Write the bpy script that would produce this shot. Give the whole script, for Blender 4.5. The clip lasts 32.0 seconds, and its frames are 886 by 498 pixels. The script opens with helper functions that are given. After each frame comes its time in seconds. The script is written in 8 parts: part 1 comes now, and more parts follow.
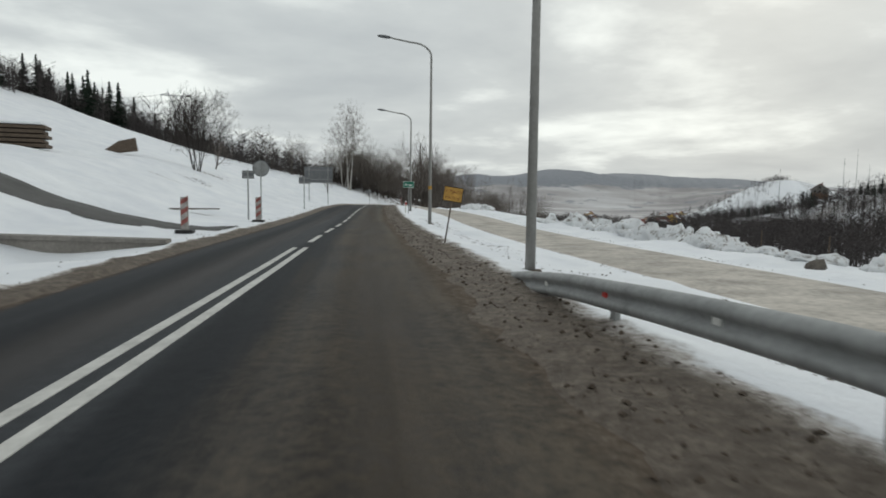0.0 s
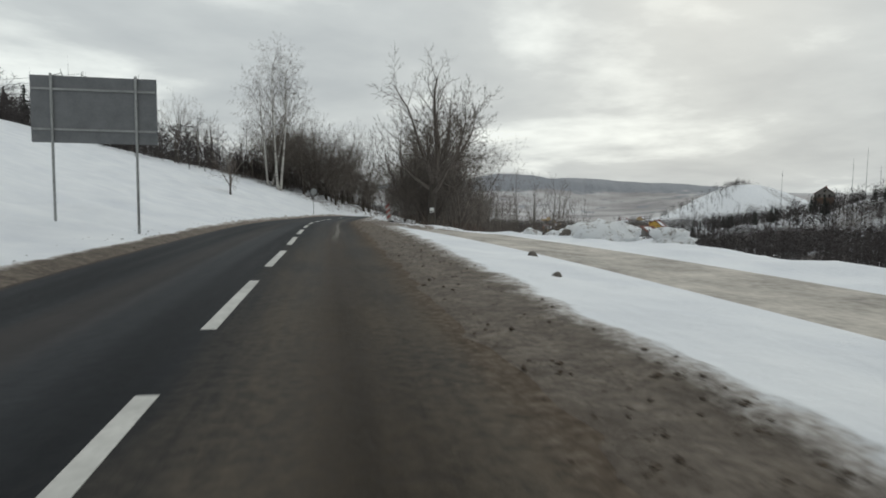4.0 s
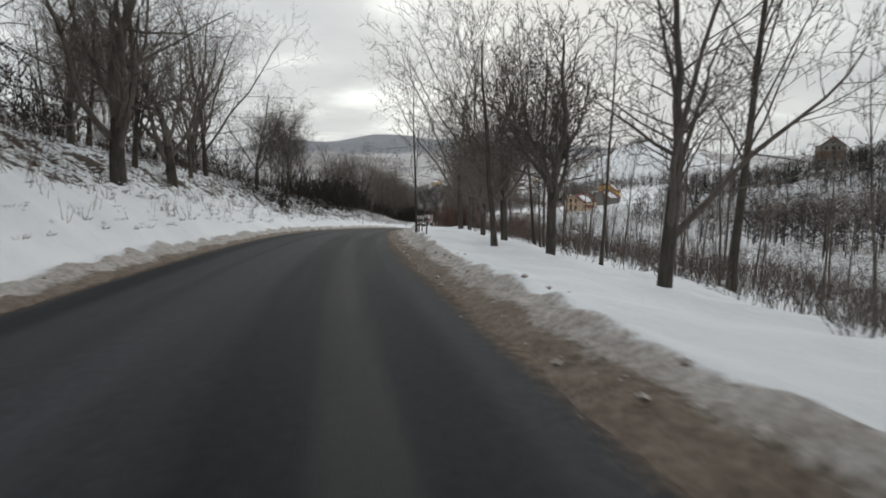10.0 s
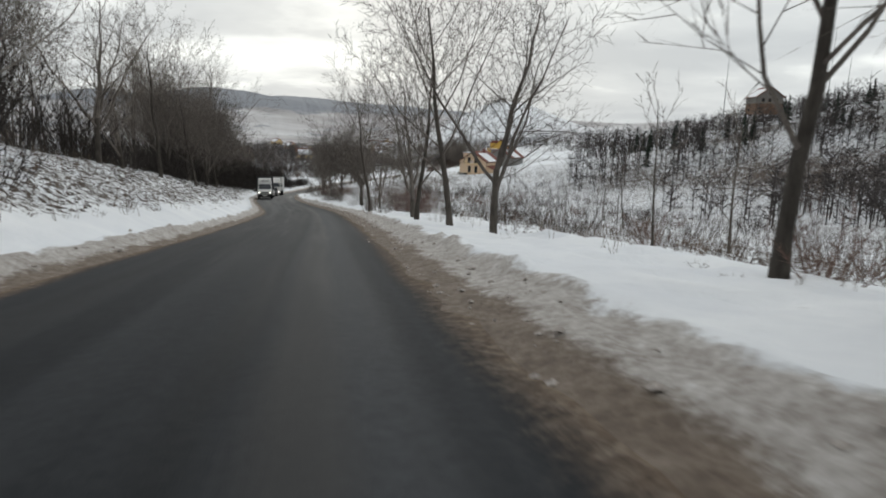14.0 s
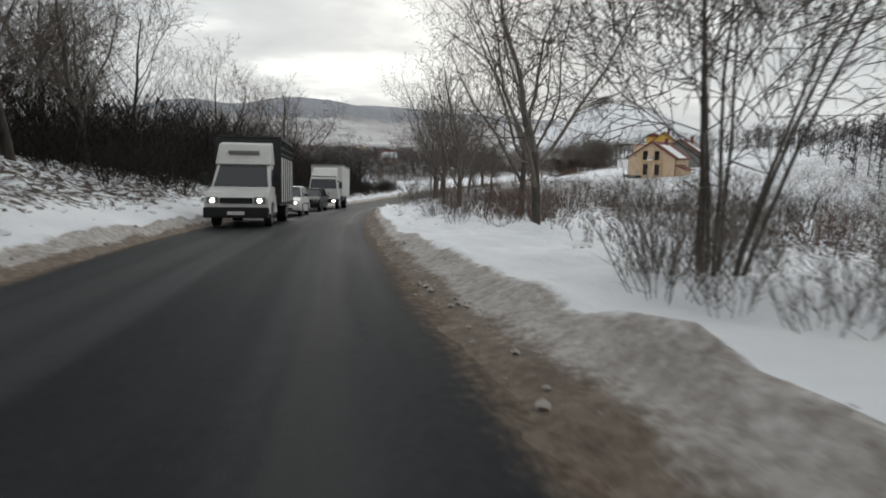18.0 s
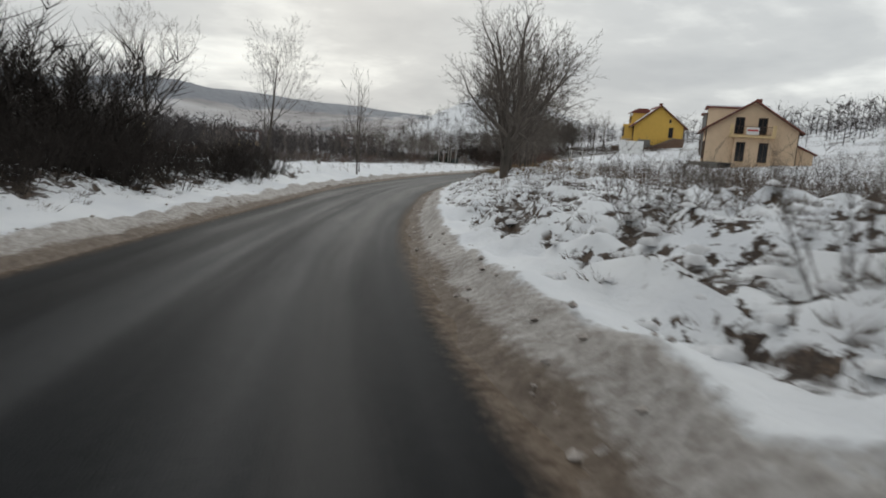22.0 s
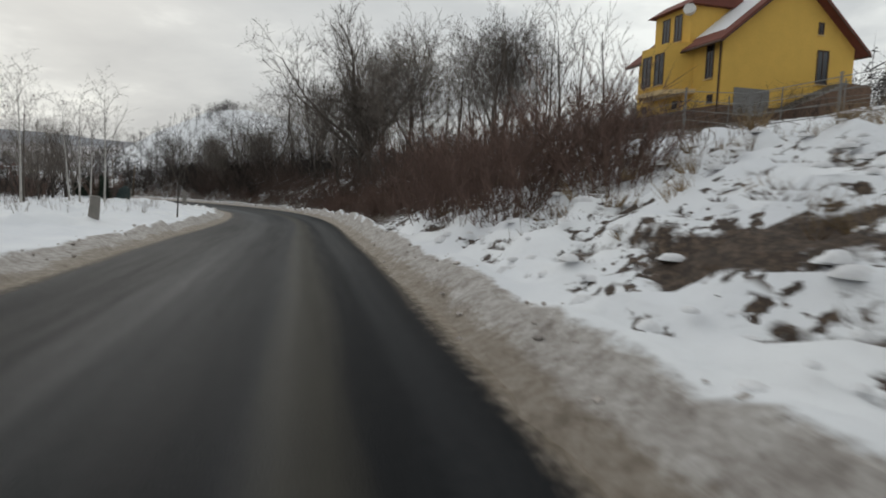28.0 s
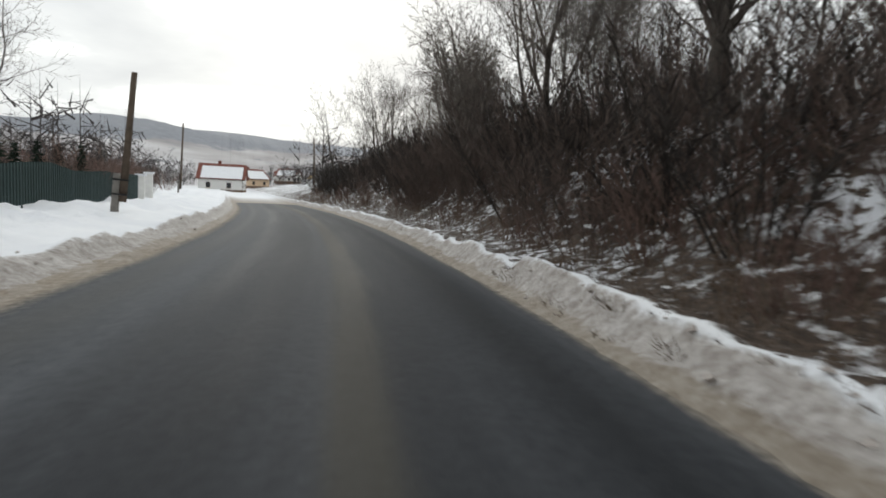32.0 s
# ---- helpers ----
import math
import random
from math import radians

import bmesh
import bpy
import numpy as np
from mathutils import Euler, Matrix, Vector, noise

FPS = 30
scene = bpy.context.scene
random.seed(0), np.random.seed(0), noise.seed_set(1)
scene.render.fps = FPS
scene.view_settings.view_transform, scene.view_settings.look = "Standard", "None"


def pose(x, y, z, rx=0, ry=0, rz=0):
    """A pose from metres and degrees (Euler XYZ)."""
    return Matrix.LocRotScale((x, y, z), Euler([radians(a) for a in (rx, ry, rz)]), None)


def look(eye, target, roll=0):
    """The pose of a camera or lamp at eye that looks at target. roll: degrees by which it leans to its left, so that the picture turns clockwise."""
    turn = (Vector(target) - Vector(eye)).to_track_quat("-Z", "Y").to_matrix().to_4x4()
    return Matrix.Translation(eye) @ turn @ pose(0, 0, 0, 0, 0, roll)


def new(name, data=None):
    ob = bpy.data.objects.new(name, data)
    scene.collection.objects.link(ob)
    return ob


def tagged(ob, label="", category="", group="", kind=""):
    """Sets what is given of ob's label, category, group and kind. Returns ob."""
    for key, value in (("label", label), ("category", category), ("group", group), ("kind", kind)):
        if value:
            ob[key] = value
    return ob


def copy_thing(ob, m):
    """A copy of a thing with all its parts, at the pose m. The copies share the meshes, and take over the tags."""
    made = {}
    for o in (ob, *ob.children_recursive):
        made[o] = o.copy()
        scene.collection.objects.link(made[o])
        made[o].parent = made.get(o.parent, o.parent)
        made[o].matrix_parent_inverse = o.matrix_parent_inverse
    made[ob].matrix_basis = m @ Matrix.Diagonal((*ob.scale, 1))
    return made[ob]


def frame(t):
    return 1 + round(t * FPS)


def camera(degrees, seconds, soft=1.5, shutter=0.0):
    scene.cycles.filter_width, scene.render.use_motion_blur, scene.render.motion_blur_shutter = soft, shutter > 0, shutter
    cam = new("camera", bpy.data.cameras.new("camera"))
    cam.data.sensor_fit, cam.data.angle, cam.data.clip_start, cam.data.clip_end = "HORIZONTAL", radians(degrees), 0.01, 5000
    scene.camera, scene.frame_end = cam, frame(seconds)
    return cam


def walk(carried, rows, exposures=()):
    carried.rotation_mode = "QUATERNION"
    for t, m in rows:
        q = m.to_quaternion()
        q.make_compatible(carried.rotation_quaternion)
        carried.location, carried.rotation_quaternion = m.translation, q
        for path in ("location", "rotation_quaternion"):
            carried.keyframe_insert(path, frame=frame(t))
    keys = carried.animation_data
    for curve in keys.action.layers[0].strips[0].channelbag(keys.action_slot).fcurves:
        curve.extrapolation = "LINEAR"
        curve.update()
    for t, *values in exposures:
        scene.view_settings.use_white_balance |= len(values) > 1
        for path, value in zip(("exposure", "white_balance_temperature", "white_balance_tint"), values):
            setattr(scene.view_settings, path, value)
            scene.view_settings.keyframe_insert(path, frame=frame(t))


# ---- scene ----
cam = camera(71.3, 32.0, soft=1.8, shutter=0.12)
PATH = [
    (0, (0.00, 0.00, 1.25), (1.36, 9.87, 0.38), 0.7),
    (0.5, (-0.04, 5.96, 1.17), (1.62, 15.79, 0.31), 1.2),
    (1, (-0.00, 12.19, 1.13), (1.89, 21.97, 0.28), 1.5),
    (1.5, (0.12, 18.71, 1.09), (2.14, 28.47, 0.29), 1.5),
    (2, (0.28, 25.60, 1.02), (2.33, 35.36, 0.27), 1.3),
    (2.5, (0.44, 32.80, 0.94), (2.52, 42.54, 0.09), 1.1),
    (4.5, (1.36, 63.15, 1.08), (3.59, 72.87, 0.31), 0.7),
    (5, (1.73, 71.14, 1.09), (3.94, 80.87, 0.28), 1.0),
    (5.5, (2.14, 79.41, 1.06), (4.41, 89.12, 0.28), 1.5),
    (6, (2.61, 87.90, 1.00), (4.99, 97.57, 0.08), 0.4),
    (6.5, (3.22, 96.51, 0.87), (5.91, 106.08, -0.13), 1.5),
    (7, (4.11, 105.19, 0.68), (7.15, 114.65, -0.38), 2.1),
    (7.5, (5.30, 113.89, 0.47), (8.71, 123.23, -0.56), 1.2),
    (8, (6.76, 122.61, 0.36), (10.41, 131.88, -0.56), 1.0),
    (8.5, (8.41, 131.33, 0.25), (12.18, 140.54, -0.72), 1.3),
    (9, (10.21, 140.02, 0.04), (14.09, 149.15, -1.22), 0.7),
    (9.5, (12.16, 148.66, -0.31), (16.15, 157.74, -1.59), 0.4),
    (10, (14.27, 157.26, -0.77), (18.41, 166.27, -2.12), -0.0),
    (10.5, (16.58, 165.80, -1.28), (20.97, 174.65, -2.86), 1.1),
    (11, (19.14, 174.26, -1.90), (23.85, 182.93, -3.52), 1.2),
    (11.5, (21.98, 182.62, -2.55), (26.96, 191.14, -4.15), 1.8),
    (12, (25.13, 190.85, -3.31), (30.38, 199.17, -5.08), 1.2),
    (12.5, (28.58, 198.96, -4.11), (34.15, 207.08, -5.83), 1.8),
    (13, (32.31, 206.93, -4.96), (38.15, 214.83, -6.81), 2.4),
    (13.5, (36.26, 214.79, -5.80), (42.32, 222.52, -7.67), 1.8),
    (15.5, (52.60, 245.44, -9.48), (59.11, 252.78, -11.43), 1.9),
    (16, (56.59, 252.98, -10.41), (62.79, 260.57, -12.41), 2.4),
    (16.5, (60.37, 260.52, -11.28), (66.24, 268.40, -13.15), 2.3),
    (17, (63.87, 268.09, -12.10), (69.50, 276.14, -13.99), 2.4),
    (17.5, (67.10, 275.67, -12.88), (72.50, 283.90, -14.68), 1.4),
    (18, (70.16, 283.22, -13.62), (75.38, 291.57, -15.34), 1.4),
    (18.5, (73.14, 290.69, -14.28), (78.39, 299.05, -15.92), 1.5),
    (19, (76.20, 298.07, -14.90), (81.62, 306.30, -16.61), 2.4),
    (19.5, (79.43, 305.34, -15.53), (85.14, 313.39, -17.13), 2.4),
    (20, (82.88, 312.47, -16.20), (88.84, 320.33, -17.85), 2.8),
    (20.5, (86.52, 319.49, -16.90), (92.78, 327.08, -18.68), 3.2),
    (21, (90.34, 326.37, -17.64), (96.78, 333.80, -19.46), 3.2),
    (21.5, (94.33, 333.15, -18.37), (100.96, 340.45, -20.02), 4.0),
    (22, (98.56, 339.80, -19.08), (105.51, 346.79, -20.78), 3.6),
    (22.5, (103.13, 346.24, -19.66), (110.44, 352.91, -21.14), 3.5),
    (23, (108.13, 352.39, -20.06), (115.89, 358.57, -21.33), 3.7),
    (23.5, (113.55, 358.22, -20.32), (121.70, 363.91, -21.39), 2.6),
    (24, (119.32, 363.69, -20.50), (127.82, 368.85, -21.60), 2.2),
    (24.5, (125.36, 368.90, -20.69), (134.13, 373.57, -21.74), 1.2),
    (26.5, (151.21, 388.01, -21.50), (160.37, 391.86, -22.59), 1.2),
    (27, (157.93, 392.54, -21.70), (167.11, 396.31, -22.94), -0.4),
    (27.5, (164.69, 397.11, -21.88), (173.88, 400.89, -23.03), -0.5),
    (28, (171.44, 401.76, -22.02), (180.61, 405.61, -23.07), 1.7),
    (28.5, (178.14, 406.52, -22.17), (187.26, 410.45, -23.27), 2.5),
    (29, (184.83, 411.35, -22.36), (193.88, 415.40, -23.67), 2.3),
    (29.5, (191.51, 416.32, -22.62), (200.46, 420.63, -23.78), 3.5),
    (30, (198.22, 421.53, -22.90), (206.84, 426.47, -24.06), 2.1),
    (30.5, (204.73, 427.17, -23.16), (213.00, 432.68, -24.26), 2.8),
    (31, (210.84, 433.31, -23.39), (218.65, 439.46, -24.47), 2.1),
    (31.5, (216.49, 439.96, -23.60), (223.83, 446.67, -24.64), 2.6),
    (32, (221.78, 446.96, -23.80), (228.63, 454.18, -24.79), 2.9),
]
EXPOSURES = [(0, -0.06, 6350, 5), (2, -0.1, 6350, 5), (5, -0.1, 6350, 5), (6, 0.08, 6400, 7), (7, 0.47, 6500, 10), (8.2, 0.3, 6500, 10), (9, 0.08, 6480, 10), (10, 0.11, 6420, 8), (12, 0.19, 6400, 7), (17, 0.19, 6420, 8), (18.3, 0.18, 6420, 8),
             (20, -0.07, 6440, 9), (21, 0.04, 6420, 8), (22.5, -0.1, 6440, 8), (24, -0.18, 6440, 8), (27, -0.05, 6500, 10), (28, -0.06, 6440, 8), (29, 0.36, 6440, 8), (30, 0.45, 6440, 8), (31, 0.54, 6440, 8), (32, 0.48, 6440, 8)]
walk(cam, [(t, look(eye, target, roll)) for t, eye, target, roll in PATH], EXPOSURES)

# ---- world and light: a bright overcast winter sky ----
world = bpy.data.worlds.new("overcast_sky")
scene.world = world
world.use_nodes = True
wn, wl = world.node_tree.nodes, world.node_tree.links
wn.clear()


def wnode(kind, **values):
    n = wn.new(kind)
    for k, v in values.items():
        n.inputs[k].default_value = v
    return n


w_sky = wn.new("ShaderNodeTexSky")
w_sky.sky_type, w_sky.sun_disc = "NISHITA", False
w_sky.sun_elevation, w_sky.sun_rotation = radians(24), radians(35)
w_sky.air_density, w_sky.dust_density = 1.0, 4.0
w_co = wn.new("ShaderNodeTexCoord")
w_sep = wn.new("ShaderNodeSeparateXYZ")
wl.new(w_co.outputs["Generated"], w_sep.inputs[0])
# cloud layers seen in perspective: direction divided by its height
w_zc = wnode("ShaderNodeMath")
w_zc.operation = "MAXIMUM"
wl.new(w_sep.outputs[2], w_zc.inputs[0])
w_zc.inputs[1].default_value = 0.0
w_zb = wnode("ShaderNodeMath")
w_zb.operation = "ADD"
wl.new(w_zc.outputs[0], w_zb.inputs[0])
w_zb.inputs[1].default_value = 0.16
w_div = wn.new("ShaderNodeVectorMath")
w_div.operation = "DIVIDE"
w_comb = wn.new("ShaderNodeCombineXYZ")
for i in range(3):
    wl.new(w_zb.outputs[0], w_comb.inputs[i])
wl.new(w_co.outputs["Generated"], w_div.inputs[0])
wl.new(w_comb.outputs[0], w_div.inputs[1])
w_n1 = wnode("ShaderNodeTexNoise", Scale=0.9, Detail=6.0, Roughness=0.5, Distortion=0.35)
w_n2 = wnode("ShaderNodeTexNoise", Scale=2.6, Detail=5.0, Roughness=0.55)
wl.new(w_div.outputs[0], w_n1.inputs["Vector"])
wl.new(w_div.outputs[0], w_n2.inputs["Vector"])
w_add = wnode("ShaderNodeMath")
w_add.operation = "MULTIPLY_ADD"
wl.new(w_n2.outputs[0], w_add.inputs[0])
w_add.inputs[1].default_value = 0.35
wl.new(w_n1.outputs[0], w_add.inputs[2])
w_ramp = wn.new("ShaderNodeValToRGB")
w_ramp.color_ramp.elements[0].position, w_ramp.color_ramp.elements[0].color = 0.50, (0.56, 0.578, 0.595, 1)
w_ramp.color_ramp.elements[1].position, w_ramp.color_ramp.elements[1].color = 0.88, (1.03, 1.04, 1.01, 1)
e = w_ramp.color_ramp.elements.new(0.70)
e.color = (0.675, 0.69, 0.695, 1)
wl.new(w_add.outputs[0], w_ramp.inputs[0])
w_bg1 = wnode("ShaderNodeBackground", Strength=0.1)
wl.new(w_sky.outputs[0], w_bg1.inputs["Color"])
w_bg2 = wnode("ShaderNodeBackground", Strength=0.95)
wl.new(w_ramp.outputs[0], w_bg2.inputs["Color"])
w_mix = wnode("ShaderNodeMixShader", Fac=0.97)
wl.new(w_bg1.outputs[0], w_mix.inputs[1])
wl.new(w_bg2.outputs[0], w_mix.inputs[2])
w_out = wn.new("ShaderNodeOutputWorld")
wl.new(w_mix.outputs[0], w_out.inputs[0])

sun = new("sun", bpy.data.lights.new("sun", "SUN"))
sun.data.energy, sun.data.angle, sun.data.color = 0.5, radians(40), (1.0, 0.98, 0.95)
sun.matrix_world = look((0, 0, 100), (-57.4 * 0.9, -82 * 0.9, 55))

# ---- materials ----
def mat(name, rough=0.8, spec=0.3, metal=0.0):
    m = bpy.data.materials.new(name)
    m.use_nodes = True
    b = m.node_tree.nodes["Principled BSDF"]
    b.inputs["Roughness"].default_value, b.inputs["Specular IOR Level"].default_value = rough, spec
    b.inputs["Metallic"].default_value = metal
    return m, m.node_tree.nodes, m.node_tree.links, b


def tex(nodes, links, kind, scale, source, **values):
    n = nodes.new(kind)
    n.inputs["Scale"].default_value = scale
    for k, v in values.items():
        n.inputs[k].default_value = v
    if source is not None:
        links.new(source, n.inputs["Vector"])
    return n


def ramp(nodes, links, source, *stops):
    r = nodes.new("ShaderNodeValToRGB")
    els = r.color_ramp.elements
    for i, (p, c) in enumerate(stops):
        el = els[i] if i < 2 else els.new(p)
        el.position = p
        el.color = (*(c if isinstance(c, tuple) else (c, c, c)), 1)
    links.new(source, r.inputs[0])
    return r.outputs[0]


def mixc(nodes, links, fac, a, b, blend="MIX"):
    n = nodes.new("ShaderNodeMix")
    n.data_type, n.blend_type = "RGBA", blend
    for s, v in ((0, fac), (6, a), (7, b)):
        if isinstance(v, (int, float)):
            n.inputs[s].default_value = v
        elif isinstance(v, tuple):
            n.inputs[s].default_value = (*v, 1)
        else:
            links.new(v, n.inputs[s])
    return n.outputs[2]


def mth(nodes, links, op, a, b=None, c=None):
    n = nodes.new("ShaderNodeMath")
    n.operation = op
    for i, v in enumerate((a, b, c)):
        if v is None:
            continue
        if isinstance(v, (int, float)):
            n.inputs[i].default_value = v
        else:
            links.new(v, n.inputs[i])
    return n.outputs[0]


def bump(nodes, links, bsdf, height, strength, dist):
    n = nodes.new("ShaderNodeBump")
    n.inputs["Strength"].default_value, n.inputs["Distance"].default_value = strength, dist
    links.new(height, n.inputs["Height"])
    links.new(n.outputs[0], bsdf.inputs["Normal"])


def plain(name, colour, rough=0.7, spec=0.3, metal=0.0, vary=0.15, scale=6.0, relief=0.0):
    """A surface of one colour with grain and blotches at two scales."""
    m, n, l, b = mat(name, rough, spec, metal)
    co = n.new("ShaderNodeTexCoord").outputs["Object"]
    a = tex(n, l, "ShaderNodeTexNoise", scale, co, Detail=6.0)
    c = tex(n, l, "ShaderNodeTexNoise", scale * 7, co, Detail=4.0)
    v = mth(n, l, "MULTIPLY_ADD", c.outputs[0], 0.4, mth(n, l, "MULTIPLY", a.outputs[0], 0.6))
    dark = tuple(x * (1 - vary) for x in colour)
    light = tuple(min(1, x * (1 + vary)) for x in colour)
    l.new(ramp(n, l, v, (0.3, dark), (0.7, light)), b.inputs["Base Color"])
    if relief:
        bump(n, l, b, v, 0.6, relief)
    return m


def emit(name, colour, strength):
    m, n, l, b = mat(name, 0.3)
    b.inputs["Base Color"].default_value = (*colour, 1)
    b.inputs["Emission Color"].default_value, b.inputs["Emission Strength"].default_value = (*colour, 1), strength
    return m


def smooth_band(n, l, x, lo, hi):
    """0 below lo, 1 above hi."""
    r = n.new("ShaderNodeMapRange")
    r.interpolation_type = "SMOOTHSTEP"
    for i, v in enumerate((x, lo, hi, 0.0, 1.0)):
        if isinstance(v, (int, float)):
            r.inputs[i].default_value = v
        else:
            l.new(v, r.inputs[i])
    return r.outputs[0]


def verge_mud(n, l, v):
    """Brown road mud mixed with slush."""
    return ramp(n, l, v, (0.32, (0.065, 0.047, 0.035)), (0.48, (0.15, 0.115, 0.088)), (0.62, (0.25, 0.205, 0.165)), (0.76, (0.38, 0.335, 0.29)))


def snow_ground():
    """Snow over winter grass; dirty and slushy beside the road. The mesh carries distance along and across the road in its UV map."""
    m, n, l, b = mat("snow_ground", 0.75, 0.25)
    co = n.new("ShaderNodeTexCoord").outputs["Object"]
    uv = n.new("ShaderNodeUVMap")
    uv.uv_map = "road"
    sep = n.new("ShaderNodeSeparateXYZ")
    l.new(uv.outputs[0], sep.inputs[0])
    d = mth(n, l, "ABSOLUTE", sep.outputs[1])
    fine = tex(n, l, "ShaderNodeTexNoise", 2.6, co, Detail=9.0, Roughness=0.7).outputs[0]
    mid = tex(n, l, "ShaderNodeTexNoise", 0.45, co, Detail=6.0, Roughness=0.6).outputs[0]
    big = tex(n, l, "ShaderNodeTexNoise", 0.02, co, Detail=5.0, Roughness=0.55).outputs[0]
    snow = ramp(n, l, mid, (0.25, (0.70, 0.72, 0.76)), (0.75, (0.86, 0.87, 0.88)))
    # winter grass and earth through thin snow: an attribute holds how thin it lies, painted hollow shade included
    thin = n.new("ShaderNodeAttribute")
    thin.attribute_name = "thin"
    k = mth(n, l, "ADD", mth(n, l, "MULTIPLY", fine, 0.75), mth(n, l, "MULTIPLY", mid, 0.45))
    bare = smooth_band(n, l, mth(n, l, "ADD", k, mth(n, l, "MULTIPLY", thin.outputs["Fac"], 0.5)), 0.90, 1.06)
    gaps = tex(n, l, "ShaderNodeTexNoise", 4.6, co, Detail=5.0, Roughness=0.6).outputs[0]
    open_soil = mth(n, l, "MULTIPLY", smooth_band(n, l, mth(n, l, "MULTIPLY_ADD", thin.outputs["Fac"], 0.16, gaps), 0.615, 0.645), smooth_band(n, l, thin.outputs["Fac"], 0.40, 0.47))
    bare = mth(n, l, "MAXIMUM", bare, open_soil)
    litter = tex(n, l, "ShaderNodeTexNoise", 11.0, co, Detail=7.0, Roughness=0.8).outputs[0]
    earth = ramp(n, l, litter, (0.34, (0.018, 0.013, 0.010)), (0.5, (0.055, 0.039, 0.029)), (0.68, (0.16, 0.115, 0.082)))
    col = mixc(n, l, bare, snow, earth)
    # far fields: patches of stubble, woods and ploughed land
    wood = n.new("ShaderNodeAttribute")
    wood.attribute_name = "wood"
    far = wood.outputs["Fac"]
    place = n.new("ShaderNodeSeparateXYZ")
    l.new(co, place.inputs[0])
    flat = n.new("ShaderNodeVectorMath")
    flat.operation = "MULTIPLY"
    l.new(co, flat.inputs[0])
    flat.inputs[1].default_value = (0.4, 1.0, 1.0)
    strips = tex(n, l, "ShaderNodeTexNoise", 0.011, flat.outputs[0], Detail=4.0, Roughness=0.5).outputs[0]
    # distance haze is put into these colours: low-contrast fields, bluish woods
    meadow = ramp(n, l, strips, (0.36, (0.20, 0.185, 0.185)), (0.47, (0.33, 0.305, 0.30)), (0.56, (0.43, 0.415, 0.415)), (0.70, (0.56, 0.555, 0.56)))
    hazy_forest = ramp(n, l, tex(n, l, "ShaderNodeTexNoise", 0.09, co, Detail=6.0, Roughness=0.6).outputs[0], (0.3, (0.10, 0.112, 0.135)), (0.7, (0.155, 0.168, 0.195)))
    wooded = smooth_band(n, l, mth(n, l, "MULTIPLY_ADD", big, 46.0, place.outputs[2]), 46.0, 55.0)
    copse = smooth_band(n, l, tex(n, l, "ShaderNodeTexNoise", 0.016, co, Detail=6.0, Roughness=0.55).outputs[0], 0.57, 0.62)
    fields = mixc(n, l, mth(n, l, "MAXIMUM", wooded, mth(n, l, "MULTIPLY", copse, 0.7)), meadow, hazy_forest)
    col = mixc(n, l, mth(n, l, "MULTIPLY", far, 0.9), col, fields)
    # slush and mud thrown up beside the asphalt: brown mud, then mottled grey slush, then snow
    att = n.new("ShaderNodeAttribute")
    att.attribute_name = "verge"
    grain = tex(n, l, "ShaderNodeTexNoise", 9.0, co, Detail=8.0, Roughness=0.75).outputs[0]
    wide = tex(n, l, "ShaderNodeTexNoise", 1.1, co, Detail=5.0, Roughness=0.6).outputs[0]
    ragged = mth(n, l, "ADD", mth(n, l, "MULTIPLY_ADD", wide, 0.55, -0.27), mth(n, l, "MULTIPLY_ADD", grain, 0.36, -0.18))
    v = mth(n, l, "ADD", att.outputs["Fac"], ragged)
    late = smooth_band(n, l, sep.outputs[0], 440.0, 475.0)
    ending = mth(n, l, "SUBTRACT", 1.0, smooth_band(n, l, sep.outputs[0], 590.0, 630.0))
    speck = mth(n, l, "MULTIPLY_ADD", grain, 0.6, mth(n, l, "MULTIPLY", fine, 0.4))
    outer = mth(n, l, "SUBTRACT", 1.0, smooth_band(n, l, v, 0.92, 1.08))
    grey = ramp(n, l, speck, (0.36, (0.165, 0.136, 0.112)), (0.46, (0.31, 0.275, 0.245)), (0.55, (0.45, 0.42, 0.39)), (0.66, (0.63, 0.615, 0.60)))
    col = mixc(n, l, mth(n, l, "MULTIPLY", mth(n, l, "MULTIPLY", outer, ending), 0.92), col, grey)
    early = mth(n, l, "SUBTRACT", 1.0, smooth_band(n, l, sep.outputs[0], 70.0, 100.0))
    muddy = mth(n, l, "MULTIPLY", smooth_band(n, l, sep.outputs[1], 0.0, 1.0), mth(n, l, "ADD", mth(n, l, "MULTIPLY", smooth_band(n, l, sep.outputs[0], 112.0, 125.0), mth(n, l, "SUBTRACT", 1.0, smooth_band(n, l, sep.outputs[0], 150.0, 185.0))), mth(n, l, "MULTIPLY", smooth_band(n, l, sep.outputs[0], 308.0, 320.0), mth(n, l, "SUBTRACT", 1.0, smooth_band(n, l, sep.outputs[0], 346.0, 368.0)))))
    inner = mth(n, l, "SUBTRACT", 1.0, smooth_band(n, l, mth(n, l, "MULTIPLY_ADD", muddy, -0.20, mth(n, l, "MULTIPLY_ADD", early, -0.42, v)), 0.34, 0.56))
    # brown mud where the service road joins
    run = mth(n, l, "MULTIPLY_ADD", sep.outputs[0], 0.268, mth(n, l, "MULTIPLY_ADD", mid, 1.6, mth(n, l, "ADD", sep.outputs[1], -0.8)))
    apron = mth(n, l, "MULTIPLY", smooth_band(n, l, run, 26.6, 27.4), mth(n, l, "SUBTRACT", 1.0, smooth_band(n, l, run, 29.9, 30.7)))
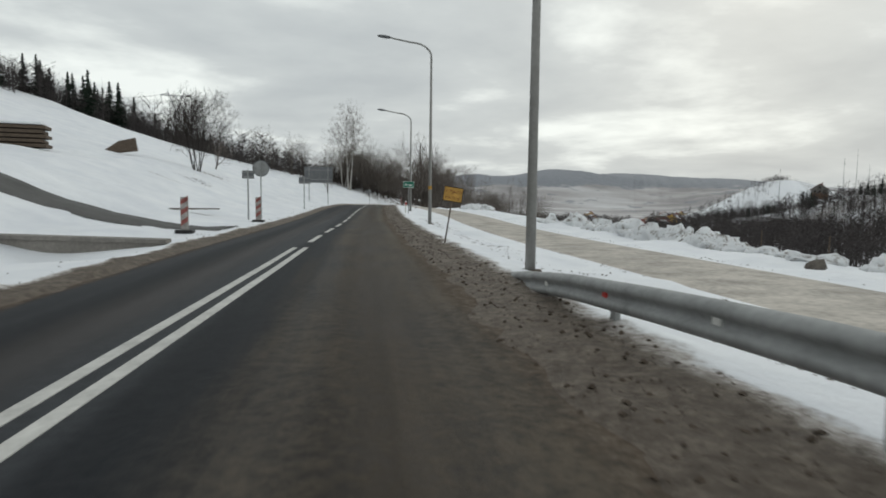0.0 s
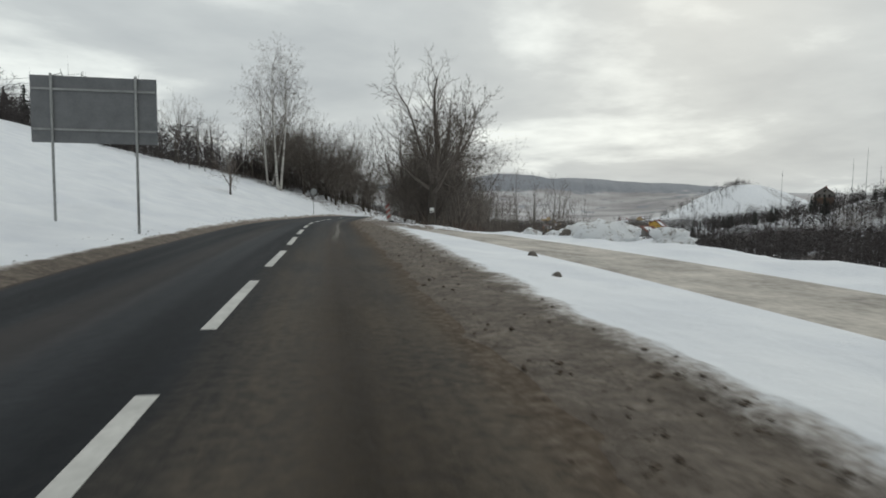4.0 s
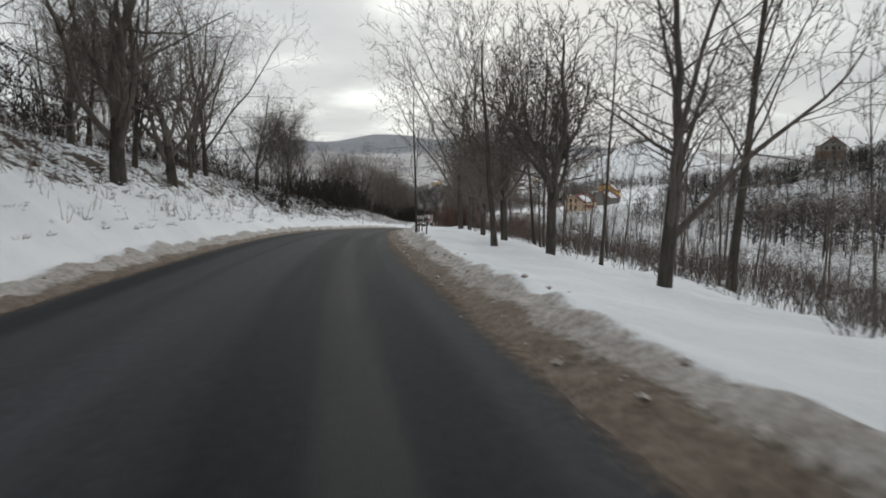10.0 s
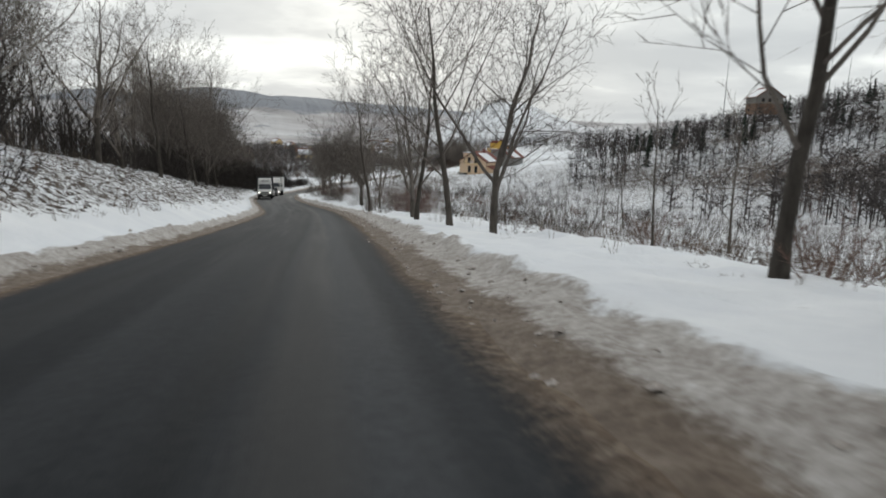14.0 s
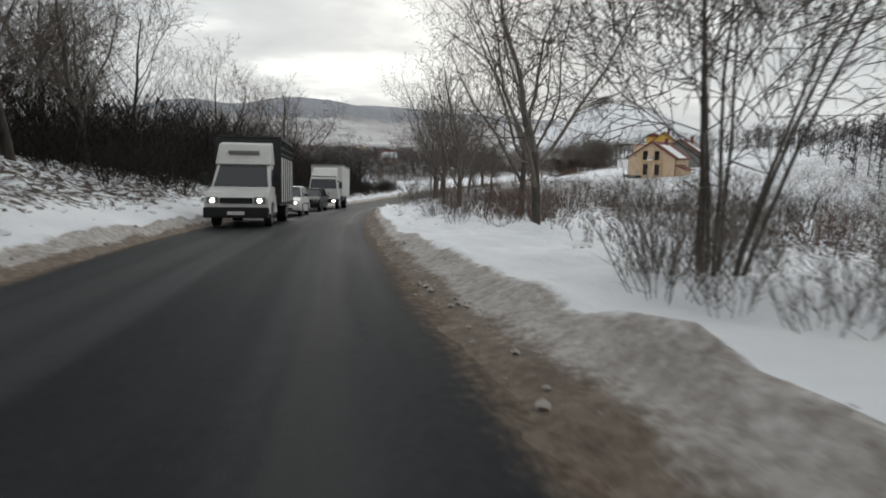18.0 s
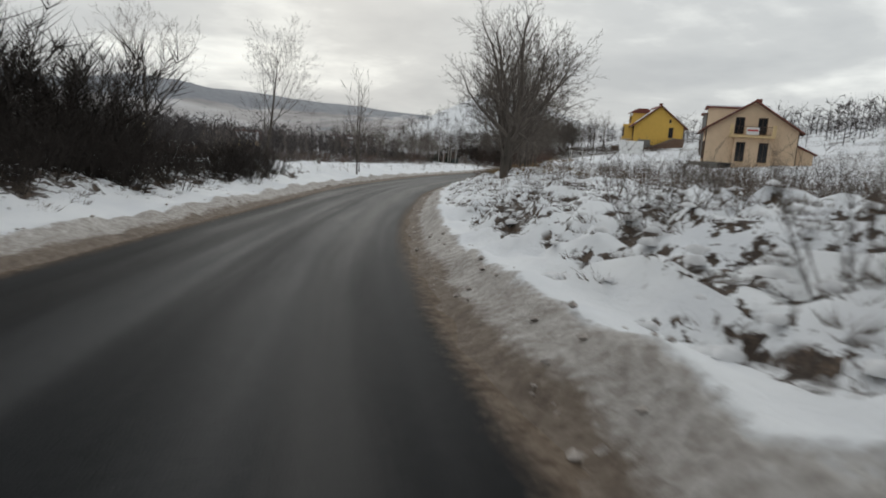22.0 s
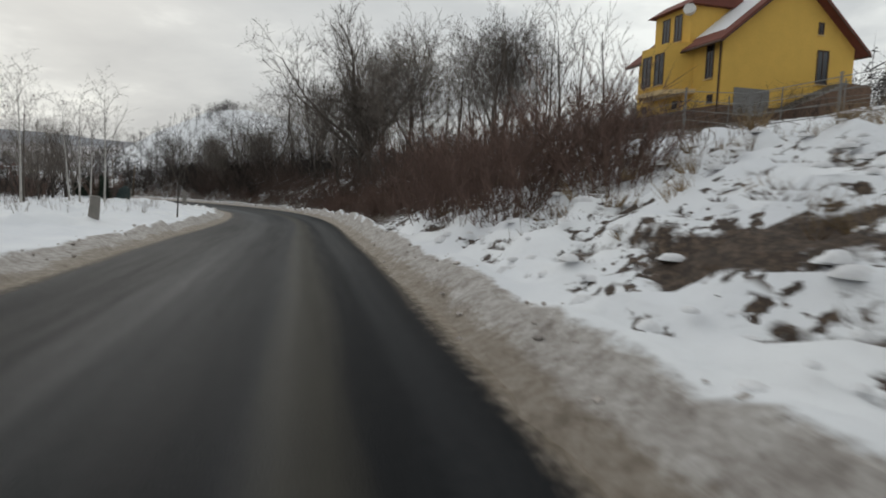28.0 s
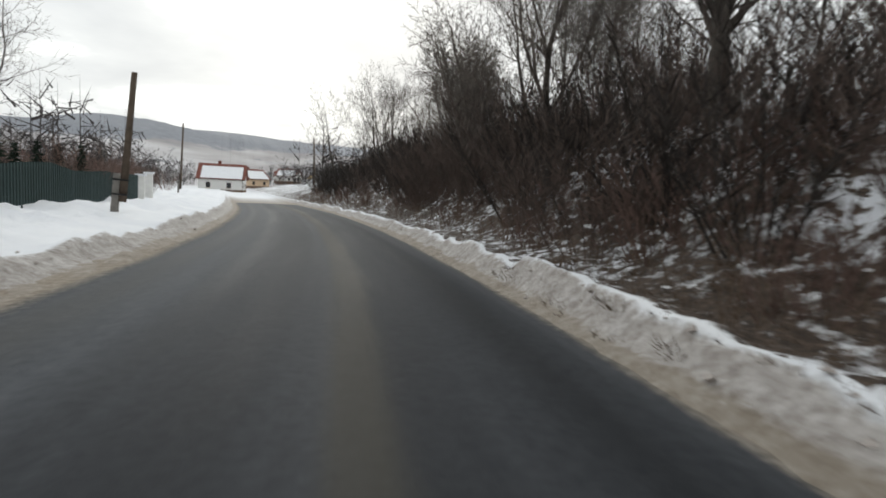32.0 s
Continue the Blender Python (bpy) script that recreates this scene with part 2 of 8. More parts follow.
    apron = mth(n, l, "MULTIPLY", apron, mth(n, l, "MULTIPLY", smooth_band(n, l, sep.outputs[0], 77.0, 80.0), mth(n, l, "SUBTRACT", 1.0, smooth_band(n, l, sep.outputs[0], 96.0, 101.0))))
    col = mixc(n, l, apron, col, ramp(n, l, speck, (0.34, (0.12, 0.095, 0.078)), (0.5, (0.23, 0.195, 0.17)), (0.66, (0.38, 0.345, 0.315))))
    inner = mth(n, l, "MULTIPLY", ending, mth(n, l, "MAXIMUM", inner, mth(n, l, "MULTIPLY", apron, 0.25)))
    tan = ramp(n, l, speck, (0.34, (0.17, 0.14, 0.105)), (0.48, (0.28, 0.24, 0.195)), (0.66, (0.42, 0.385, 0.335)))
    wet_mud = ramp(n, l, speck, (0.34, (0.035, 0.028, 0.021)), (0.50, (0.092, 0.075, 0.058)), (0.66, (0.20, 0.168, 0.135)))
    col = mixc(n, l, inner, col, mixc(n, l, mth(n, l, "MULTIPLY", early, 0.7), mixc(n, l, late, verge_mud(n, l, speck), tan), wet_mud))
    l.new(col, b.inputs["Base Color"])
    h = mth(n, l, "ADD", mth(n, l, "MULTIPLY", fine, 0.30), mth(n, l, "MULTIPLY_ADD", mth(n, l, "MULTIPLY", grain, outer), 0.22, mth(n, l, "MULTIPLY", mid, 0.7)))
    bump(n, l, b, h, 0.8, 0.20)
    return m


def asphalt():
    """Wet worn asphalt, with tyre tracks, dried salt and a brown muddy band along the lanes, by distance across the road."""
    m, n, l, b = mat("wet_asphalt", 0.5, 0.06)
    co = n.new("ShaderNodeTexCoord").outputs["Object"]
    uv = n.new("ShaderNodeUVMap")
    uv.uv_map = "road"
    sep = n.new("ShaderNodeSeparateXYZ")
    l.new(uv.outputs[0], sep.inputs[0])
    s, d = sep.outputs[0], sep.outputs[1]
    stretch = n.new("ShaderNodeVectorMath")
    stretch.operation = "MULTIPLY"
    l.new(uv.outputs[0], stretch.inputs[0])
    stretch.inputs[1].default_value = (0.06, 1.0, 1.0)
    streak = tex(n, l, "ShaderNodeTexNoise", 1.6, stretch.outputs[0], Detail=7.0, Roughness=0.65).outputs[0]
    fine = tex(n, l, "ShaderNodeTexNoise", 9.0, co, Detail=8.0, Roughness=0.75).outputs[0]
    grit = tex(n, l, "ShaderNodeTexNoise", 70.0, co, Detail=3.0).outputs[0]
    patch = tex(n, l, "ShaderNodeTexNoise", 0.35, co, Detail=5.0).outputs[0]
    base = ramp(n, l, mth(n, l, "MULTIPLY_ADD", fine, 0.5, mth(n, l, "MULTIPLY", streak, 0.5)), (0.3, (0.015, 0.0165, 0.019)), (0.7, (0.044, 0.0465, 0.050)))
    # wet and dry lanes worn by the traffic, long along the road; drier past the crest
    lanes = n.new("ShaderNodeVectorMath")
    lanes.operation = "MULTIPLY"
    l.new(uv.outputs[0], lanes.inputs[0])
    lanes.inputs[1].default_value = (0.010, 1.0, 1.0)
    worn = tex(n, l, "ShaderNodeTexNoise", 0.85, lanes.outputs[0], Detail=2.5, Roughness=0.45).outputs[0]
    dry = mth(n, l, "MULTIPLY", smooth_band(n, l, s, 80.0, 105.0), mth(n, l, "SUBTRACT", 1.0, smooth_band(n, l, s, 124.0, 165.0)))
    dry = mth(n, l, "ADD", dry, mth(n, l, "MULTIPLY", smooth_band(n, l, s, 495.0, 520.0), mth(n, l, "SUBTRACT", 1.0, smooth_band(n, l, d, -1.2, 0.2))))
    dry = mth(n, l, "MULTIPLY_ADD", dry, 0.68, mth(n, l, "MULTIPLY_ADD", worn, 2.3, -0.13))
    soaked = mth(n, l, "MULTIPLY", smooth_band(n, l, s, 285.0, 330.0), mth(n, l, "SUBTRACT", 1.0, smooth_band(n, l, s, 466.0, 500.0)))
    dry = mth(n, l, "MULTIPLY", dry, mth(n, l, "ADD", mth(n, l, "MULTIPLY_ADD", soaked, -0.50, 1.0), mth(n, l, "MULTIPLY", smooth_band(n, l, s, 480.0, 510.0), 0.45)))
    # left lane darker on this stretch, corner vignetting put into its colour too
    dull = mth(n, l, "MULTIPLY", mth(n, l, "MULTIPLY", smooth_band(n, l, s, 355.0, 385.0), mth(n, l, "SUBTRACT", 1.0, smooth_band(n, l, s, 478.0, 494.0))), mth(n, l, "SUBTRACT", 1.0, smooth_band(n, l, d, -1.4, 0.0)))
    dry = mth(n, l, "MULTIPLY", dry, mth(n, l, "MULTIPLY_ADD", dull, -0.6, 1.0))
    base = mixc(n, l, 1.0, base, dry, "MULTIPLY")
    # dry salty strip between the wheel tracks of the right lane
    dn = mth(n, l, "ADD", d, mth(n, l, "MULTIPLY_ADD", streak, 0.6, -0.3))
    near = mth(n, l, "SUBTRACT", 1.0, smooth_band(n, l, s, 120.0, 240.0))
    dn = mth(n, l, "MULTIPLY_ADD", near, -0.32, mth(n, l, "MULTIPLY_ADD", smooth_band(n, l, s, 380.0, 450.0), 0.15, dn))
    strip = mth(n, l, "MULTIPLY", smooth_band(n, l, dn, 1.0, 1.25), mth(n, l, "SUBTRACT", 1.0, smooth_band(n, l, dn, 1.45, 1.75)))
    strip2 = mth(n, l, "MULTIPLY", smooth_band(n, l, dn, -2.0, -1.55), mth(n, l, "SUBTRACT", 1.0, smooth_band(n, l, dn, -1.4, -0.85)))
    salt = mixc(n, l, mth(n, l, "MULTIPLY", mth(n, l, "ADD", strip, mth(n, l, "MULTIPLY", strip2, mth(n, l, "MULTIPLY_ADD", dull, -0.40, 0.45))), mth(n, l, "MULTIPLY_ADD", patch, 0.5, 0.22)), base, mixc(n, l, smooth_band(n, l, s, 380.0, 450.0), mixc(n, l, smooth_band(n, l, s, 112.0, 150.0), (0.120, 0.100, 0.086), (0.066, 0.064, 0.062)), (0.088, 0.080, 0.062)))
    # a thick streak of spilt salt between the wheel tracks near the site exit
    spill = mth(n, l, "MULTIPLY", smooth_band(n, l, s, 72.0, 79.0), mth(n, l, "SUBTRACT", 1.0, smooth_band(n, l, s, 84.0, 96.0)))
    spill = mth(n, l, "MULTIPLY", spill, mth(n, l, "SUBTRACT", 1.0, smooth_band(n, l, mth(n, l, "ABSOLUTE", mth(n, l, "SUBTRACT", dn, 1.40)), 0.03, 0.13)))
    # mud carried onto the right lane near the site exit, thinning out along the road
    early = mth(n, l, "SUBTRACT", 1.0, smooth_band(n, l, s, 52.0, 108.0))
    tracks = mth(n, l, "MULTIPLY", early, smooth_band(n, l, mth(n, l, "MULTIPLY_ADD", streak, 1.2, dn), 0.5, 1.6))
    clod = smooth_band(n, l, mth(n, l, "MULTIPLY_ADD", fine, 0.6, mth(n, l, "MULTIPLY", patch, 0.5)), 0.42, 0.66)
    groove = mth(n, l, "ADD", mth(n, l, "MULTIPLY", mth(n, l, "ABSOLUTE", mth(n, l, "SUBTRACT", mth(n, l, "PINGPONG", mth(n, l, "ADD", dn, 0.35), 0.85), 0.0)), 0.35), mth(n, l, "MULTIPLY_ADD", streak, 0.5, mth(n, l, "MULTIPLY", fine, 0.35)))
    muddy = ramp(n, l, groove, (0.38, (0.034, 0.028, 0.021)), (0.52, (0.066, 0.054, 0.041)), (0.72, (0.115, 0.095, 0.072)))
    col = mixc(n, l, mth(n, l, "MULTIPLY", tracks, mth(n, l, "MULTIPLY_ADD", clod, 0.55, 0.40)), salt, muddy)
    col = mixc(n, l, mth(n, l, "MULTIPLY", spill, mth(n, l, "MULTIPLY_ADD", fine, 0.8, 0.2)), col, (0.24, 0.225, 0.20))
    # slushy brown margins
    att = n.new("ShaderNodeAttribute")
    att.attribute_name = "verge"
    edge = smooth_band(n, l, mth(n, l, "ADD", att.outputs["Fac"], mth(n, l, "MULTIPLY_ADD", streak, 0.42, mth(n, l, "MULTIPLY_ADD", fine, 0.45, mth(n, l, "MULTIPLY_ADD", patch, 0.22, -0.52)))), -0.22, 0.16)
    grain = tex(n, l, "ShaderNodeTexNoise", 7.0, co, Detail=8.0, Roughness=0.75).outputs[0]
    speck = mth(n, l, "MULTIPLY_ADD", grain, 0.6, mth(n, l, "MULTIPLY", fine, 0.4))
    tan = ramp(n, l, speck, (0.34, (0.17, 0.14, 0.105)), (0.48, (0.28, 0.24, 0.195)), (0.66, (0.42, 0.385, 0.335)))
    slush = mixc(n, l, smooth_band(n, l, s, 440.0, 475.0), verge_mud(n, l, speck), tan)
    wet_mud = ramp(n, l, speck, (0.34, (0.035, 0.028, 0.021)), (0.50, (0.092, 0.075, 0.058)), (0.66, (0.20, 0.168, 0.135)))
    slush = mixc(n, l, mth(n, l, "MULTIPLY", early, 0.7), slush, wet_mud)
    col = mixc(n, l, edge, col, slush)
    l.new(col, b.inputs["Base Color"])
    wet = mth(n, l, "MULTIPLY_ADD", soaked, -0.10, mth(n, l, "MULTIPLY_ADD", streak, 0.35, mth(n, l, "MULTIPLY_ADD", worn, 0.5, 0.16)))
    sheen = mth(n, l, "MULTIPLY", smooth_band(n, l, worn, 0.46, 0.66), mth(n, l, "MULTIPLY", mth(n, l, "MULTIPLY_ADD", dull, -0.75, 1.0), mth(n, l, "MULTIPLY_ADD", soaked, 0.02, 0.05)))
    l.new(mth(n, l, "ADD", sheen, 0.018), b.inputs["Specular IOR Level"])
    l.new(mth(n, l, "ADD", wet, mth(n, l, "MULTIPLY", edge, 0.3)), b.inputs["Roughness"])
    h = mth(n, l, "ADD", grit, mth(n, l, "MULTIPLY", mth(n, l, "ADD", edge, tracks), mth(n, l, "MULTIPLY", fine, 5.0)))
    bump(n, l, b, h, 0.35, 0.012)
    return m


M_GROUND, M_ROAD = snow_ground(), asphalt()
M_PAINT = plain("worn_road_paint", (0.50, 0.49, 0.46), 0.6, 0.3, 0, 0.25, 3.0)

# ---- the lie of the land: a road spine and cross sections beside it ----
SPINE = [(-1.47, -0, 0), (-1.38, 18.71, -0.16), (-0.95, 40.26, -0.34), (-0.17, 63.18, -0.17), (1.12, 88.01, -0.25), (3.02, 108.87, -0.66), (6.55, 129.9, -0.97),
         (11.12, 150.76, -1.64), (16.64, 171.37, -2.9), (23.7, 191.45, -4.56), (32.5, 210.76, -6.55), (42.32, 229.46, -8.63), (52.06, 247.65, -10.92), (61.12, 265.67, -13.02),
         (68.79, 283.77, -14.87), (76.11, 301.61, -16.4), (84.48, 318.77, -18.01), (93.96, 335.23, -19.77), (104.99, 350.83, -21.17), (118.35, 364.71, -21.75),
         (133.35, 376.87, -22.21), (149.13, 388.16, -22.71), (165.33, 399.02, -23.16), (181.36, 410.31, -23.52), (197.48, 422.38, -24.15), (209.98, 434.02, -24.64), (220.84, 447.55, -25.05)]
SPINE = [(-1.47, -51.72, 0.78), (-1.47, -25.86, 0.39)] + SPINE + [(231.02, 463.41, -25.43), (239.98, 480.13, -25.77), (247.91, 497.37, -26.12), (255.58, 514.61, -26.46)]


def spine_table():
    pts = np.array(SPINE)
    fine = []
    for i in range(len(pts) - 1):
        p0, p1, p2, p3 = pts[max(i - 1, 0)], pts[i], pts[i + 1], pts[min(i + 2, len(pts) - 1)]
        for u in np.linspace(0, 1, 40, endpoint=False):
            fine.append(0.5 * (2 * p1 + (p2 - p0) * u + (2 * p0 - 5 * p1 + 4 * p2 - p3) * u**2 + (3 * p1 - p0 - 3 * p2 + p3) * u**3))
    fine = np.array(fine + [pts[-1]])
    run = np.concatenate([[0], np.cumsum(np.linalg.norm(np.diff(fine[:, :2], axis=0), axis=1))])
    run -= np.interp(0.0, fine[:, 1], run)
    grid = np.arange(math.ceil(run[0]), int(run[-1]) + 1.0)
    return grid, np.stack([np.interp(grid, run, fine[:, k]) for k in range(3)], 1)


S_GRID, S_POS = spine_table()


def blurred(a, w):
    p = np.concatenate([np.repeat(a[:1], w, 0), a, np.repeat(a[-1:], w, 0)])
    k = np.ones(2 * w + 1) / (2 * w + 1)
    return np.convolve(p, k, "valid")


S_POS[:, 2] = blurred(S_POS[:, 2], 8)
_t = np.gradient(S_POS[:, :2], axis=0)
S_HEAD = blurred(np.unwrap(np.arctan2(_t[:, 0], _t[:, 1])), 6)
S_WIDE = blurred(S_HEAD, 130)


def spine(s):
    """x, y, z of the road's middle and its heading (clockwise from +y), straight on past both ends."""
    s = np.asarray(s, float)
    c = np.clip(s, S_GRID[0], S_GRID[-1])
    x, y, z, h = (np.interp(c, S_GRID, a) for a in (S_POS[:, 0], S_POS[:, 1], S_POS[:, 2], S_HEAD))
    over = s - c
    return x + over * np.sin(h), y + over * np.cos(h), z - np.clip(over, 0, 200) * 0.01, h


def step(x, lo, hi):
    u = np.clip((np.asarray(x, float) - lo) / (hi - lo), 0, 1)
    return u * u * (3 - 2 * u)


def plan(s, d):
    """x, y of a place s metres along the road and d to its right."""
    s, d = np.asarray(s, float), np.asarray(d, float)
    x, y, _, h = spine(s)
    wide = np.interp(np.clip(s, S_GRID[0], S_GRID[-1]), S_GRID, S_WIDE)
    a = h + (wide - h) * step(np.abs(d), 25, 160)
    return x + d * np.cos(a), y - d * np.sin(a)


ACROSS = np.array([0.0, 2.9, 3.6, 5.2, 8.6, 15.5, 30, 60, 120, 225, 390])
RIGHT = {
    -52: (0.09, -0.09, -0.52, -0.69, -2.59, -8.62, -17.24, -17.24, -6.9),
    26: (0.09, -0.17, -0.6, -0.6, -2.59, -8.62, -17.24, -17.24, -6.9),
    78: (0.09, 0, -0.26, -0.43, -2.59, -8.62, -16.38, -12.07, -3.45),
    90: (0.09, 0.0, -0.3, -0.8, -3.2, -8.8, -16, -11.5, -3),
    99: (0.1, -0.1, -0.6, -1.6, -4.2, -9, -15.5, -11, -2.5),
    105: (0.1, -0.8, -1.8, -3.4, -6.5, -9.5, -14.7, -10.3, -1.7),
    116: (0.12, -0.9, -2.3, -4.0, -6.5, -9.7, -14.2, -9.0, 0),
    132: (0.12, -0.55, -2.15, -3.9, -6.4, -9.8, -13.6, -7, 1),
    147: (0.16, -0.2, -1.0, -2.8, -6, -10, -13, -5, 3.5),
    216: (0.16, 0.15, 0, -1.4, -4, -7.8, -6.9, 5.2, 12),
    267: (0.16, 0.17, 0, -0.86, -2.15, -4.31, -1.72, 12.07, 28.45),
    285: (0.16, 0.05, -0.25, -0.9, -1.8, -4.0, -1.0, 13, 30),
    319: (0.16, 0.26, 0.17, -0.26, -0.86, -3.02, 0.86, 15.52, 34.48),
    336: (0.2, 0.42, 0.55, 0.2, -0.3, -1.5, 4, 19, 37),
    351: (0.24, 0.62, 0.85, 0.5, 0.0, -0.5, 7, 23, 40),
    371: (0.26, 0.85, 1.15, 0.8, 0.35, 0.5, 11, 28, 44),
    392: (0.28, 0.95, 1.3, 1.1, 1.0, 2.0, 13, 30, 46),
}
RIGHT_ON = {
    405: (0.26, 0.85, 1.3, 1.3, 1.6, 4, 16, 32, 48),
    440: (0.24, 0.95, 1.75, 2.1, 3.2, 7, 18, 36, 50),
    465: (0.26, 0.95, 2.15, 3.28, 5.17, 7.76, 15.52, 32.76, 48.27),
    496: (0.26, 0.95, 3.1, 4.74, 6.9, 9.48, 17.24, 34.48, 50),
    512: (0.14, 0.50, 2.9, 4.6, 6.9, 9.48, 17.24, 34.48, 50),
    586: (0.14, 0.50, 2.8, 4.31, 6.9, 9.48, 17.24, 34.48, 50),
    776: (0.22, 0.26, 0.34, 0.52, 0.86, 1.72, 5.17, 20.69, 34.48),
}
LEFT = {
    -52: (0.04, 0.26, 0.86, 1.72, 4.31, 12.07, 24.14, 34.48, 43.1),
    17: (0.03, 0, 0.2, 2.4, 5.0, 17.5, 37, 50, 58),
    52: (0.09, 0.28, 1.2, 4.0, 6.6, 18.5, 34, 44, 50),
    78: (0.09, 0.34, 1.03, 3, 8.3, 17, 29, 36, 42),
    112: (0.09, 0.6, 1.6, 3.8, 8, 18.0, 27, 32, 36),
    147: (0.13, 1.3, 3, 5.2, 8.1, 14, 20, 24, 27),
    172: (0.15, 1.6, 3.5, 5.6, 8, 12.5, 17, 20, 22),
    216: (0.17, 1.1, 3, 5, 7.2, 9.5, 11.5, 13, 16),
    276: (0.17, 1.0, 2.6, 3.6, 4.8, 6.5, 8.6, 10.3, 12.9),
    336: (0.17, 0.8, 1.8, 2.4, 3.4, 4.6, 6.0, 7.8, 10.3),
}
LEFT_ON = {
    362: (0.17, 0.7, 1.5, 1.8, 2.0, 2.0, 2.5, 3.5, 5.2),
    392: (0.17, 0.45, 0.8, 0.69, 0.26, -0.43, -0.86, 1.72, 5.17),
    431: (0.17, 0.43, 0.6, 0.26, -0.43, -0.86, 0, 3.45, 6.9),
    483: (0.17, 0.34, 0.43, 0.17, -0.43, -0.86, 0, 3.45, 6.9),
    534: (0.17, 0.43, 0.52, 0.52, 0.52, 0.86, 1.72, 4.31, 8.62),
    776: (0.09, 0.26, 0.43, 0.52, 0.52, 0.86, 1.72, 4.31, 8.62),
}


def table(*parts):
    rows = [r for p in parts for r in p.items()]
    return np.array([k for k, _ in rows], float), np.array([(v[0] * 0.6, v[0] * 0.8, *v) for _, v in rows])


# where the bare asphalt ends and where clean snow begins, either side of the axis
VERGE = {
    1: ([-60, 0, 60, 78, 93, 110, 127, 163, 198, 240, 268, 302, 318, 334, 350, 382, 445, 479, 505, 515, 560, 800],
        [2.7, 2.8, 2.75, 2.7, 2.5, 2.75, 2.9, 3.0, 2.63, 2.85, 3.1, 2.45, 2.35, 2.2, 2.25, 2.45, 2.3, 2.62, 3.1, 3.4, 3.35, 3.2],
        [4.15, 4.15, 4.2, 4.35, 4.5, 3.8, 3.8, 3.8, 4.05, 4.3, 4.75, 3.6, 3.1, 2.75, 2.95, 3.45, 3.15, 3.35, 3.6, 3.95, 3.9, 3.9]),
    -1: ([-60, 24, 99, 134, 168, 204, 274, 308, 340, 385, 451, 487, 515, 533, 560, 800],
         [2.6, 2.6, 3.0, 2.75, 2.4, 2.67, 2.1, 2.9, 2.6, 2.2, 2.5, 2.2, 1.9, 2.25, 2.5, 2.6],
         [3.4, 3.3, 3.55, 3.4, 3.3, 3.55, 3.1, 3.7, 3.4, 3.3, 3.4, 3.1, 3.0, 3.3, 3.5, 3.5]),
}


def verge(s, d):
    """The asphalt's edge and the edge of the clean snow, as distances from the axis on the side of d."""
    e, w = (np.where(np.asarray(d) >= 0, np.interp(s, VERGE[1][0], VERGE[1][k]), np.interp(s, VERGE[-1][0], VERGE[-1][k])) for k in (1, 2))
    return e, w


SIDES = {1: table(RIGHT, RIGHT_ON), -1: table(LEFT, LEFT_ON)}
KNOLL = (517.2, 715.5)
# far hills: x, y, reach along, reach across, bearing of the ridge, height
HILLS = [(517.2, 715.5, 95, 75, 0.6, 43), (603.4, 1680.9, 603.4, 224.12, 1.25, 85), (1077.5, 1508.5, 431, 224.12, 2, 34.48), (129.3, 1982.6, 775.8, 258.6, 1.6, 51.72), (-431, 1293, 431, 258.6, 0.9, 43.1),
         (284.46, 331.87, 77.58, 60.34, 0.7, 8.62), (1293, 517.2, 431, 258.6, 0.1, 34.48)]


def lumps(x, y, size, seed):
    """A cheap smooth noise from a few waves, for whole arrays."""
    r = np.random.RandomState(seed)
    out = 0
    for i in range(7):
        a, k, p = r.uniform(0, 2 * np.pi), r.uniform(0.6, 2.2) / size, r.uniform(0, 6.28)
        out = out + np.sin((x * np.cos(a) + y * np.sin(a)) * k * 6.28 + p) / 2.6
    return out


def hummocks(s, d, x, y):
    """Where the snow lies on rough tussocky grass: how strongly, and the lie of its lumps."""
    right = (d > 0) * step(d, 3.4, 4.0) * (1 - step(d, 10, 14)) * step(s, 360, 366) * (1 - step(s, 474, 484)) * (1 - 0.75 * step(s, 378, 382) * (1 - step(s, 396, 400)))
    left = (d < 0) * step(-d, 4.3, 5.0) * (1 - step(-d, 8, 11)) * np.maximum(step(s, 330, 345) * (1 - step(s, 396, 404)), step(s, 136, 146) * (1 - step(s, 225, 240)))
    lie = 0.5 * lumps(x, y, 1.7, 41) + 0.6 * lumps(x, y, 0.95, 42) + 0.4 * lumps(x, y, 0.6, 43)
    return np.maximum(right, left), lie


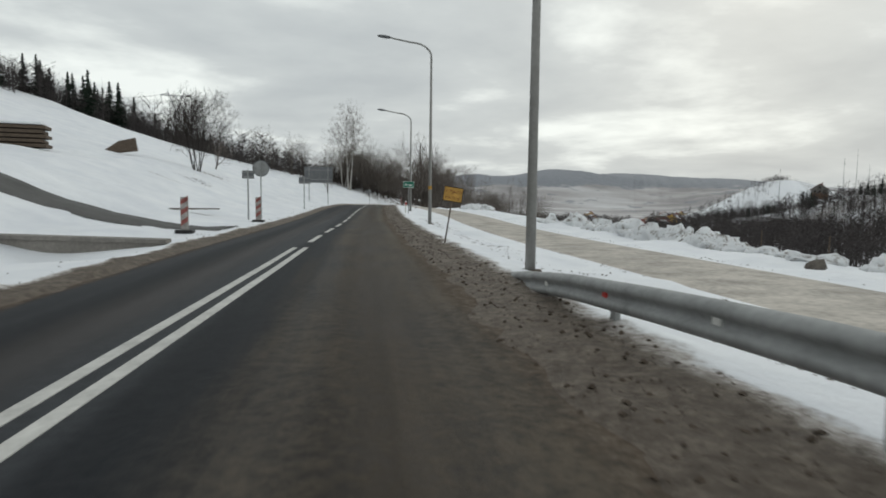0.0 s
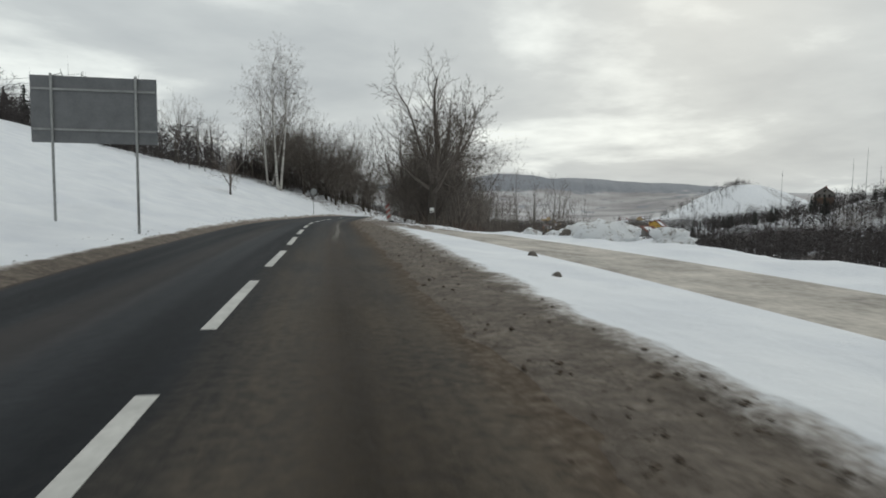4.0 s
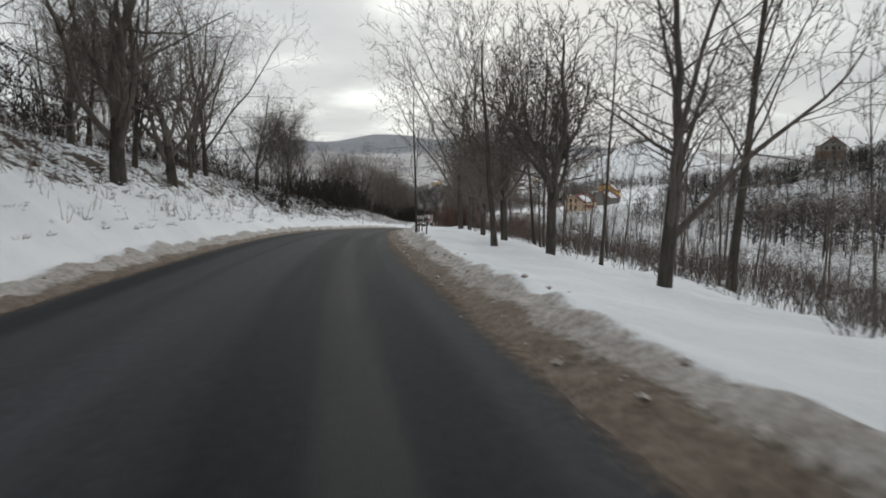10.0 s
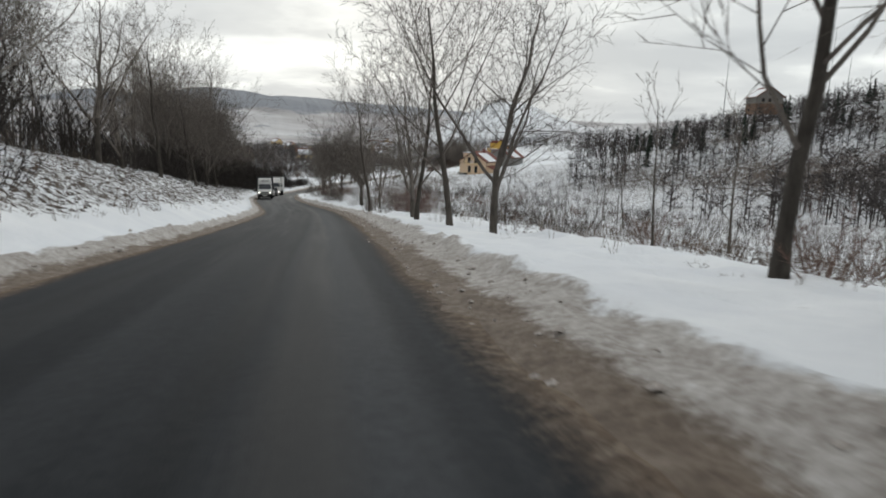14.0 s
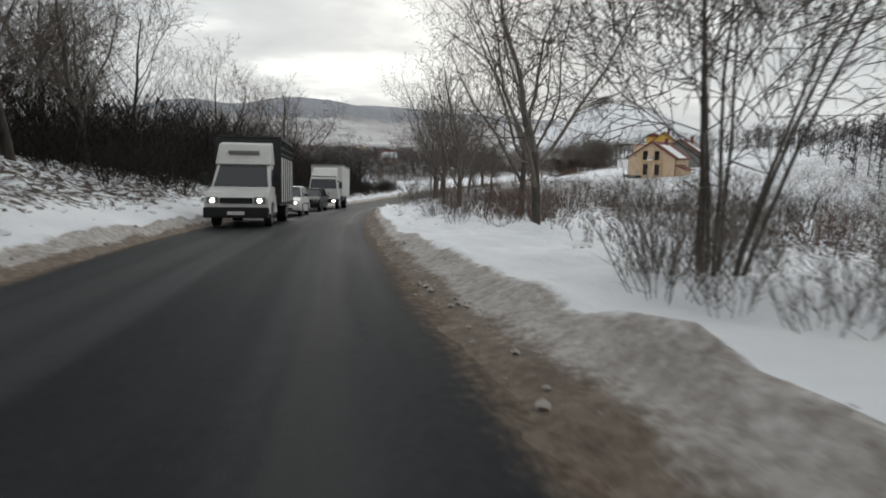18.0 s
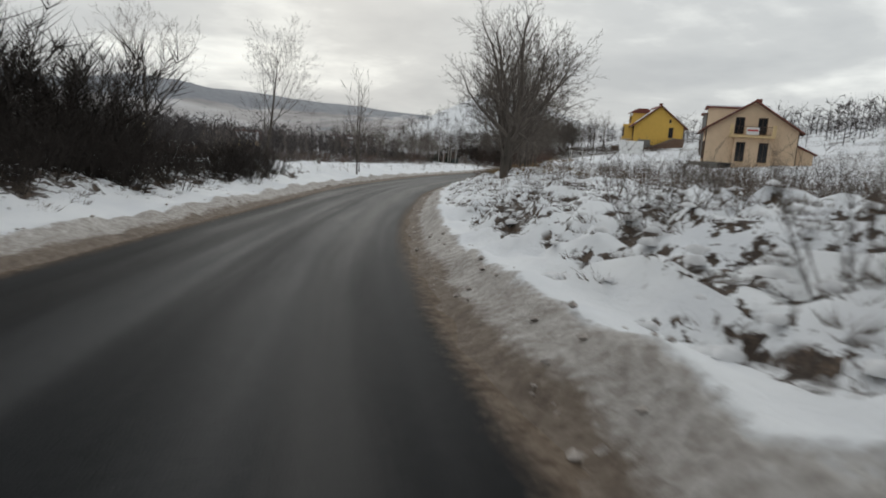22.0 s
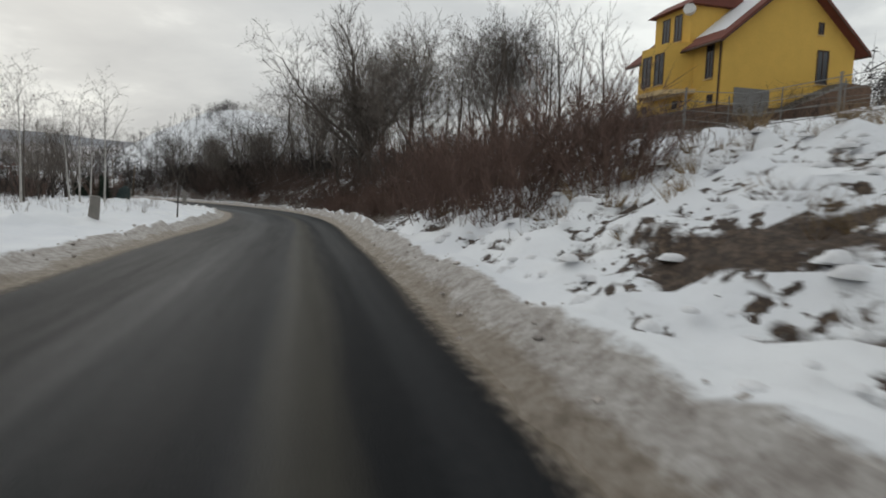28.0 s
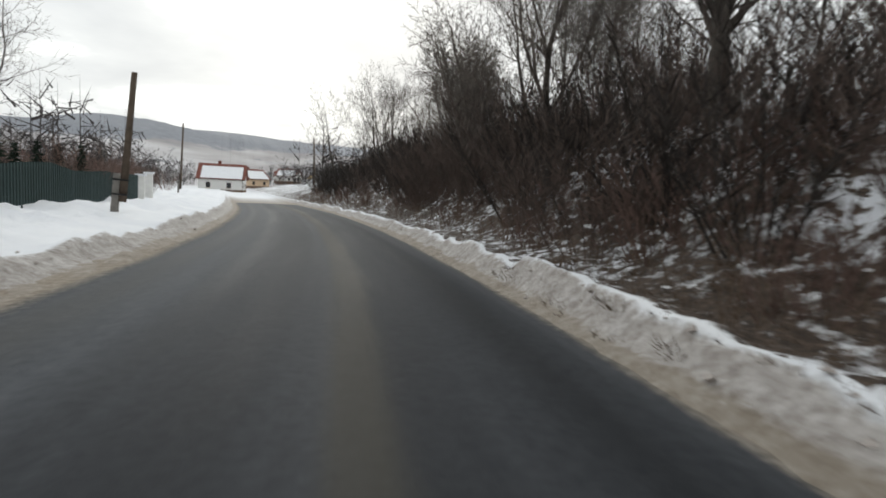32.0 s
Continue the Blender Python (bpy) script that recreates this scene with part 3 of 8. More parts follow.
def land(s, d):
    """Height of the ground at s along and d across the road."""
    s, d = np.broadcast_arrays(np.asarray(s, float), np.asarray(d, float))
    x, y = plan(s, d)
    z = spine(s)[2]
    rel = np.zeros(s.shape)
    for side in (1, -1):
        keys, vals = SIDES[side]
        cols = np.stack([np.interp(s, keys, vals[:, k]) for k in range(vals.shape[1])], -1)
        a = np.clip(d * side, 0, ACROSS[-1])
        j = np.clip(np.searchsorted(ACROSS, a, side="right") - 1, 0, len(ACROSS) - 2)
        u = (a - ACROSS[j]) / (ACROSS[j + 1] - ACROSS[j])
        lo, hi = np.take_along_axis(cols, j[..., None], -1)[..., 0], np.take_along_axis(cols, j[..., None] + 1, -1)[..., 0]
        rel = np.where(d * side >= 0, lo + (hi - lo) * u, rel)
    off = np.abs(d)
    e, w = verge(s, d)
    # the slush shelf climbs from the asphalt to the foot of the snow, rough and lumpy
    foot = np.zeros(s.shape)
    for side in (1, -1):
        keys, vals = SIDES[side]
        j = np.clip(np.searchsorted(ACROSS, w, side="right") - 1, 0, len(ACROSS) - 2)
        cols = np.stack([np.interp(s, keys, vals[:, k]) for k in range(vals.shape[1])], -1)
        u = (w - ACROSS[j]) / (ACROSS[j + 1] - ACROSS[j])
        lo, hi = np.take_along_axis(cols, j[..., None], -1)[..., 0], np.take_along_axis(cols, j[..., None] + 1, -1)[..., 0]
        foot = np.where(d * side >= 0, lo + (hi - lo) * u, foot)
    u = (off - e) / (w - e)
    climb = np.where(u < 0, -0.055 + 0.12 * np.maximum(u, -1), -0.055 + 0.055 * np.clip(u / 0.22, 0, 1) + foot * np.clip((u - 0.1) / 0.9, 0, 1) ** (1.2 + 1.5 * step(s, 495, 510)))
    rel = np.where(off < w, climb, rel)
    shelf = step(u, 0.05, 0.4) * (1 - step(off - w, 0.2, 1.0))
    wild = 0.35 + 0.65 * step(s, 80, 110)
    z = z + shelf * wild * (0.035 * lumps(x, y, 1.7, 6) + 0.028 * lumps(x, y, 0.75, 7))
    z = z + wild * (0.10 + 0.08 * step(s, 465, 482) * (1 - step(s, 500, 512)) * (d > 0)) * np.exp(-(((off - w) / 0.28) ** 2)) * np.clip(0.8 + 0.7 * lumps(x, y, 3.1, 8) + 0.5 * lumps(x, y, 1.2, 9), 0, 2.2)
    z = z + (step(u, -0.5, 0.0) - step(u, 0.35, 0.8)) * (0.016 * lumps(x, y, 2.3, 12) + 0.013 * lumps(x, y, 0.9, 13))
    rough = step(off, w + 0.1, w + 2.5)
    lane_d = np.interp(s, [-55, 20, 55, 72, 83], [10.6, 10.6, 10.2, 9.0, 6.9])
    rough = rough * (1 - (1 - step(np.abs(d - lane_d), 2.4, 3.6)) * (s < 88))
    drift = rough * step(s, 120, 200)
    z = z + rel + rough * (0.10 * lumps(x, y, 7, 1) + 0.05 * lumps(x, y, 2.7, 2)) + drift * (1 + 0.8 * step(s, 300, 320)) * (0.05 * lumps(x, y, 1.5, 10) + 0.03 * lumps(x, y, 0.8, 11))
    tuss, lie = hummocks(s, d, x, y)
    z = z + tuss * np.where(d > 0, 0.20 + 0.10 * (1 - step(s, 376, 380)), 0.13) * np.clip(lie, -0.7, 1.0)
    z = z + step(off, 30, 90) * 0.7 * lumps(x, y, 45, 4) + step(off, 120, 300) * 4 * lumps(x, y, 220, 5)
    z = z - 0.6 * np.exp(-(((s - 14.9) / 1.5) ** 2) - ((d + 5.7) / 1.4) ** 2)
    far = np.maximum(step(off, 60, 200), step(s, 560, 780))
    for hx, hy, a, b, turn, high in HILLS:
        u = (x - hx) * np.sin(turn) + (y - hy) * np.cos(turn)
        v = (x - hx) * np.cos(turn) - (y - hy) * np.sin(turn)
        z = z + far * high * np.exp(-((u / a) ** 2) - (v / b) ** 2)
    return z


def at(s, d, up=0.0):
    """A place on the ground, s along and d across the road."""
    x, y = plan(s, d)
    return Vector((float(x), float(y), float(land(s, d)) + up))


def heading(s):
    """Degrees about z that turn +y to run along the road at s."""
    return -math.degrees(float(spine(s)[3]))


def sheet(name, ss, dd, height, material, kind="structure", label="", thin=None):
    """A mesh over a grid of places along and across the road, with both distances in its UV map."""
    S, D = np.meshgrid(ss, dd, indexing="ij")
    X, Y = plan(S, D)
    Z = height(S, D)
    n, m = S.shape
    me = bpy.data.meshes.new(name)
    i = np.arange(n * m).reshape(n, m)
    quads = np.stack([i[:-1, :-1], i[:-1, 1:], i[1:, 1:], i[1:, :-1]], -1).reshape(-1, 4)[:, ::-1]
    me.from_pydata(np.stack([X, Y, Z], -1).reshape(-1, 3), [], quads.tolist())
    uv = me.uv_layers.new(name="road")
    loops = np.empty(len(me.loops), np.int32)
    me.loops.foreach_get("vertex_index", loops)
    uv.data.foreach_set("uv", np.stack([S.ravel()[loops], D.ravel()[loops]], 1).ravel())
    e, w = verge(S, D)
    me.attributes.new("verge", "FLOAT", "POINT").data.foreach_set("value", ((np.abs(D) - e) / (w - e)).ravel())
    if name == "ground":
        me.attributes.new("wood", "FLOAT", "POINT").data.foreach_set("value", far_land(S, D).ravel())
    if thin is not None:
        me.attributes.new("thin", "FLOAT", "POINT").data.foreach_set("value", thin(S, D).ravel())
    me.polygons.foreach_set("use_smooth", [True] * len(me.polygons))
    me.materials.append(material)
    return tagged(new(name, me), label, name, kind=kind)


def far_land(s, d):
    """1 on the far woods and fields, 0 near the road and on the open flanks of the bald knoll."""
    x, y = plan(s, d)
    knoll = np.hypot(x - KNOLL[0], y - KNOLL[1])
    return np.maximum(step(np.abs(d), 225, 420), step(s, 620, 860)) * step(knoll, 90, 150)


def spaced(near, far, first, grow):
    out, st = [near], first
    while out[-1] < far:
        out.append(out[-1] + st)
        st *= grow
    return out


def thin_and_shade(s, d):
    """How far winter grass and earth show through the snow, with the shade of hollows painted in."""
    r = np.where(d > 0, np.interp(s, [0, 82, 99, 207, 259, 353, 379, 414, 446, 456, 471, 482, 500, 515, 600, 640], [0.05, 0.1, 0.25, 0.2, 0.40, 0.35, 0.43, 0.46, 0.50, 0.36, 0.40, 0.94, 0.90, 0.84, 0.84, 0.6]),
                 np.interp(s, [0, 78, 130, 144, 172, 224, 328, 380, 394, 406, 483], [0.0, 0.0, 0.05, 0.58, 0.60, 0.62, 0.75, 0.78, 0.7, 0.2, 0.2]))
    ahead = (d > 0) * step(s, 80, 150)
    r = r + 0.2 * ahead * step(d, 8, 14) * (1 - step(s, 215, 250))
    r = r + 0.26 * ahead * step(d, 9, 18) * step(s, 215, 260) * (1 - step(s, 400, 450))
    x, y = plan(s, d)
    wild = 0.22 * ahead * step(d, 40, 95) * (1 - step(s, 600, 720)) * (1 + 0.5 * lumps(x, y, 60, 21))
    r = np.where(d > 30, np.minimum(r, 0.5), r) + wild
    r = r + 0.7 * (d < 0) * step(-d, 54, 62) * step(s, 10, 40) * (1 - step(s, 230, 260)) + 0.22 * (d < 0) * step(-d, 8, 11) * (1 - step(-d, 18, 24)) * step(s, 25, 40) * (1 - step(s, 70, 90)) * (1 + lumps(x, y, 9, 31))
    close = np.where((d > 0) & (s > 345), np.where(s > 474, step(d, verge(s, d)[1] - 0.02, verge(s, d)[1] + 0.22), step(d, 3.3, 3.9)), np.where((d < 0) & (s > 200), step(-d, 4.0, 5.4), step(np.abs(d), 4.3, 7)))
    tuss, lie = hummocks(s, d, x, y)
    # hollows between lumps: grass shows, and their shade is put in as bare earth
    r = r + tuss * (0.42 * step(-lie, 0.2, 0.8) - 0.12 * step(lie, -0.1, 0.3))
    # more dark gaps here, painting the shaded sides of the hummocks
    r = r + 0.14 * (d > 0) * step(s, 360, 364) * (1 - step(s, 375, 379)) * step(d, 3.8, 4.4) * (1 - step(d, 7, 9)) * (1 + lumps(x, y, 2.2, 61))
    r = r + 1.3 * np.exp(-(((s - 462.4) / 1.1) ** 2) - ((d - 4.95) / 0.55) ** 2)
    r = r - 0.22 * (d > 0) * step(d, 5.6, 7.0) * step(s, 478, 490) * (1 - 0.6 * step(s, 530, 540)) * (1 + lumps(x, y, 4.5, 51))
    return r * close


rows_s = [-x for x in spaced(61.2, 2600, 4, 1.25)][::-1] + list(np.arange(-60, -8, 1.4)) + list(np.arange(-8, 545, 0.5)) + list(np.arange(545, 600, 1.4)) + spaced(601, 4000, 4, 1.18)
half = [0, 0.9, 1.6] + list(np.arange(2.0, 5.0, 0.15)) + list(np.arange(5.0, 11, 0.35)) + spaced(11, 3200, 0.6, 1.09)
sheet("ground", rows_s, [-x for x in half[:0:-1]] + half, land, M_GROUND, label="rolling snowy ground with dirty slush beside the road", thin=thin_and_shade)
rows_r = np.arange(-50, 590, 1.8)
crown = lambda s, d: spine(s)[2] - 0.00 - 0.012 * np.abs(d)
sheet("road", rows_r, np.linspace(-3.6, 3.6, 15), crown, M_ROAD, label="two-lane asphalt road, wet and streaked with mud and salt")
# ---- things ----


# ---- building helpers ----
def link(name, me, parent=None, label=""):
    ob = new(name, me)
    if parent is not None:
        ob.parent = parent
    if label:
        ob["label"] = label
    return ob


def part(name, bm, material, parent=None, label="", smooth=False):
    me = bpy.data.meshes.new(name)
    bm.to_mesh(me)
    bm.free()
    me.materials.append(material)
    if smooth:
        me.polygons.foreach_set("use_smooth", [True] * len(me.polygons))
    return link(name, me, parent, label)


def empty(name, m, label, category, group=""):
    ob = new(name)
    ob.matrix_world = m
    ob.empty_display_size = 0.2
    return tagged(ob, label, category, group)


def standing(s, d, up=0.0, turn=0.0):
    """A pose on the ground beside the road; +y runs along the road, +x to its right."""
    p = at(s, d, up)
    return pose(p.x, p.y, p.z, 0, 0, heading(s) + turn)


def box(bm, lo, hi, bevel=0.0):
    vs = [bm.verts.new((x, y, z)) for x in (lo[0], hi[0]) for y in (lo[1], hi[1]) for z in (lo[2], hi[2])]
    fs = [bm.faces.new([vs[i] for i in f]) for f in ((0, 1, 3, 2), (4, 6, 7, 5), (0, 4, 5, 1), (2, 3, 7, 6), (0, 2, 6, 4), (1, 5, 7, 3))]
    if bevel:
        es = list({e for f in fs for e in f.edges})
        bmesh.ops.bevel(bm, geom=es, offset=bevel, segments=2, affect="EDGES", profile=0.6)
    return bm


def boxed(lo, hi, bevel=0.0):
    return box(bmesh.new(), lo, hi, bevel)


def rod(bm, a, b, r0, r1=None, sides=10, caps=True):
    a, b = Vector(a), Vector(b)
    r1 = r0 if r1 is None else r1
    q = (b - a).to_track_quat("Z", "Y").to_matrix()
    rings = []
    for p, r in ((a, r0), (b, r1)):
        rings.append([bm.verts.new(p + q @ Vector((r * math.cos(2 * math.pi * i / sides), r * math.sin(2 * math.pi * i / sides), 0))) for i in range(sides)])
    for i in range(sides):
        j = (i + 1) % sides
        bm.faces.new((rings[0][i], rings[0][j], rings[1][j], rings[1][i]))
    if caps:
        bm.faces.new(rings[0][::-1])
        bm.faces.new(rings[1])
    return bm


def rodded(a, b, r0, r1=None, sides=10):
    return rod(bmesh.new(), a, b, r0, r1, sides)


def extruded(profile, x0, x1, axis=0):
    """A solid from an outline (u, v), run along an axis: 0 the outline lies in y, z; 1 in x, z; 2 in x, y."""
    bm = bmesh.new()

    def put(w, u, v):
        return bm.verts.new(((w, u, v), (u, w, v), (u, v, w))[axis])

    a, b = [put(x0, *p) for p in profile], [put(x1, *p) for p in profile]
    bm.faces.new(a)
    bm.faces.new(b[::-1])
    for i in range(len(a)):
        j = (i + 1) % len(a)
        bm.faces.new((a[j], a[i], b[i], b[j]))
    bmesh.ops.recalc_face_normals(bm, faces=bm.faces)
    return bm


class Store:
    """Vertices and faces gathered fast, for one big mesh."""

    def __init__(self):
        self.v, self.f = [], []

    def tube(self, pts, radii, sides):
        base = len(self.v)
        n = len(pts)
        for k in range(n):
            t = (pts[min(k + 1, n - 1)] - pts[max(k - 1, 0)]).normalized()
            u = t.cross(Vector((0.31, 0.87, 0.38))).normalized()
            w = t.cross(u)
            for i in range(sides):
                a = 2 * math.pi * i / sides
                self.v.append(pts[k] + (u * math.cos(a) + w * math.sin(a)) * radii[k])
        for k in range(n - 1):
            for i in range(sides):
                j = (i + 1) % sides
                self.f.append((base + k * sides + i, base + k * sides + j, base + (k + 1) * sides + j, base + (k + 1) * sides + i))

    def spike(self, a, b, r, sides=3):
        """A thin pointed twig."""
        base = len(self.v)
        t = (b - a).normalized()
        u = t.cross(Vector((0.31, 0.87, 0.38))).normalized()
        w = t.cross(u)
        for i in range(sides):
            an = 2 * math.pi * i / sides
            self.v.append(a + (u * math.cos(an) + w * math.sin(an)) * r)
        self.v.append(b)
        for i in range(sides):
            self.f.append((base + i, base + (i + 1) % sides, base + sides))

    def blade(self, a, b, r, rng):
        """The finest twigs: one slim face, turned at random."""
        t = (b - a).normalized()
        u = t.cross(Vector((rng.uniform(-1, 1), rng.uniform(-1, 1), rng.uniform(-1, 1)))).normalized()
        base = len(self.v)
        self.v += [a + u * r, a - u * r, b]
        self.f.append((base, base + 1, base + 2))

    def add(self, verts, faces):
        base = len(self.v)
        self.v.extend(verts)
        self.f.extend(tuple(base + i for i in f) for f in faces)

    def mesh(self, name, material, smooth=False):
        me = bpy.data.meshes.new(name)
        me.from_pydata([tuple(v) for v in self.v], [], self.f)
        me.materials.append(material)
        if smooth:
            me.polygons.foreach_set("use_smooth", [True] * len(me.polygons))
        return me


# ---- trees, shrubs and grass ----
def bark(name, dark, light, scale=9.0):
    m, n, l, b = mat(name, 0.9, 0.15)
    co = n.new("ShaderNodeTexCoord").outputs["Object"]
    st = n.new("ShaderNodeVectorMath")
    st.operation = "MULTIPLY"
    l.new(co, st.inputs[0])
    st.inputs[1].default_value = (1, 1, 0.25)
    a = tex(n, l, "ShaderNodeTexNoise", scale, st.outputs[0], Detail=7.0, Roughness=0.7).outputs[0]
    c = tex(n, l, "ShaderNodeTexNoise", 1.3, co, Detail=4.0).outputs[0]
    v = mth(n, l, "MULTIPLY_ADD", a, 0.65, mth(n, l, "MULTIPLY", c, 0.35))
    info = n.new("ShaderNodeObjectInfo")
    col = ramp(n, l, v, (0.32, dark), (0.68, light))
    hue = n.new("ShaderNodeHueSaturation")
    l.new(col, hue.inputs["Color"])
    l.new(mth(n, l, "MULTIPLY_ADD", info.outputs["Random"], 0.5, 0.75), hue.inputs["Value"])
    l.new(hue.outputs[0], b.inputs["Base Color"])
    bump(n, l, b, a, 0.8, 0.03)
    return m


def birch_bark():
    m, n, l, b = mat("birch_bark", 0.75, 0.2)
    co = n.new("ShaderNodeTexCoord").outputs["Object"]
    st = n.new("ShaderNodeVectorMath")
    st.operation = "MULTIPLY"
    l.new(co, st.inputs[0])
    st.inputs[1].default_value = (0.7, 0.7, 3.0)
    a = tex(n, l, "ShaderNodeTexNoise", 2.2, st.outputs[0], Detail=6.0).outputs[0]
    l.new(ramp(n, l, a, (0.32, (0.09, 0.08, 0.07)), (0.42, (0.38, 0.36, 0.335)), (0.7, (0.58, 0.56, 0.52))), b.inputs["Base Color"])
    return m


M_BARK = bark("grey_brown_bark", (0.036, 0.031, 0.027), (0.130, 0.114, 0.098))
M_TWIG = bark("bare_twigs", (0.074, 0.064, 0.057), (0.215, 0.186, 0.163))
M_RED = bark("reddish_twigs", (0.075, 0.050, 0.042), (0.215, 0.145, 0.120))
M_RUST = bark("rusty_brown_twigs", (0.075, 0.058, 0.050), (0.20, 0.152, 0.130))
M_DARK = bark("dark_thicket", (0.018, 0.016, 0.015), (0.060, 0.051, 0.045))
M_BIRCH = birch_bark()
M_BTWIG = bark("birch_twigs", (0.09, 0.078, 0.068), (0.20, 0.175, 0.155))
M_FIR = bark("conifer_needles", (0.008, 0.014, 0.010), (0.028, 0.042, 0.028))
M_STRAW = bark("dry_grass", (0.14, 0.095, 0.05), (0.40, 0.29, 0.17))
M_WEED = bark("dead_weeds", (0.06, 0.045, 0.033), (0.19, 0.135, 0.095))


def grow(trunk, crown, p, way, length, r, level, rng, cfg):
    kids, wob, lift, angle, ratio = cfg["kids"], cfg["wob"][level], cfg["lift"][level], cfg["angle"][level], cfg["ratio"][level]
    last = level == len(kids)
    if last:
        tip = p + (way + Vector((rng.uniform(-1, 1), rng.uniform(-1, 1), rng.uniform(-1, 1))) * 0.25 + Vector((0, 0, lift))).normalized() * length
        crown.blade(p, tip, min(r * 1.3, 0.015), rng)
        return
    n = cfg.get("n", (6, 6, 3, 1, 1))[level]
    pts, radii = [p.copy()], [r * (1.3 if level == 0 else 1.0)]
    end = cfg.get("end", 0.2) if level == 0 else 0.2
    for i in range(n):
        way = (way + Vector((rng.uniform(-1, 1), rng.uniform(-1, 1), rng.uniform(-0.6, 0.6))) * wob + Vector((0, 0, lift))).normalized()
        pts.append(pts[-1] + way * length / n)
        radii.append(r * (1 - (1 - end) * (i + 1) / n))
    if level == 3:
        crown.spike(pts[0], pts[-1], r)
    else:
        (trunk if level == 0 else crown).tube(pts, radii, (9, 6, 4)[level])
    if level == 0 and end > 0.5:
        # the bole runs on into a leading limb
        grow(trunk, crown, pts[-1] - way * 0.06, way, length * ratio * 0.8, radii[-1] * 0.97, 1, rng, cfg)
    turn = rng.uniform(0, 6.28)
    for k in range(kids[level]):
        u = cfg["start"][level] + (1 - cfg["start"][level]) * (k + rng.uniform(0.2, 0.9)) / kids[level]
        i = min(int(u * n), n - 1)
        q = pts[i].lerp(pts[i + 1], u * n - i)
        t = (pts[i + 1] - pts[i]).normalized()
        turn += 2.4 + rng.uniform(-0.5, 0.5)
        side = t.cross(Vector((math.sin(turn), math.cos(turn), 0.15))).normalized()
        a = radians(angle) * rng.uniform(0.7, 1.25) * (1.15 - 0.45 * u)
        out = (t * math.cos(a) + side * math.sin(a)).normalized()
        rr = max((radii[i] + radii[i + 1]) / 2 * cfg.get("thick", (0.4, 0.45, 0.45, 0.5))[level], cfg["fine"])
        grow(trunk, crown, q, out, length * ratio * rng.uniform(0.75, 1.2) * (1.15 - 0.5 * u), rr, level + 1, rng, cfg)


BROAD = dict(n=(8, 6, 3, 1, 1), kids=(17, 9, 6, 4), wob=(0.09, 0.2, 0.24, 0.28, 0.3), lift=(0.05, 0.10, 0.08, 0.05, 0.1), angle=(52, 46, 44, 40, 0), ratio=(0.62, 0.5, 0.48, 0.55, 0), start=(0.26, 0.2, 0.15, 0.12, 0), fine=0.0085)
FORKED = dict(n=(6, 9, 4, 1, 1), kids=(4, 12, 7, 5), wob=(0.035, 0.23, 0.26, 0.3, 0.3), lift=(0.02, 0.065, 0.05, 0.03, 0.06), angle=(38, 56, 50, 46, 0), ratio=(2.7, 0.46, 0.46, 0.5, 0), start=(0.5, 0.12, 0.15, 0.1, 0), fine=0.0075, bole=0.34, thick=(0.56, 0.42, 0.45, 0.5), end=0.7)
LIGHT = dict(BROAD, kids=(12, 8, 5, 4), fine=0.0085)
TALL = dict(BROAD, n=(7, 4, 1, 1, 1), kids=(14, 7, 5, 3), angle=(38, 40, 42, 40, 0), ratio=(0.42, 0.46, 0.5, 0.55, 0), start=(0.33, 0.3, 0.2, 0.15, 0), fine=0.009)
THIN = dict(BROAD, n=(6, 3, 1, 1), kids=(9, 4, 3), wob=(0.05, 0.15, 0.2, 0.25), lift=(0.04, 0.12, 0.1, 0.1), angle=(36, 38, 40, 0), ratio=(0.34, 0.45, 0.5, 0), start=(0.3, 0.2, 0.15, 0), fine=0.010)
BIRCH = dict(BROAD, kids=(17, 7, 5, 4), wob=(0.03, 0.14, 0.2, 0.2, 0.2), lift=(0.03, 0.10, -0.10, -0.35, -0.6), angle=(42, 45, 45, 40, 0), ratio=(0.36, 0.5, 0.5, 0.55, 0), start=(0.25, 0.2, 0.2, 0.1, 0), fine=0.008)


def make_tree(seed, height, r, cfg, label, stems=1, lean=0.0, wood=None, twigs=None, name="bare_tree"):
    rng = random.Random(seed)
    trunk, crown = Store(), Store()
    for k in range(stems):
        a = 6.28 * k / max(stems, 1) + seed
        way = Vector((math.cos(a) * (0.16 if stems > 1 else 0) + lean, math.sin(a) * (0.16 if stems > 1 else 0), 1)).normalized()
        off = Vector((math.cos(a), math.sin(a), 0)) * (max(r * 1.3, 0.28) if stems > 1 else 0)
        grow(trunk, crown, off - way * 0.25, way, height * rng.uniform(0.88, 1.0) * 0.82 * cfg.get("bole", 1.0), r, 0, rng, cfg)
    root = new(name)
    root.empty_display_size = 0.3
    tagged(root, label, "tree")
    link("trunk", trunk.mesh("trunk", wood or M_BARK, True), root)
    link("crown", crown.mesh("crown", twigs or M_TWIG), root, "bare branches and fine twigs")
    return root


def stand(thing, s, d, size=1.0, turn=0.0, lean=(0, 0), group="", sink=0.22):
    """A copy of a model on the ground, scaled; the model itself stays out of the scene until removed."""
    p = at(s, d, -sink)
    thing = rnd.choice(thing) if isinstance(thing, list) else thing
    ob = copy_thing(thing, pose(p.x, p.y, p.z, lean[0], lean[1], turn))
    ob.scale = (size, size, size)
    if group:
        ob["group"] = group
    return ob


def drop_model(thing):
    for o in list(thing.children_recursive) + [thing]:
        bpy.data.objects.remove(o)


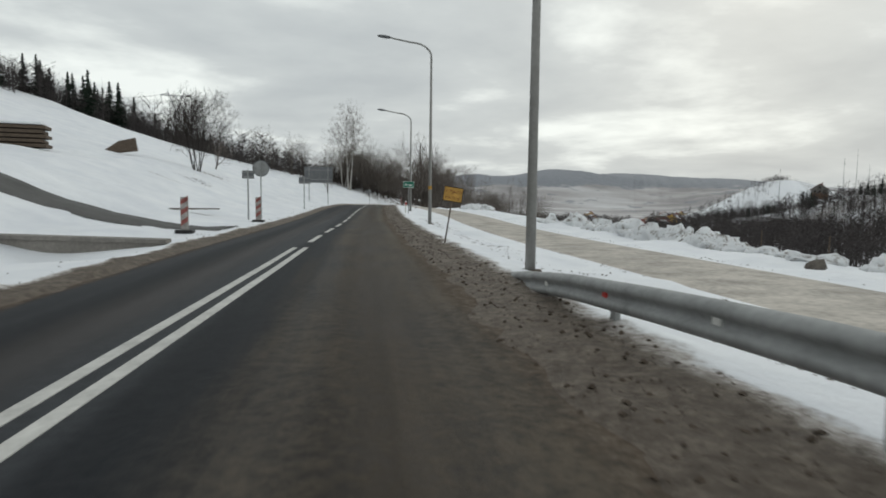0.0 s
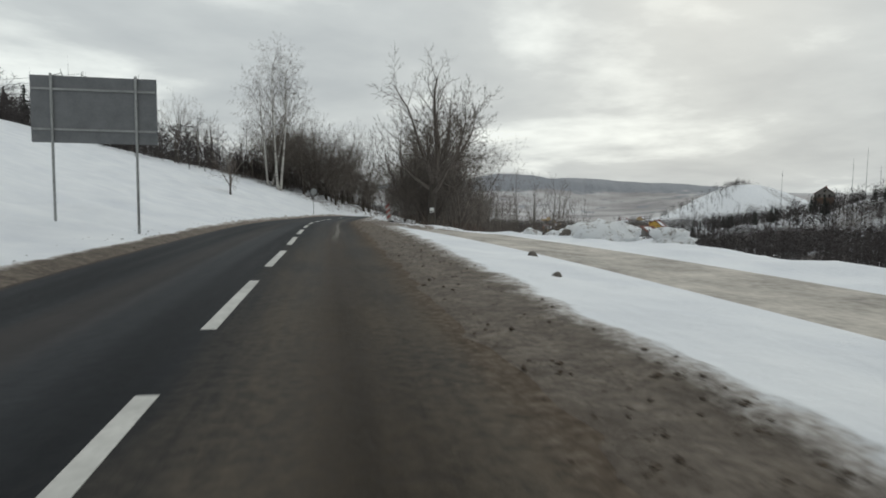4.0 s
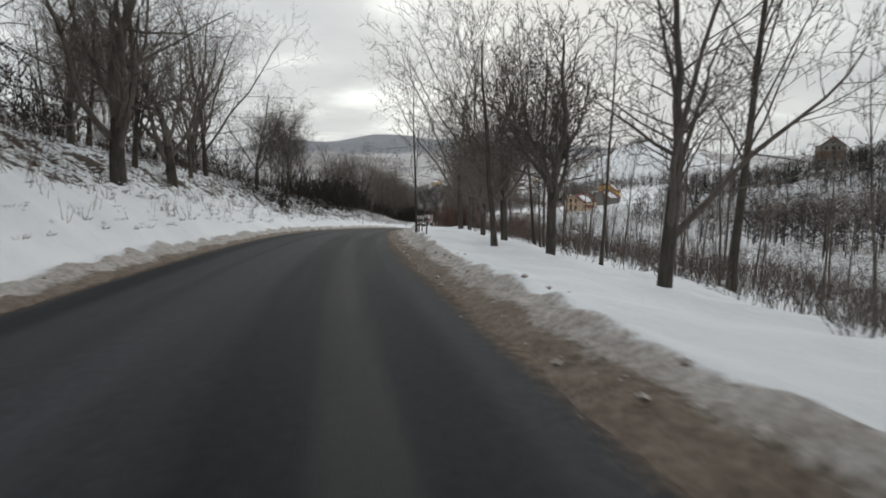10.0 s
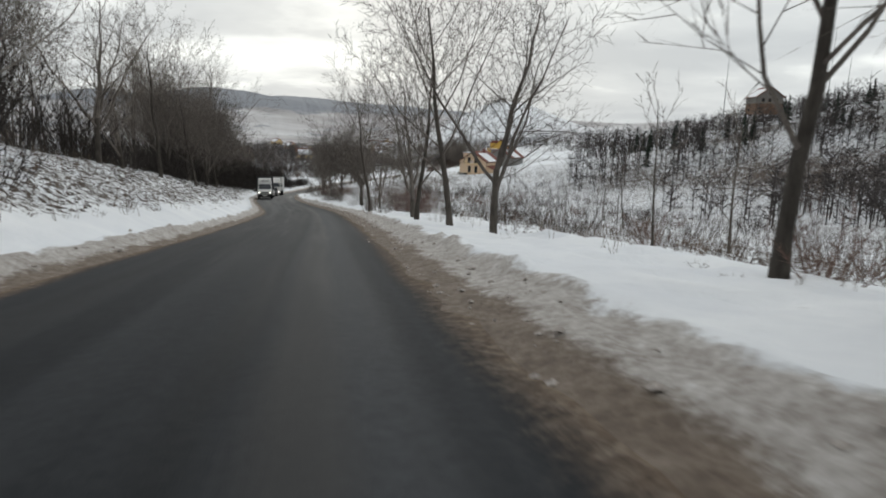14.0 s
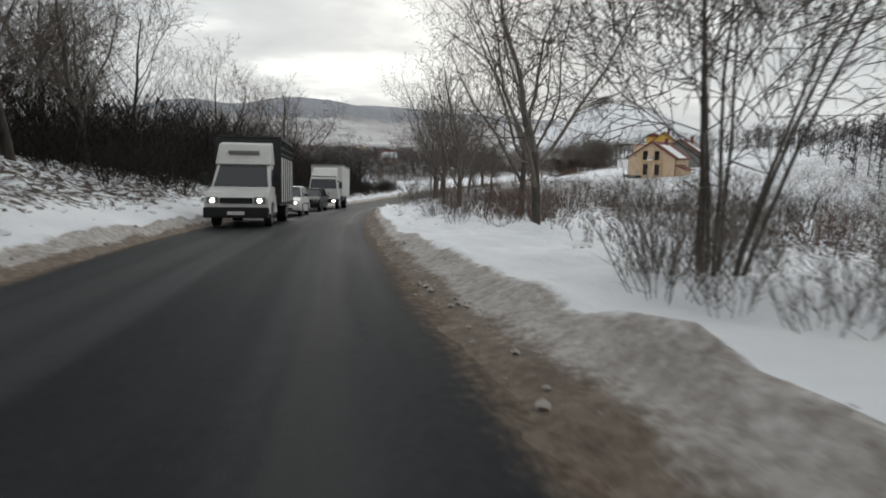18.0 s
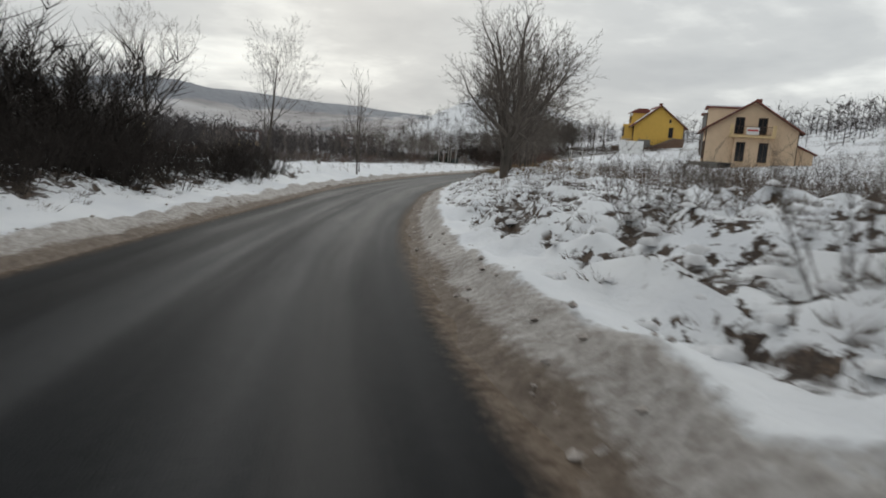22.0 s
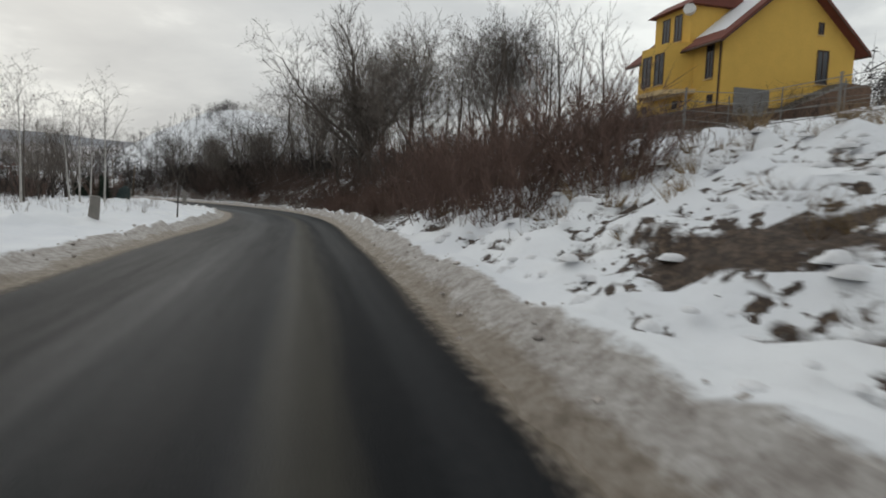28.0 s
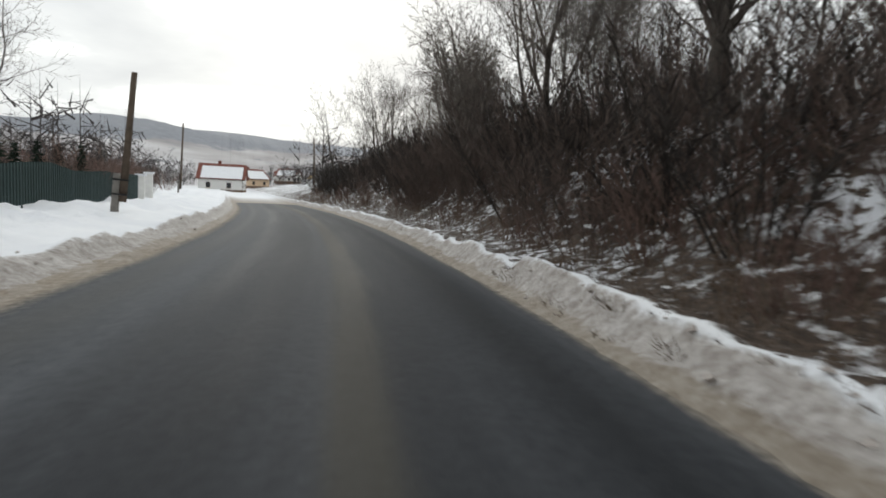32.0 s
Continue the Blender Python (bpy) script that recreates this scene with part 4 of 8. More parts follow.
def shrub_mesh(seed, height, spread, stems, twigs, material, r=0.012):
    """A dense bare shrub: stems fanning from the ground, each forking into many twigs."""
    rng = random.Random(seed)
    st, tw = Store(), Store()
    for k in range(stems):
        a, out = rng.uniform(0, 6.28), rng.uniform(0.05, 1) ** 0.7
        p = Vector((math.cos(a), math.sin(a), 0)) * out * spread * 0.35 - Vector((0, 0, 0.1))
        way = Vector((math.cos(a) * out * spread / height, math.sin(a) * out * spread / height, 1)).normalized()
        ln = height * rng.uniform(0.6, 1.0)
        pts, radii = [p], [r]
        for i in range(3):
            way = (way + Vector((rng.uniform(-1, 1), rng.uniform(-1, 1), rng.uniform(-0.3, 0.5))) * 0.16).normalized()
            pts.append(pts[-1] + way * ln / 3)
            radii.append(r * (1 - 0.27 * (i + 1)))
        st.tube(pts, radii, 3)
        for j in range(twigs):
            u = rng.uniform(0.15, 1) * 2.999
            i = int(u)
            q = pts[i].lerp(pts[i + 1], u - i)
            w = (way * 0.7 + Vector((rng.uniform(-1, 1), rng.uniform(-1, 1), rng.uniform(-0.2, 0.9)))).normalized()
            tw.blade(q, q + w * ln * rng.uniform(0.12, 0.34), r * 0.75, rng)
    return st.mesh("stem_clump", material), tw.mesh("crown", material)


def conifer_mesh(seed, height, material):
    rng = random.Random(seed)
    st = Store()
    st.tube([Vector((0, 0, -0.3)), Vector((0, 0, height))], [height * 0.018, 0.02], 5)
    z = height * 0.1
    while z < height * 0.98:
        reach = (height - z) * 0.26 + 0.15
        for k in range(8):
            a = rng.uniform(0, 6.28)
            q = Vector((0, 0, z + rng.uniform(-0.1, 0.1) * height * 0.1))
            w = Vector((math.cos(a), math.sin(a), rng.uniform(-0.45, 0.05)))
            st.spike(q, q + w * reach * rng.uniform(0.7, 1.1), height * 0.027)
        z += height * 0.05
    return st.mesh("conifer", material)


def far_tree_mesh(st, p, height, rng, tall=0.5, limbs=13, slim=1.15):
    """A bare tree far off, added to a store: a stem, a fan of branches and a haze of twigs."""
    st.spike(p, p + Vector((0, 0, height)), height * 0.010)
    wide = 1 - 0.5 * tall
    for k in range(limbs):
        z = height * rng.uniform(0.08, 0.75)
        a = rng.uniform(0, 6.28)
        o = rng.uniform(0.12, 0.40) * wide
        q = p + Vector((0, 0, z))
        tip = q + Vector((math.cos(a) * o, math.sin(a) * o, rng.uniform(0.02, 0.25))) * height
        st.blade(q, tip, height * 0.007 * slim, rng)
        for j in range(2):
            w = Vector((rng.uniform(-1, 1), rng.uniform(-1, 1), rng.uniform(-0.5, 1))) * height * rng.uniform(0.06, 0.13)
            m = q.lerp(tip, rng.uniform(0.4, 1))
            st.blade(m - w * 0.5, m + w, height * 0.007 * slim, rng)


# models, built once and copied
OAK = "spreading bare roadside tree with grey-brown bark"
ASH = "bare roadside tree with upright forking limbs"
LIME = "large old bare roadside tree with a broad crown"
TWO = dict(FORKED, kids=(3, 12, 7, 5), angle=(28, 48, 46, 42, 0), bole=0.36, ratio=(2.5, 0.44, 0.46, 0.5, 0))
LOW = dict(FORKED, kids=(5, 13, 7, 5), angle=(48, 56, 48, 44, 0), bole=0.24, ratio=(4.0, 0.42, 0.46, 0.5, 0))
oak = [make_tree(k, 11.5, 0.165, dict(FORKED, bole=f), OAK) for k, f in ((3, 0.34), (4, 0.28), (6, 0.40))]
ash = [make_tree(k, 11.0, 0.15, TWO, ASH) for k in (8, 9)]
lime = [make_tree(k, 13.0, 0.25, LOW, LIME) for k in (21, 23)]
great = make_tree(27, 13.0, 0.28, dict(LOW, bole=0.32, ratio=(2.7, 0.44, 0.48, 0.5, 0)), "large old bare tree with a thick trunk on the bank")
veteran = make_tree(29, 16.0, 0.30, dict(FORKED, kids=(8, 15, 8, 6), angle=(50, 54, 48, 44, 0), bole=0.22, ratio=(3.9, 0.44, 0.48, 0.5, 0), fine=0.0135), "wide-crowned bare tree with a dense round head of twigs")
ROUND = dict(FORKED, kids=(8, 13, 8, 5), angle=(66, 52, 46, 42, 0), bole=0.33, ratio=(2.15, 0.44, 0.48, 0.5, 0), start=(0.72, 0.15, 0.15, 0.1, 0), lift=(0.02, 0.075, 0.05, 0.03, 0.05), end=0.85, thick=(0.56, 0.42, 0.45, 0.5))
pollard = [make_tree(k, 12.0, 0.20, ROUND, "old bare roadside tree with a stout trunk and wide round crown") for k in (31, 36)]
rounded = [make_tree(k, 11.5, 0.18, dict(ROUND, kids=(8, 14, 8, 5), angle=(46, 50, 46, 42, 0), ratio=(2.1, 0.46, 0.48, 0.5, 0), fine=0.0095), "bare roadside tree with a full rounded crown of fine twigs") for k in (37, 38)]
alder = make_tree(5, 11.0, 0.14, LIGHT, "slender bare tree among brushwood")
aspen = make_tree(14, 13.0, 0.12, TALL, "tall thin bare woodland tree")
clump = make_tree(33, 8.5, 0.034, LIGHT, "bare tree with several thin stems from one root", stems=8)
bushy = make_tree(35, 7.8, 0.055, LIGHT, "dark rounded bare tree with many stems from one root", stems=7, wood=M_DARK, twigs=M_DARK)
sapling = make_tree(41, 7.5, 0.05, THIN, "thin bare sapling in the snow")
pole_wood = make_tree(43, 11.0, 0.065, THIN, "thin straight bare woodland tree")
birch = make_tree(52, 17.0, 0.15, BIRCH, "tall white-barked birch with drooping bare twigs", stems=2, wood=M_BIRCH, twigs=M_BTWIG, name="birch")
small_birch = make_tree(55, 12.0, 0.09, dict(BIRCH, kids=(13, 6, 5), fine=0.009), "young birch with pale bark and bare twigs", wood=M_BIRCH, twigs=M_BTWIG, name="birch")
fruit = make_tree(61, 6.0, 0.11, dict(FORKED, kids=(4, 9, 6, 4)), "small leaning bare fruit tree", lean=0.25)
thicket_tree = make_tree(71, 9.5, 0.09, dict(BROAD, n=(5, 3, 1, 1), kids=(9, 4, 4), wob=(0.06, 0.16, 0.2, 0.25), lift=(0.05, 0.1, 0.1, 0.1), angle=(44, 42, 40, 0), ratio=(0.5, 0.5, 0.5, 0), start=(0.25, 0.2, 0.15, 0), fine=0.013), "slender bare woodland tree")
MODELS = [*rounded, thicket_tree, veteran, *pollard, great, *oak, *ash, *lime, alder, aspen, clump, bushy, sapling, pole_wood, birch, small_birch, fruit]
rnd = random.Random(77)

# roadside trees, one by one: model, along, across, size
ROADSIDE_RIGHT = [
    (pollard[0], 96.25, 7.7, 1.3), (veteran, 106.25, 8.5, 0.9), (ash, 103.5, 10.2, 0.85), (oak, 109.5, 9.4, 0.95), (oak, 104.5, 11.0, 0.85), (ash, 110.0, 11.2, 0.95), (oak, 114.75, 6.8, 0.85), (pollard[1], 115.5, 8.5, 1.2), (ash, 119.0, 9.6, 0.95), (pollard[0], 125.25, 9.2, 1.15), (pollard[1], 134.0, 9.1, 1.2), (ash, 139.0, 11.6, 0.9), (pollard[0], 143.75, 8.6, 1.25),
    (ash, 151.0, 7.6, 0.95), (alder, 157.0, 6.9, 1.0), (alder, 162.0, 7.6, 1.0), (oak, 171.1, 8.3, 1.1), (rounded[1], 178.5, 8.0, 0.95), (alder, 181.0, 6.6, 0.9), (sapling, 184.1, 3.9, 1.1),
    (rounded[0], 187.0, 8.1, 0.95), (pollard, 195.0, 8.1, 0.85), (oak, 203.0, 7.2, 1.15), (ash, 204.2, 7.9, 1.1), (rounded[1], 212.0, 8.4, 0.95), (ash, 216.5, 9.0, 0.95),
]
ROADSIDE_ON = [
    (clump, 230.3, 9.1, 1.25), (ash, 233.8, 7.2, 0.95), (alder, 238.0, 8.6, 1.05), (oak, 249.0, 7.0, 0.9), (alder, 254.0, 6.6, 1.0), (alder, 259.5, 6.1, 0.9), (oak, 263.5, 6.6, 1.0), (alder, 270.3, 4.9, 0.85), (small_birch, 272.5, 8.2, 0.8), (small_birch, 273.4, 8.6, 0.7),
    (ash, 283.7, 7.6, 0.85), (rounded, 289.6, 7.0, 0.9), (oak, 299.3, 8.4, 0.9), (clump, 304.6, 6.6, 0.9), (oak, 313.8, 7.0, 0.9),
    (oak, 324.5, 9.2, 1.0), (oak, 328.2, 6.9, 0.85), (rounded[1], 336.0, 6.7, 0.8), (sapling, 333.2, 4.95, 0.4), (sapling, 343.2, 6.1, 1.25), (oak, 351.5, 6.5, 1.05), (ash, 357.6, 6.7, 0.95), (alder, 363.8, 6.7, 0.9),
]
ROADSIDE_END = [
    (pollard[0], 392.6, 6.3, 1.05), (oak, 395.2, 6.4, 0.9), (pollard[1], 401.0, 6.4, 1.1), (pollard[0], 405.4, 6.6, 0.9), (oak, 420.1, 7.0, 0.75), (oak, 424.0, 7.2, 0.75), (ash, 427.0, 7.6, 0.75), (ash, 430.4, 7.2, 0.75), (oak, 433.0, 7.8, 0.7),
    (lime, 437.8, 5.4, 0.62), (lime, 445.7, 5.5, 0.74), (lime, 451.7, 6.1, 0.62), (veteran, 506.5, 8.2, 1.12), (great, 561.0, 9.0, 0.6), (oak, 499.0, 9.4, 0.8), (rounded[0], 504.0, 8.0, 1.05), (lime, 514.0, 8.5, 0.85), (oak, 511.0, 7.6, 0.95), (ash, 519.0, 7.8, 1.0), (oak, 527.0, 8.4, 1.0), (alder, 522.0, 9.0, 1.0), (oak, 533.0, 9.0, 0.95), (alder, 516.0, 8.4, 0.9), (alder, 489.0, 11.5, 0.8), (ash, 524.0, 9.6, 0.8),
    (rounded, 537.0, 8.6, 0.85), (ash, 531.0, 9.0, 0.9), (alder, 539.0, 10.5, 0.9), (rounded, 547.5, 6.2, 0.9), (oak, 546.0, 8.8, 0.95), (ash, 558.0, 9.5, 0.8),
]
LEFTSIDE = [
    (fruit, 116.5, -9.9, 1.0), (great, 150.5, -8.4, 0.75), (great, 156.5, -6.2, 0.75), (lime, 147.5, -7.8, 0.8), (oak, 306.5, -8.2, 1.25), (lime, 310.0, -10.0, 1.0), (oak, 304.5, -9.8, 1.2), (ash, 312.5, -8.6, 1.2), (lime, 316.0, -11.0, 0.9), (clump, 308.0, -7.4, 1.0), (birch, 139.5, -10.6, 1.2), (birch, 142.0, -12.5, 1.05), (oak, 149.5, -8.5, 1.0), (lime, 154.0, -10.5, 0.85), (lime, 157.0, -13, 0.9), (oak, 146.0, -13, 1.1), (ash, 152.0, -15, 1.1), (oak, 164.0, -11.5, 1.1), (lime, 170.5, -7.8, 0.8), (ash, 175.0, -10, 1.0), (lime, 160.0, -7.6, 0.8), (oak, 161.5, -7.2, 1.1), (lime, 178.0, -9.5, 1.0), (oak, 184.5, -9.5, 1.0), (ash, 168.0, -9.0, 1.0),
    (lime, 181.1, -6.4, 1.2), (lime, 188.1, -7.0, 0.95), (oak, 166.0, -7.0, 1.2), (oak, 188.0, -8.6, 0.9), (ash, 194.5, -8.4, 0.85), (oak, 207.5, -8.6, 0.9), (ash, 212.8, -7.7, 0.9), (clump, 214.0, -8.6, 0.8), (oak, 200.0, -9.5, 1.0), (lime, 204.0, -12.0, 0.95), (ash, 221.0, -9.5, 0.8), (fruit, 84.0, -19.5, 1.0),
    (oak, 243.0, -10.0, 0.8), (alder, 251.0, -8.8, 0.9), (ash, 256.0, -10.5, 1.0), (oak, 262.0, -8.8, 0.9), (alder, 272.0, -8.2, 1.0), (ash, 276.0, -10.6, 0.9), (oak, 290.0, -8.6, 0.9), (alder, 284.0, -7.6, 0.9), (oak, 268.0, -9.4, 0.85), (ash, 281.0, -9.2, 0.9), (alder, 287.0, -8.5, 0.9), (oak, 297.0, -9.8, 0.85), (alder, 305.0, -10.5, 0.9), (alder, 311.0, -7.5, 1.05), (alder, 317.0, -8.0, 1.0), (oak, 323.0, -8.5, 0.95), (alder, 328.0, -9.0, 0.9), (ash, 298.0, -7.8, 1.0), (alder, 305.0, -7.2, 1.0), (small_birch, 512.0, -12.0, 0.9), (small_birch, 516.0, -10.5, 1.0), (small_birch, 519.0, -13.0, 0.95), (small_birch, 507.0, -15.0, 1.0), (small_birch, 523.0, -11.5, 0.9), (lime, 549.0, -11.8, 0.95), (oak, 545.5, -11.4, 1.05), (ash, 553.0, -12.8, 1.0), (lime, 556.0, -14.5, 0.9), (oak, 545.0, -15.0, 0.85), (ash, 538.0, -14.0, 0.9), (oak, 552.0, -17.0, 0.9), (veteran, 372.4, -12.9, 1.12), (lime, 349.0, -10.5, 0.9), (alder, 342.0, -9.0, 0.9), (lime, 152.5, -8.6, 1.0), (lime, 157.0, -7.8, 1.05), (oak, 159.0, -10.0, 1.3), (lime, 168.0, -8.4, 1.05), (oak, 172.5, -7.4, 1.2), (oak, 176.0, -8.0, 1.2), (ash, 147.0, -9.0, 1.3), (bushy, 62.8, -15.4, 0.95), (alder, 402.0, -9.5, 0.8), (oak, 302.0, -8.0, 0.95), (ash, 308.0, -9.0, 1.0), (oak, 314.0, -8.4, 0.9), (alder, 319.0, -9.5, 0.95),
    (sapling, 405.8, -4.3, 1.0), (sapling, 406.6, -4.5, 1.2), (sapling, 409.0, -5.0, 0.9), (alder, 398.0, -15.0, 0.8), (sapling, 486.0, -3.9, 0.7), (alder, 388.0, -22.0, 0.8),
]
for group in (ROADSIDE_RIGHT, ROADSIDE_ON, ROADSIDE_END, LEFTSIDE):
    for model, s, d, size in group:
        stand(model, s, d, size * rnd.uniform(0.95, 1.06), rnd.uniform(0, 360), (rnd.uniform(-3, 3), rnd.uniform(-3, 3)), "roadside trees")

# woods: scattered along stretches: model choices, s from, to, d from, to, how many, sizes
WOODS = [
    ((pole_wood, pole_wood, aspen, alder), 112, 150, 8, 17, 26, (0.8, 1.1)), ((pole_wood, pole_wood, sapling, aspen), 138, 228, 8.5, 36, 84, (0.9, 1.4)), ((alder, clump, ash), 106, 132, 7.5, 12, 4, (0.7, 0.9)),
    ((aspen, alder, clump), 142, 200, -24, -10, 26, (0.8, 1.05)), ((pole_wood, aspen), 135, 215, -40, -13, 40, (0.9, 1.2)), ((alder, aspen, ash), 298, 322, -17, -8.5, 14, (0.9, 1.2)), ((alder, clump, aspen), 232, 330, -24, -9.5, 52, (0.75, 1.0)),
    ((clump, sapling, alder), 225, 300, 11, 40, 30, (0.6, 0.9)), ((small_birch,), 480, 565, -38, -14, 44, (0.7, 1.0)), ((pole_wood, sapling), 425, 520, -60, -22, 46, (0.7, 1.0)),
    ((alder, clump, ash), 488, 600, 8.5, 22, 66, (0.7, 1.0)), ((alder, pole_wood), 560, 640, -60, -14, 24, (0.7, 1.0)), ((clump, alder), 380, 470, -70, -30, 24, (0.6, 0.8)),
]
wood_trunks, wood_crowns = Store(), Store()


def pour(store, me, m):
    """Adds a mesh, moved and turned, to a store."""
    base = len(store.v)
    co = np.empty(len(me.vertices) * 3)
    me.vertices.foreach_get("co", co)
    mm = np.array(m)
    store.v.extend(map(Vector, co.reshape(-1, 3) @ mm[:3, :3].T + mm[:3, 3]))
    store.f.extend(tuple(base + i for i in p.vertices) for p in me.polygons)


for models, s0, s1, d0, d1, count, sizes in WOODS:
    for k in range(count):
        model, s, d = rnd.choice(models), rnd.uniform(s0, s1), rnd.uniform(d0, d1)
        size, turn, lean = rnd.uniform(*sizes), rnd.uniform(0, 360), (rnd.uniform(-5, 5), rnd.uniform(-5, 5))
        if abs(d) < 13:
            stand(model, s, d, size, turn, lean, "woodland trees")
        else:
            p = at(s, d, -0.1)
            m = pose(p.x, p.y, p.z, lean[0], lean[1], turn) @ Matrix.Diagonal((size, size, size, 1))
            far = thicket_tree if model in (alder, clump, ash, aspen) else model
            for child in far.children:
                pour(wood_trunks if child.name.startswith("trunk") else wood_crowns, child.data, m)
wood = tagged(new("woodland", wood_trunks.mesh("woodland", M_BARK, True)), "woodland of thin bare trees on the snowy slopes", "woodland", kind="stuff")
link("woodland_crowns", wood_crowns.mesh("woodland_crowns", M_TWIG), wood)["kind"] = "stuff"
for model in MODELS:
    drop_model(model)

# shrubs, each a thing of its own
SHRUBS = {
    "red": [shrub_mesh(k, 2.6, 1.9, 24, 30, M_RED) for k in (1, 2)],
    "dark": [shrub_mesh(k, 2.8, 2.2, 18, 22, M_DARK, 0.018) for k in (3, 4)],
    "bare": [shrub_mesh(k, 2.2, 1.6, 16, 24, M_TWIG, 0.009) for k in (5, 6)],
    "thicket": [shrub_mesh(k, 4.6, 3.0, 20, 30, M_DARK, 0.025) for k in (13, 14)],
    "hazel": [shrub_mesh(k, 3.6, 2.8, 20, 34, M_RUST, 0.014) for k in (23, 24)],
    "brier": [shrub_mesh(k, 1.7, 1.5, 15, 18, M_RED, 0.014) for k in (15, 16)],
    "low": [shrub_mesh(k, 0.8, 0.6, 9, 16, M_WEED, 0.0045) for k in (7, 8)],
}
SHRUB_LABEL = {"red": "reddish bare shrub with dense twigs beside the road", "hazel": "tall reddish-brown bare hazel bush on the road bank", "dark": "dark dense bare thicket shrub on the road bank", "thicket": "tall dark bare thicket bush on the road bank", "brier": "low reddish-brown tangle of bare briers on the bank", "bare": "bare shrub with spreading thin stems in the snow", "low": "low dead weed clump poking through the snow"}


THICKETS = {k: Store() for k in SHRUBS}


def shrubs(kind, s0, s1, d0, d1, count, lo, hi, tall=1.0, single=4):
    for k in range(count):
        s, d = rnd.uniform(s0, s1), rnd.uniform(d0, d1)
        p = at(s, d, -0.05)
        me, z = rnd.choice(SHRUBS[kind]), rnd.uniform(lo, hi)
        m = pose(p.x, p.y, p.z, 0, 0, rnd.uniform(0, 360)) @ Matrix.Diagonal((z, z, z * tall, 1))
        if k >= single:
            pour(THICKETS[kind], me[0], m)
            pour(THICKETS[kind], me[1], m)
            continue
        ob = new("shrub")
        ob.empty_display_size = 0.3
        ob.matrix_world = m
        link("stem_clump", me[0], ob)
        link("crown", me[1], ob, "fine bare twigs")
        tagged(ob, SHRUB_LABEL[kind], "shrub", "shrubs along the road")


shrubs("red", 216.2, 222, 4.9, 9, 20, 0.7, 1.0, single=12)
shrubs("red", 205, 216, 9, 14, 8, 0.8, 1.1)
shrubs("bare", 99, 135, 10.5, 20, 20, 0.7, 1.1)
shrubs("bare", 140, 215, 8.5, 16, 30, 0.5, 0.9)
shrubs("thicket", 217, 240, -11, -6.8, 16, 0.55, 0.95)
shrubs("thicket", 240, 262, -13, -8.5, 14, 0.6, 0.9)
shrubs("thicket", 262, 330, -14, -9.0, 44, 0.5, 0.85)
shrubs("thicket", 326, 386, -12.5, -7.0, 96, 0.72, 1.02, single=20)
shrubs("dark", 335, 389, -7.6, -4.3, 130, 0.26, 0.6, single=10)
shrubs("dark", 362, 392, -7.8, -4.9, 70, 0.4, 0.7, single=6)
shrubs("dark", 386, 398, -8.5, -5.2, 22, 0.35, 0.6, single=6)
shrubs("dark", 214, 262, -9, -6.2, 18, 0.5, 0.9)
shrubs("dark", 262, 340, -10, -7, 34, 0.5, 0.9)
shrubs("thicket", 334, 352, -11.5, -7.4, 16, 0.95, 1.25)
shrubs("thicket", 305, 345, -12.5, -7.6, 30, 0.5, 0.8)
shrubs("dark", 320, 345, -8, -5.6, 26, 0.5, 0.8)
shrubs("dark", 196, 240, -8.5, -5.2, 30, 0.35, 0.6)
shrubs("thicket", 142, 214, -18, -9.5, 40, 0.5, 0.8)
shrubs("bare", 145, 262, -9, -6, 16, 0.3, 0.5)
shrubs("bare", 316, 321, 4.4, 6.0, 4, 0.5, 0.8)
shrubs("bare", 321, 327, 6.0, 9.0, 5, 0.5, 0.8)
shrubs("bare", 301.5, 305.5, 4.7, 7.2, 10, 0.5, 0.85, single=10)
shrubs("bare", 268.8, 271.8, 4.7, 6.2, 6, 0.45, 0.75, single=6)
shrubs("red", 317, 328, 5.2, 9, 8, 0.4, 0.7)
shrubs("red", 271, 276, 6.5, 9.5, 7, 0.7, 1.0)
shrubs("dark", 255, 285, 10, 17, 9, 0.4, 0.6)
shrubs("bare", 280, 345, 6, 14, 34, 0.4, 0.9)
shrubs("brier", 230, 380, 9, 45, 60, 0.5, 1.0)
shrubs("dark", 230, 400, 22, 60, 36, 0.5, 0.9)
shrubs("red", 325, 352, 6, 12, 7, 0.4, 0.7)
shrubs("bare", 335.2, 336.4, 4.6, 5.5, 5, 0.6, 0.85)
shrubs("bare", 337.0, 338.0, 3.9, 4.6, 2, 0.45, 0.6)
shrubs("low", 225, 375, 6.5, 30, 110, 0.6, 1.3)
shrubs("low", 375, 470, 6.5, 26, 90, 0.6, 1.4)
shrubs("bare", 362, 374, 4.8, 8, 6, 0.6, 0.9)
shrubs("bare", 378, 420, 9, 22, 22, 0.4, 0.8)
shrubs("brier", 400, 414, 4.8, 7, 9, 0.35, 0.6)
shrubs("red", 465.5, 480, 4.4, 7.5, 24, 0.6, 0.95, single=12)
shrubs("hazel", 478, 560, 5.2, 9, 60, 0.5, 0.85)
shrubs("thicket", 500, 600, 8.0, 13, 30, 0.5, 0.8)
shrubs("brier", 486, 535, 5.2, 9.5, 60, 0.5, 0.95)
shrubs("brier", 474, 510, 4.0, 6.5, 70, 0.4, 0.85, single=20)
shrubs("brier", 478, 504, 3.75, 6.2, 150, 0.25, 0.55)
shrubs("brier", 508, 538, 4.7, 8.5, 100, 0.35, 0.75)
shrubs("brier", 505, 600, 4.9, 7.5, 100, 0.4, 0.8)
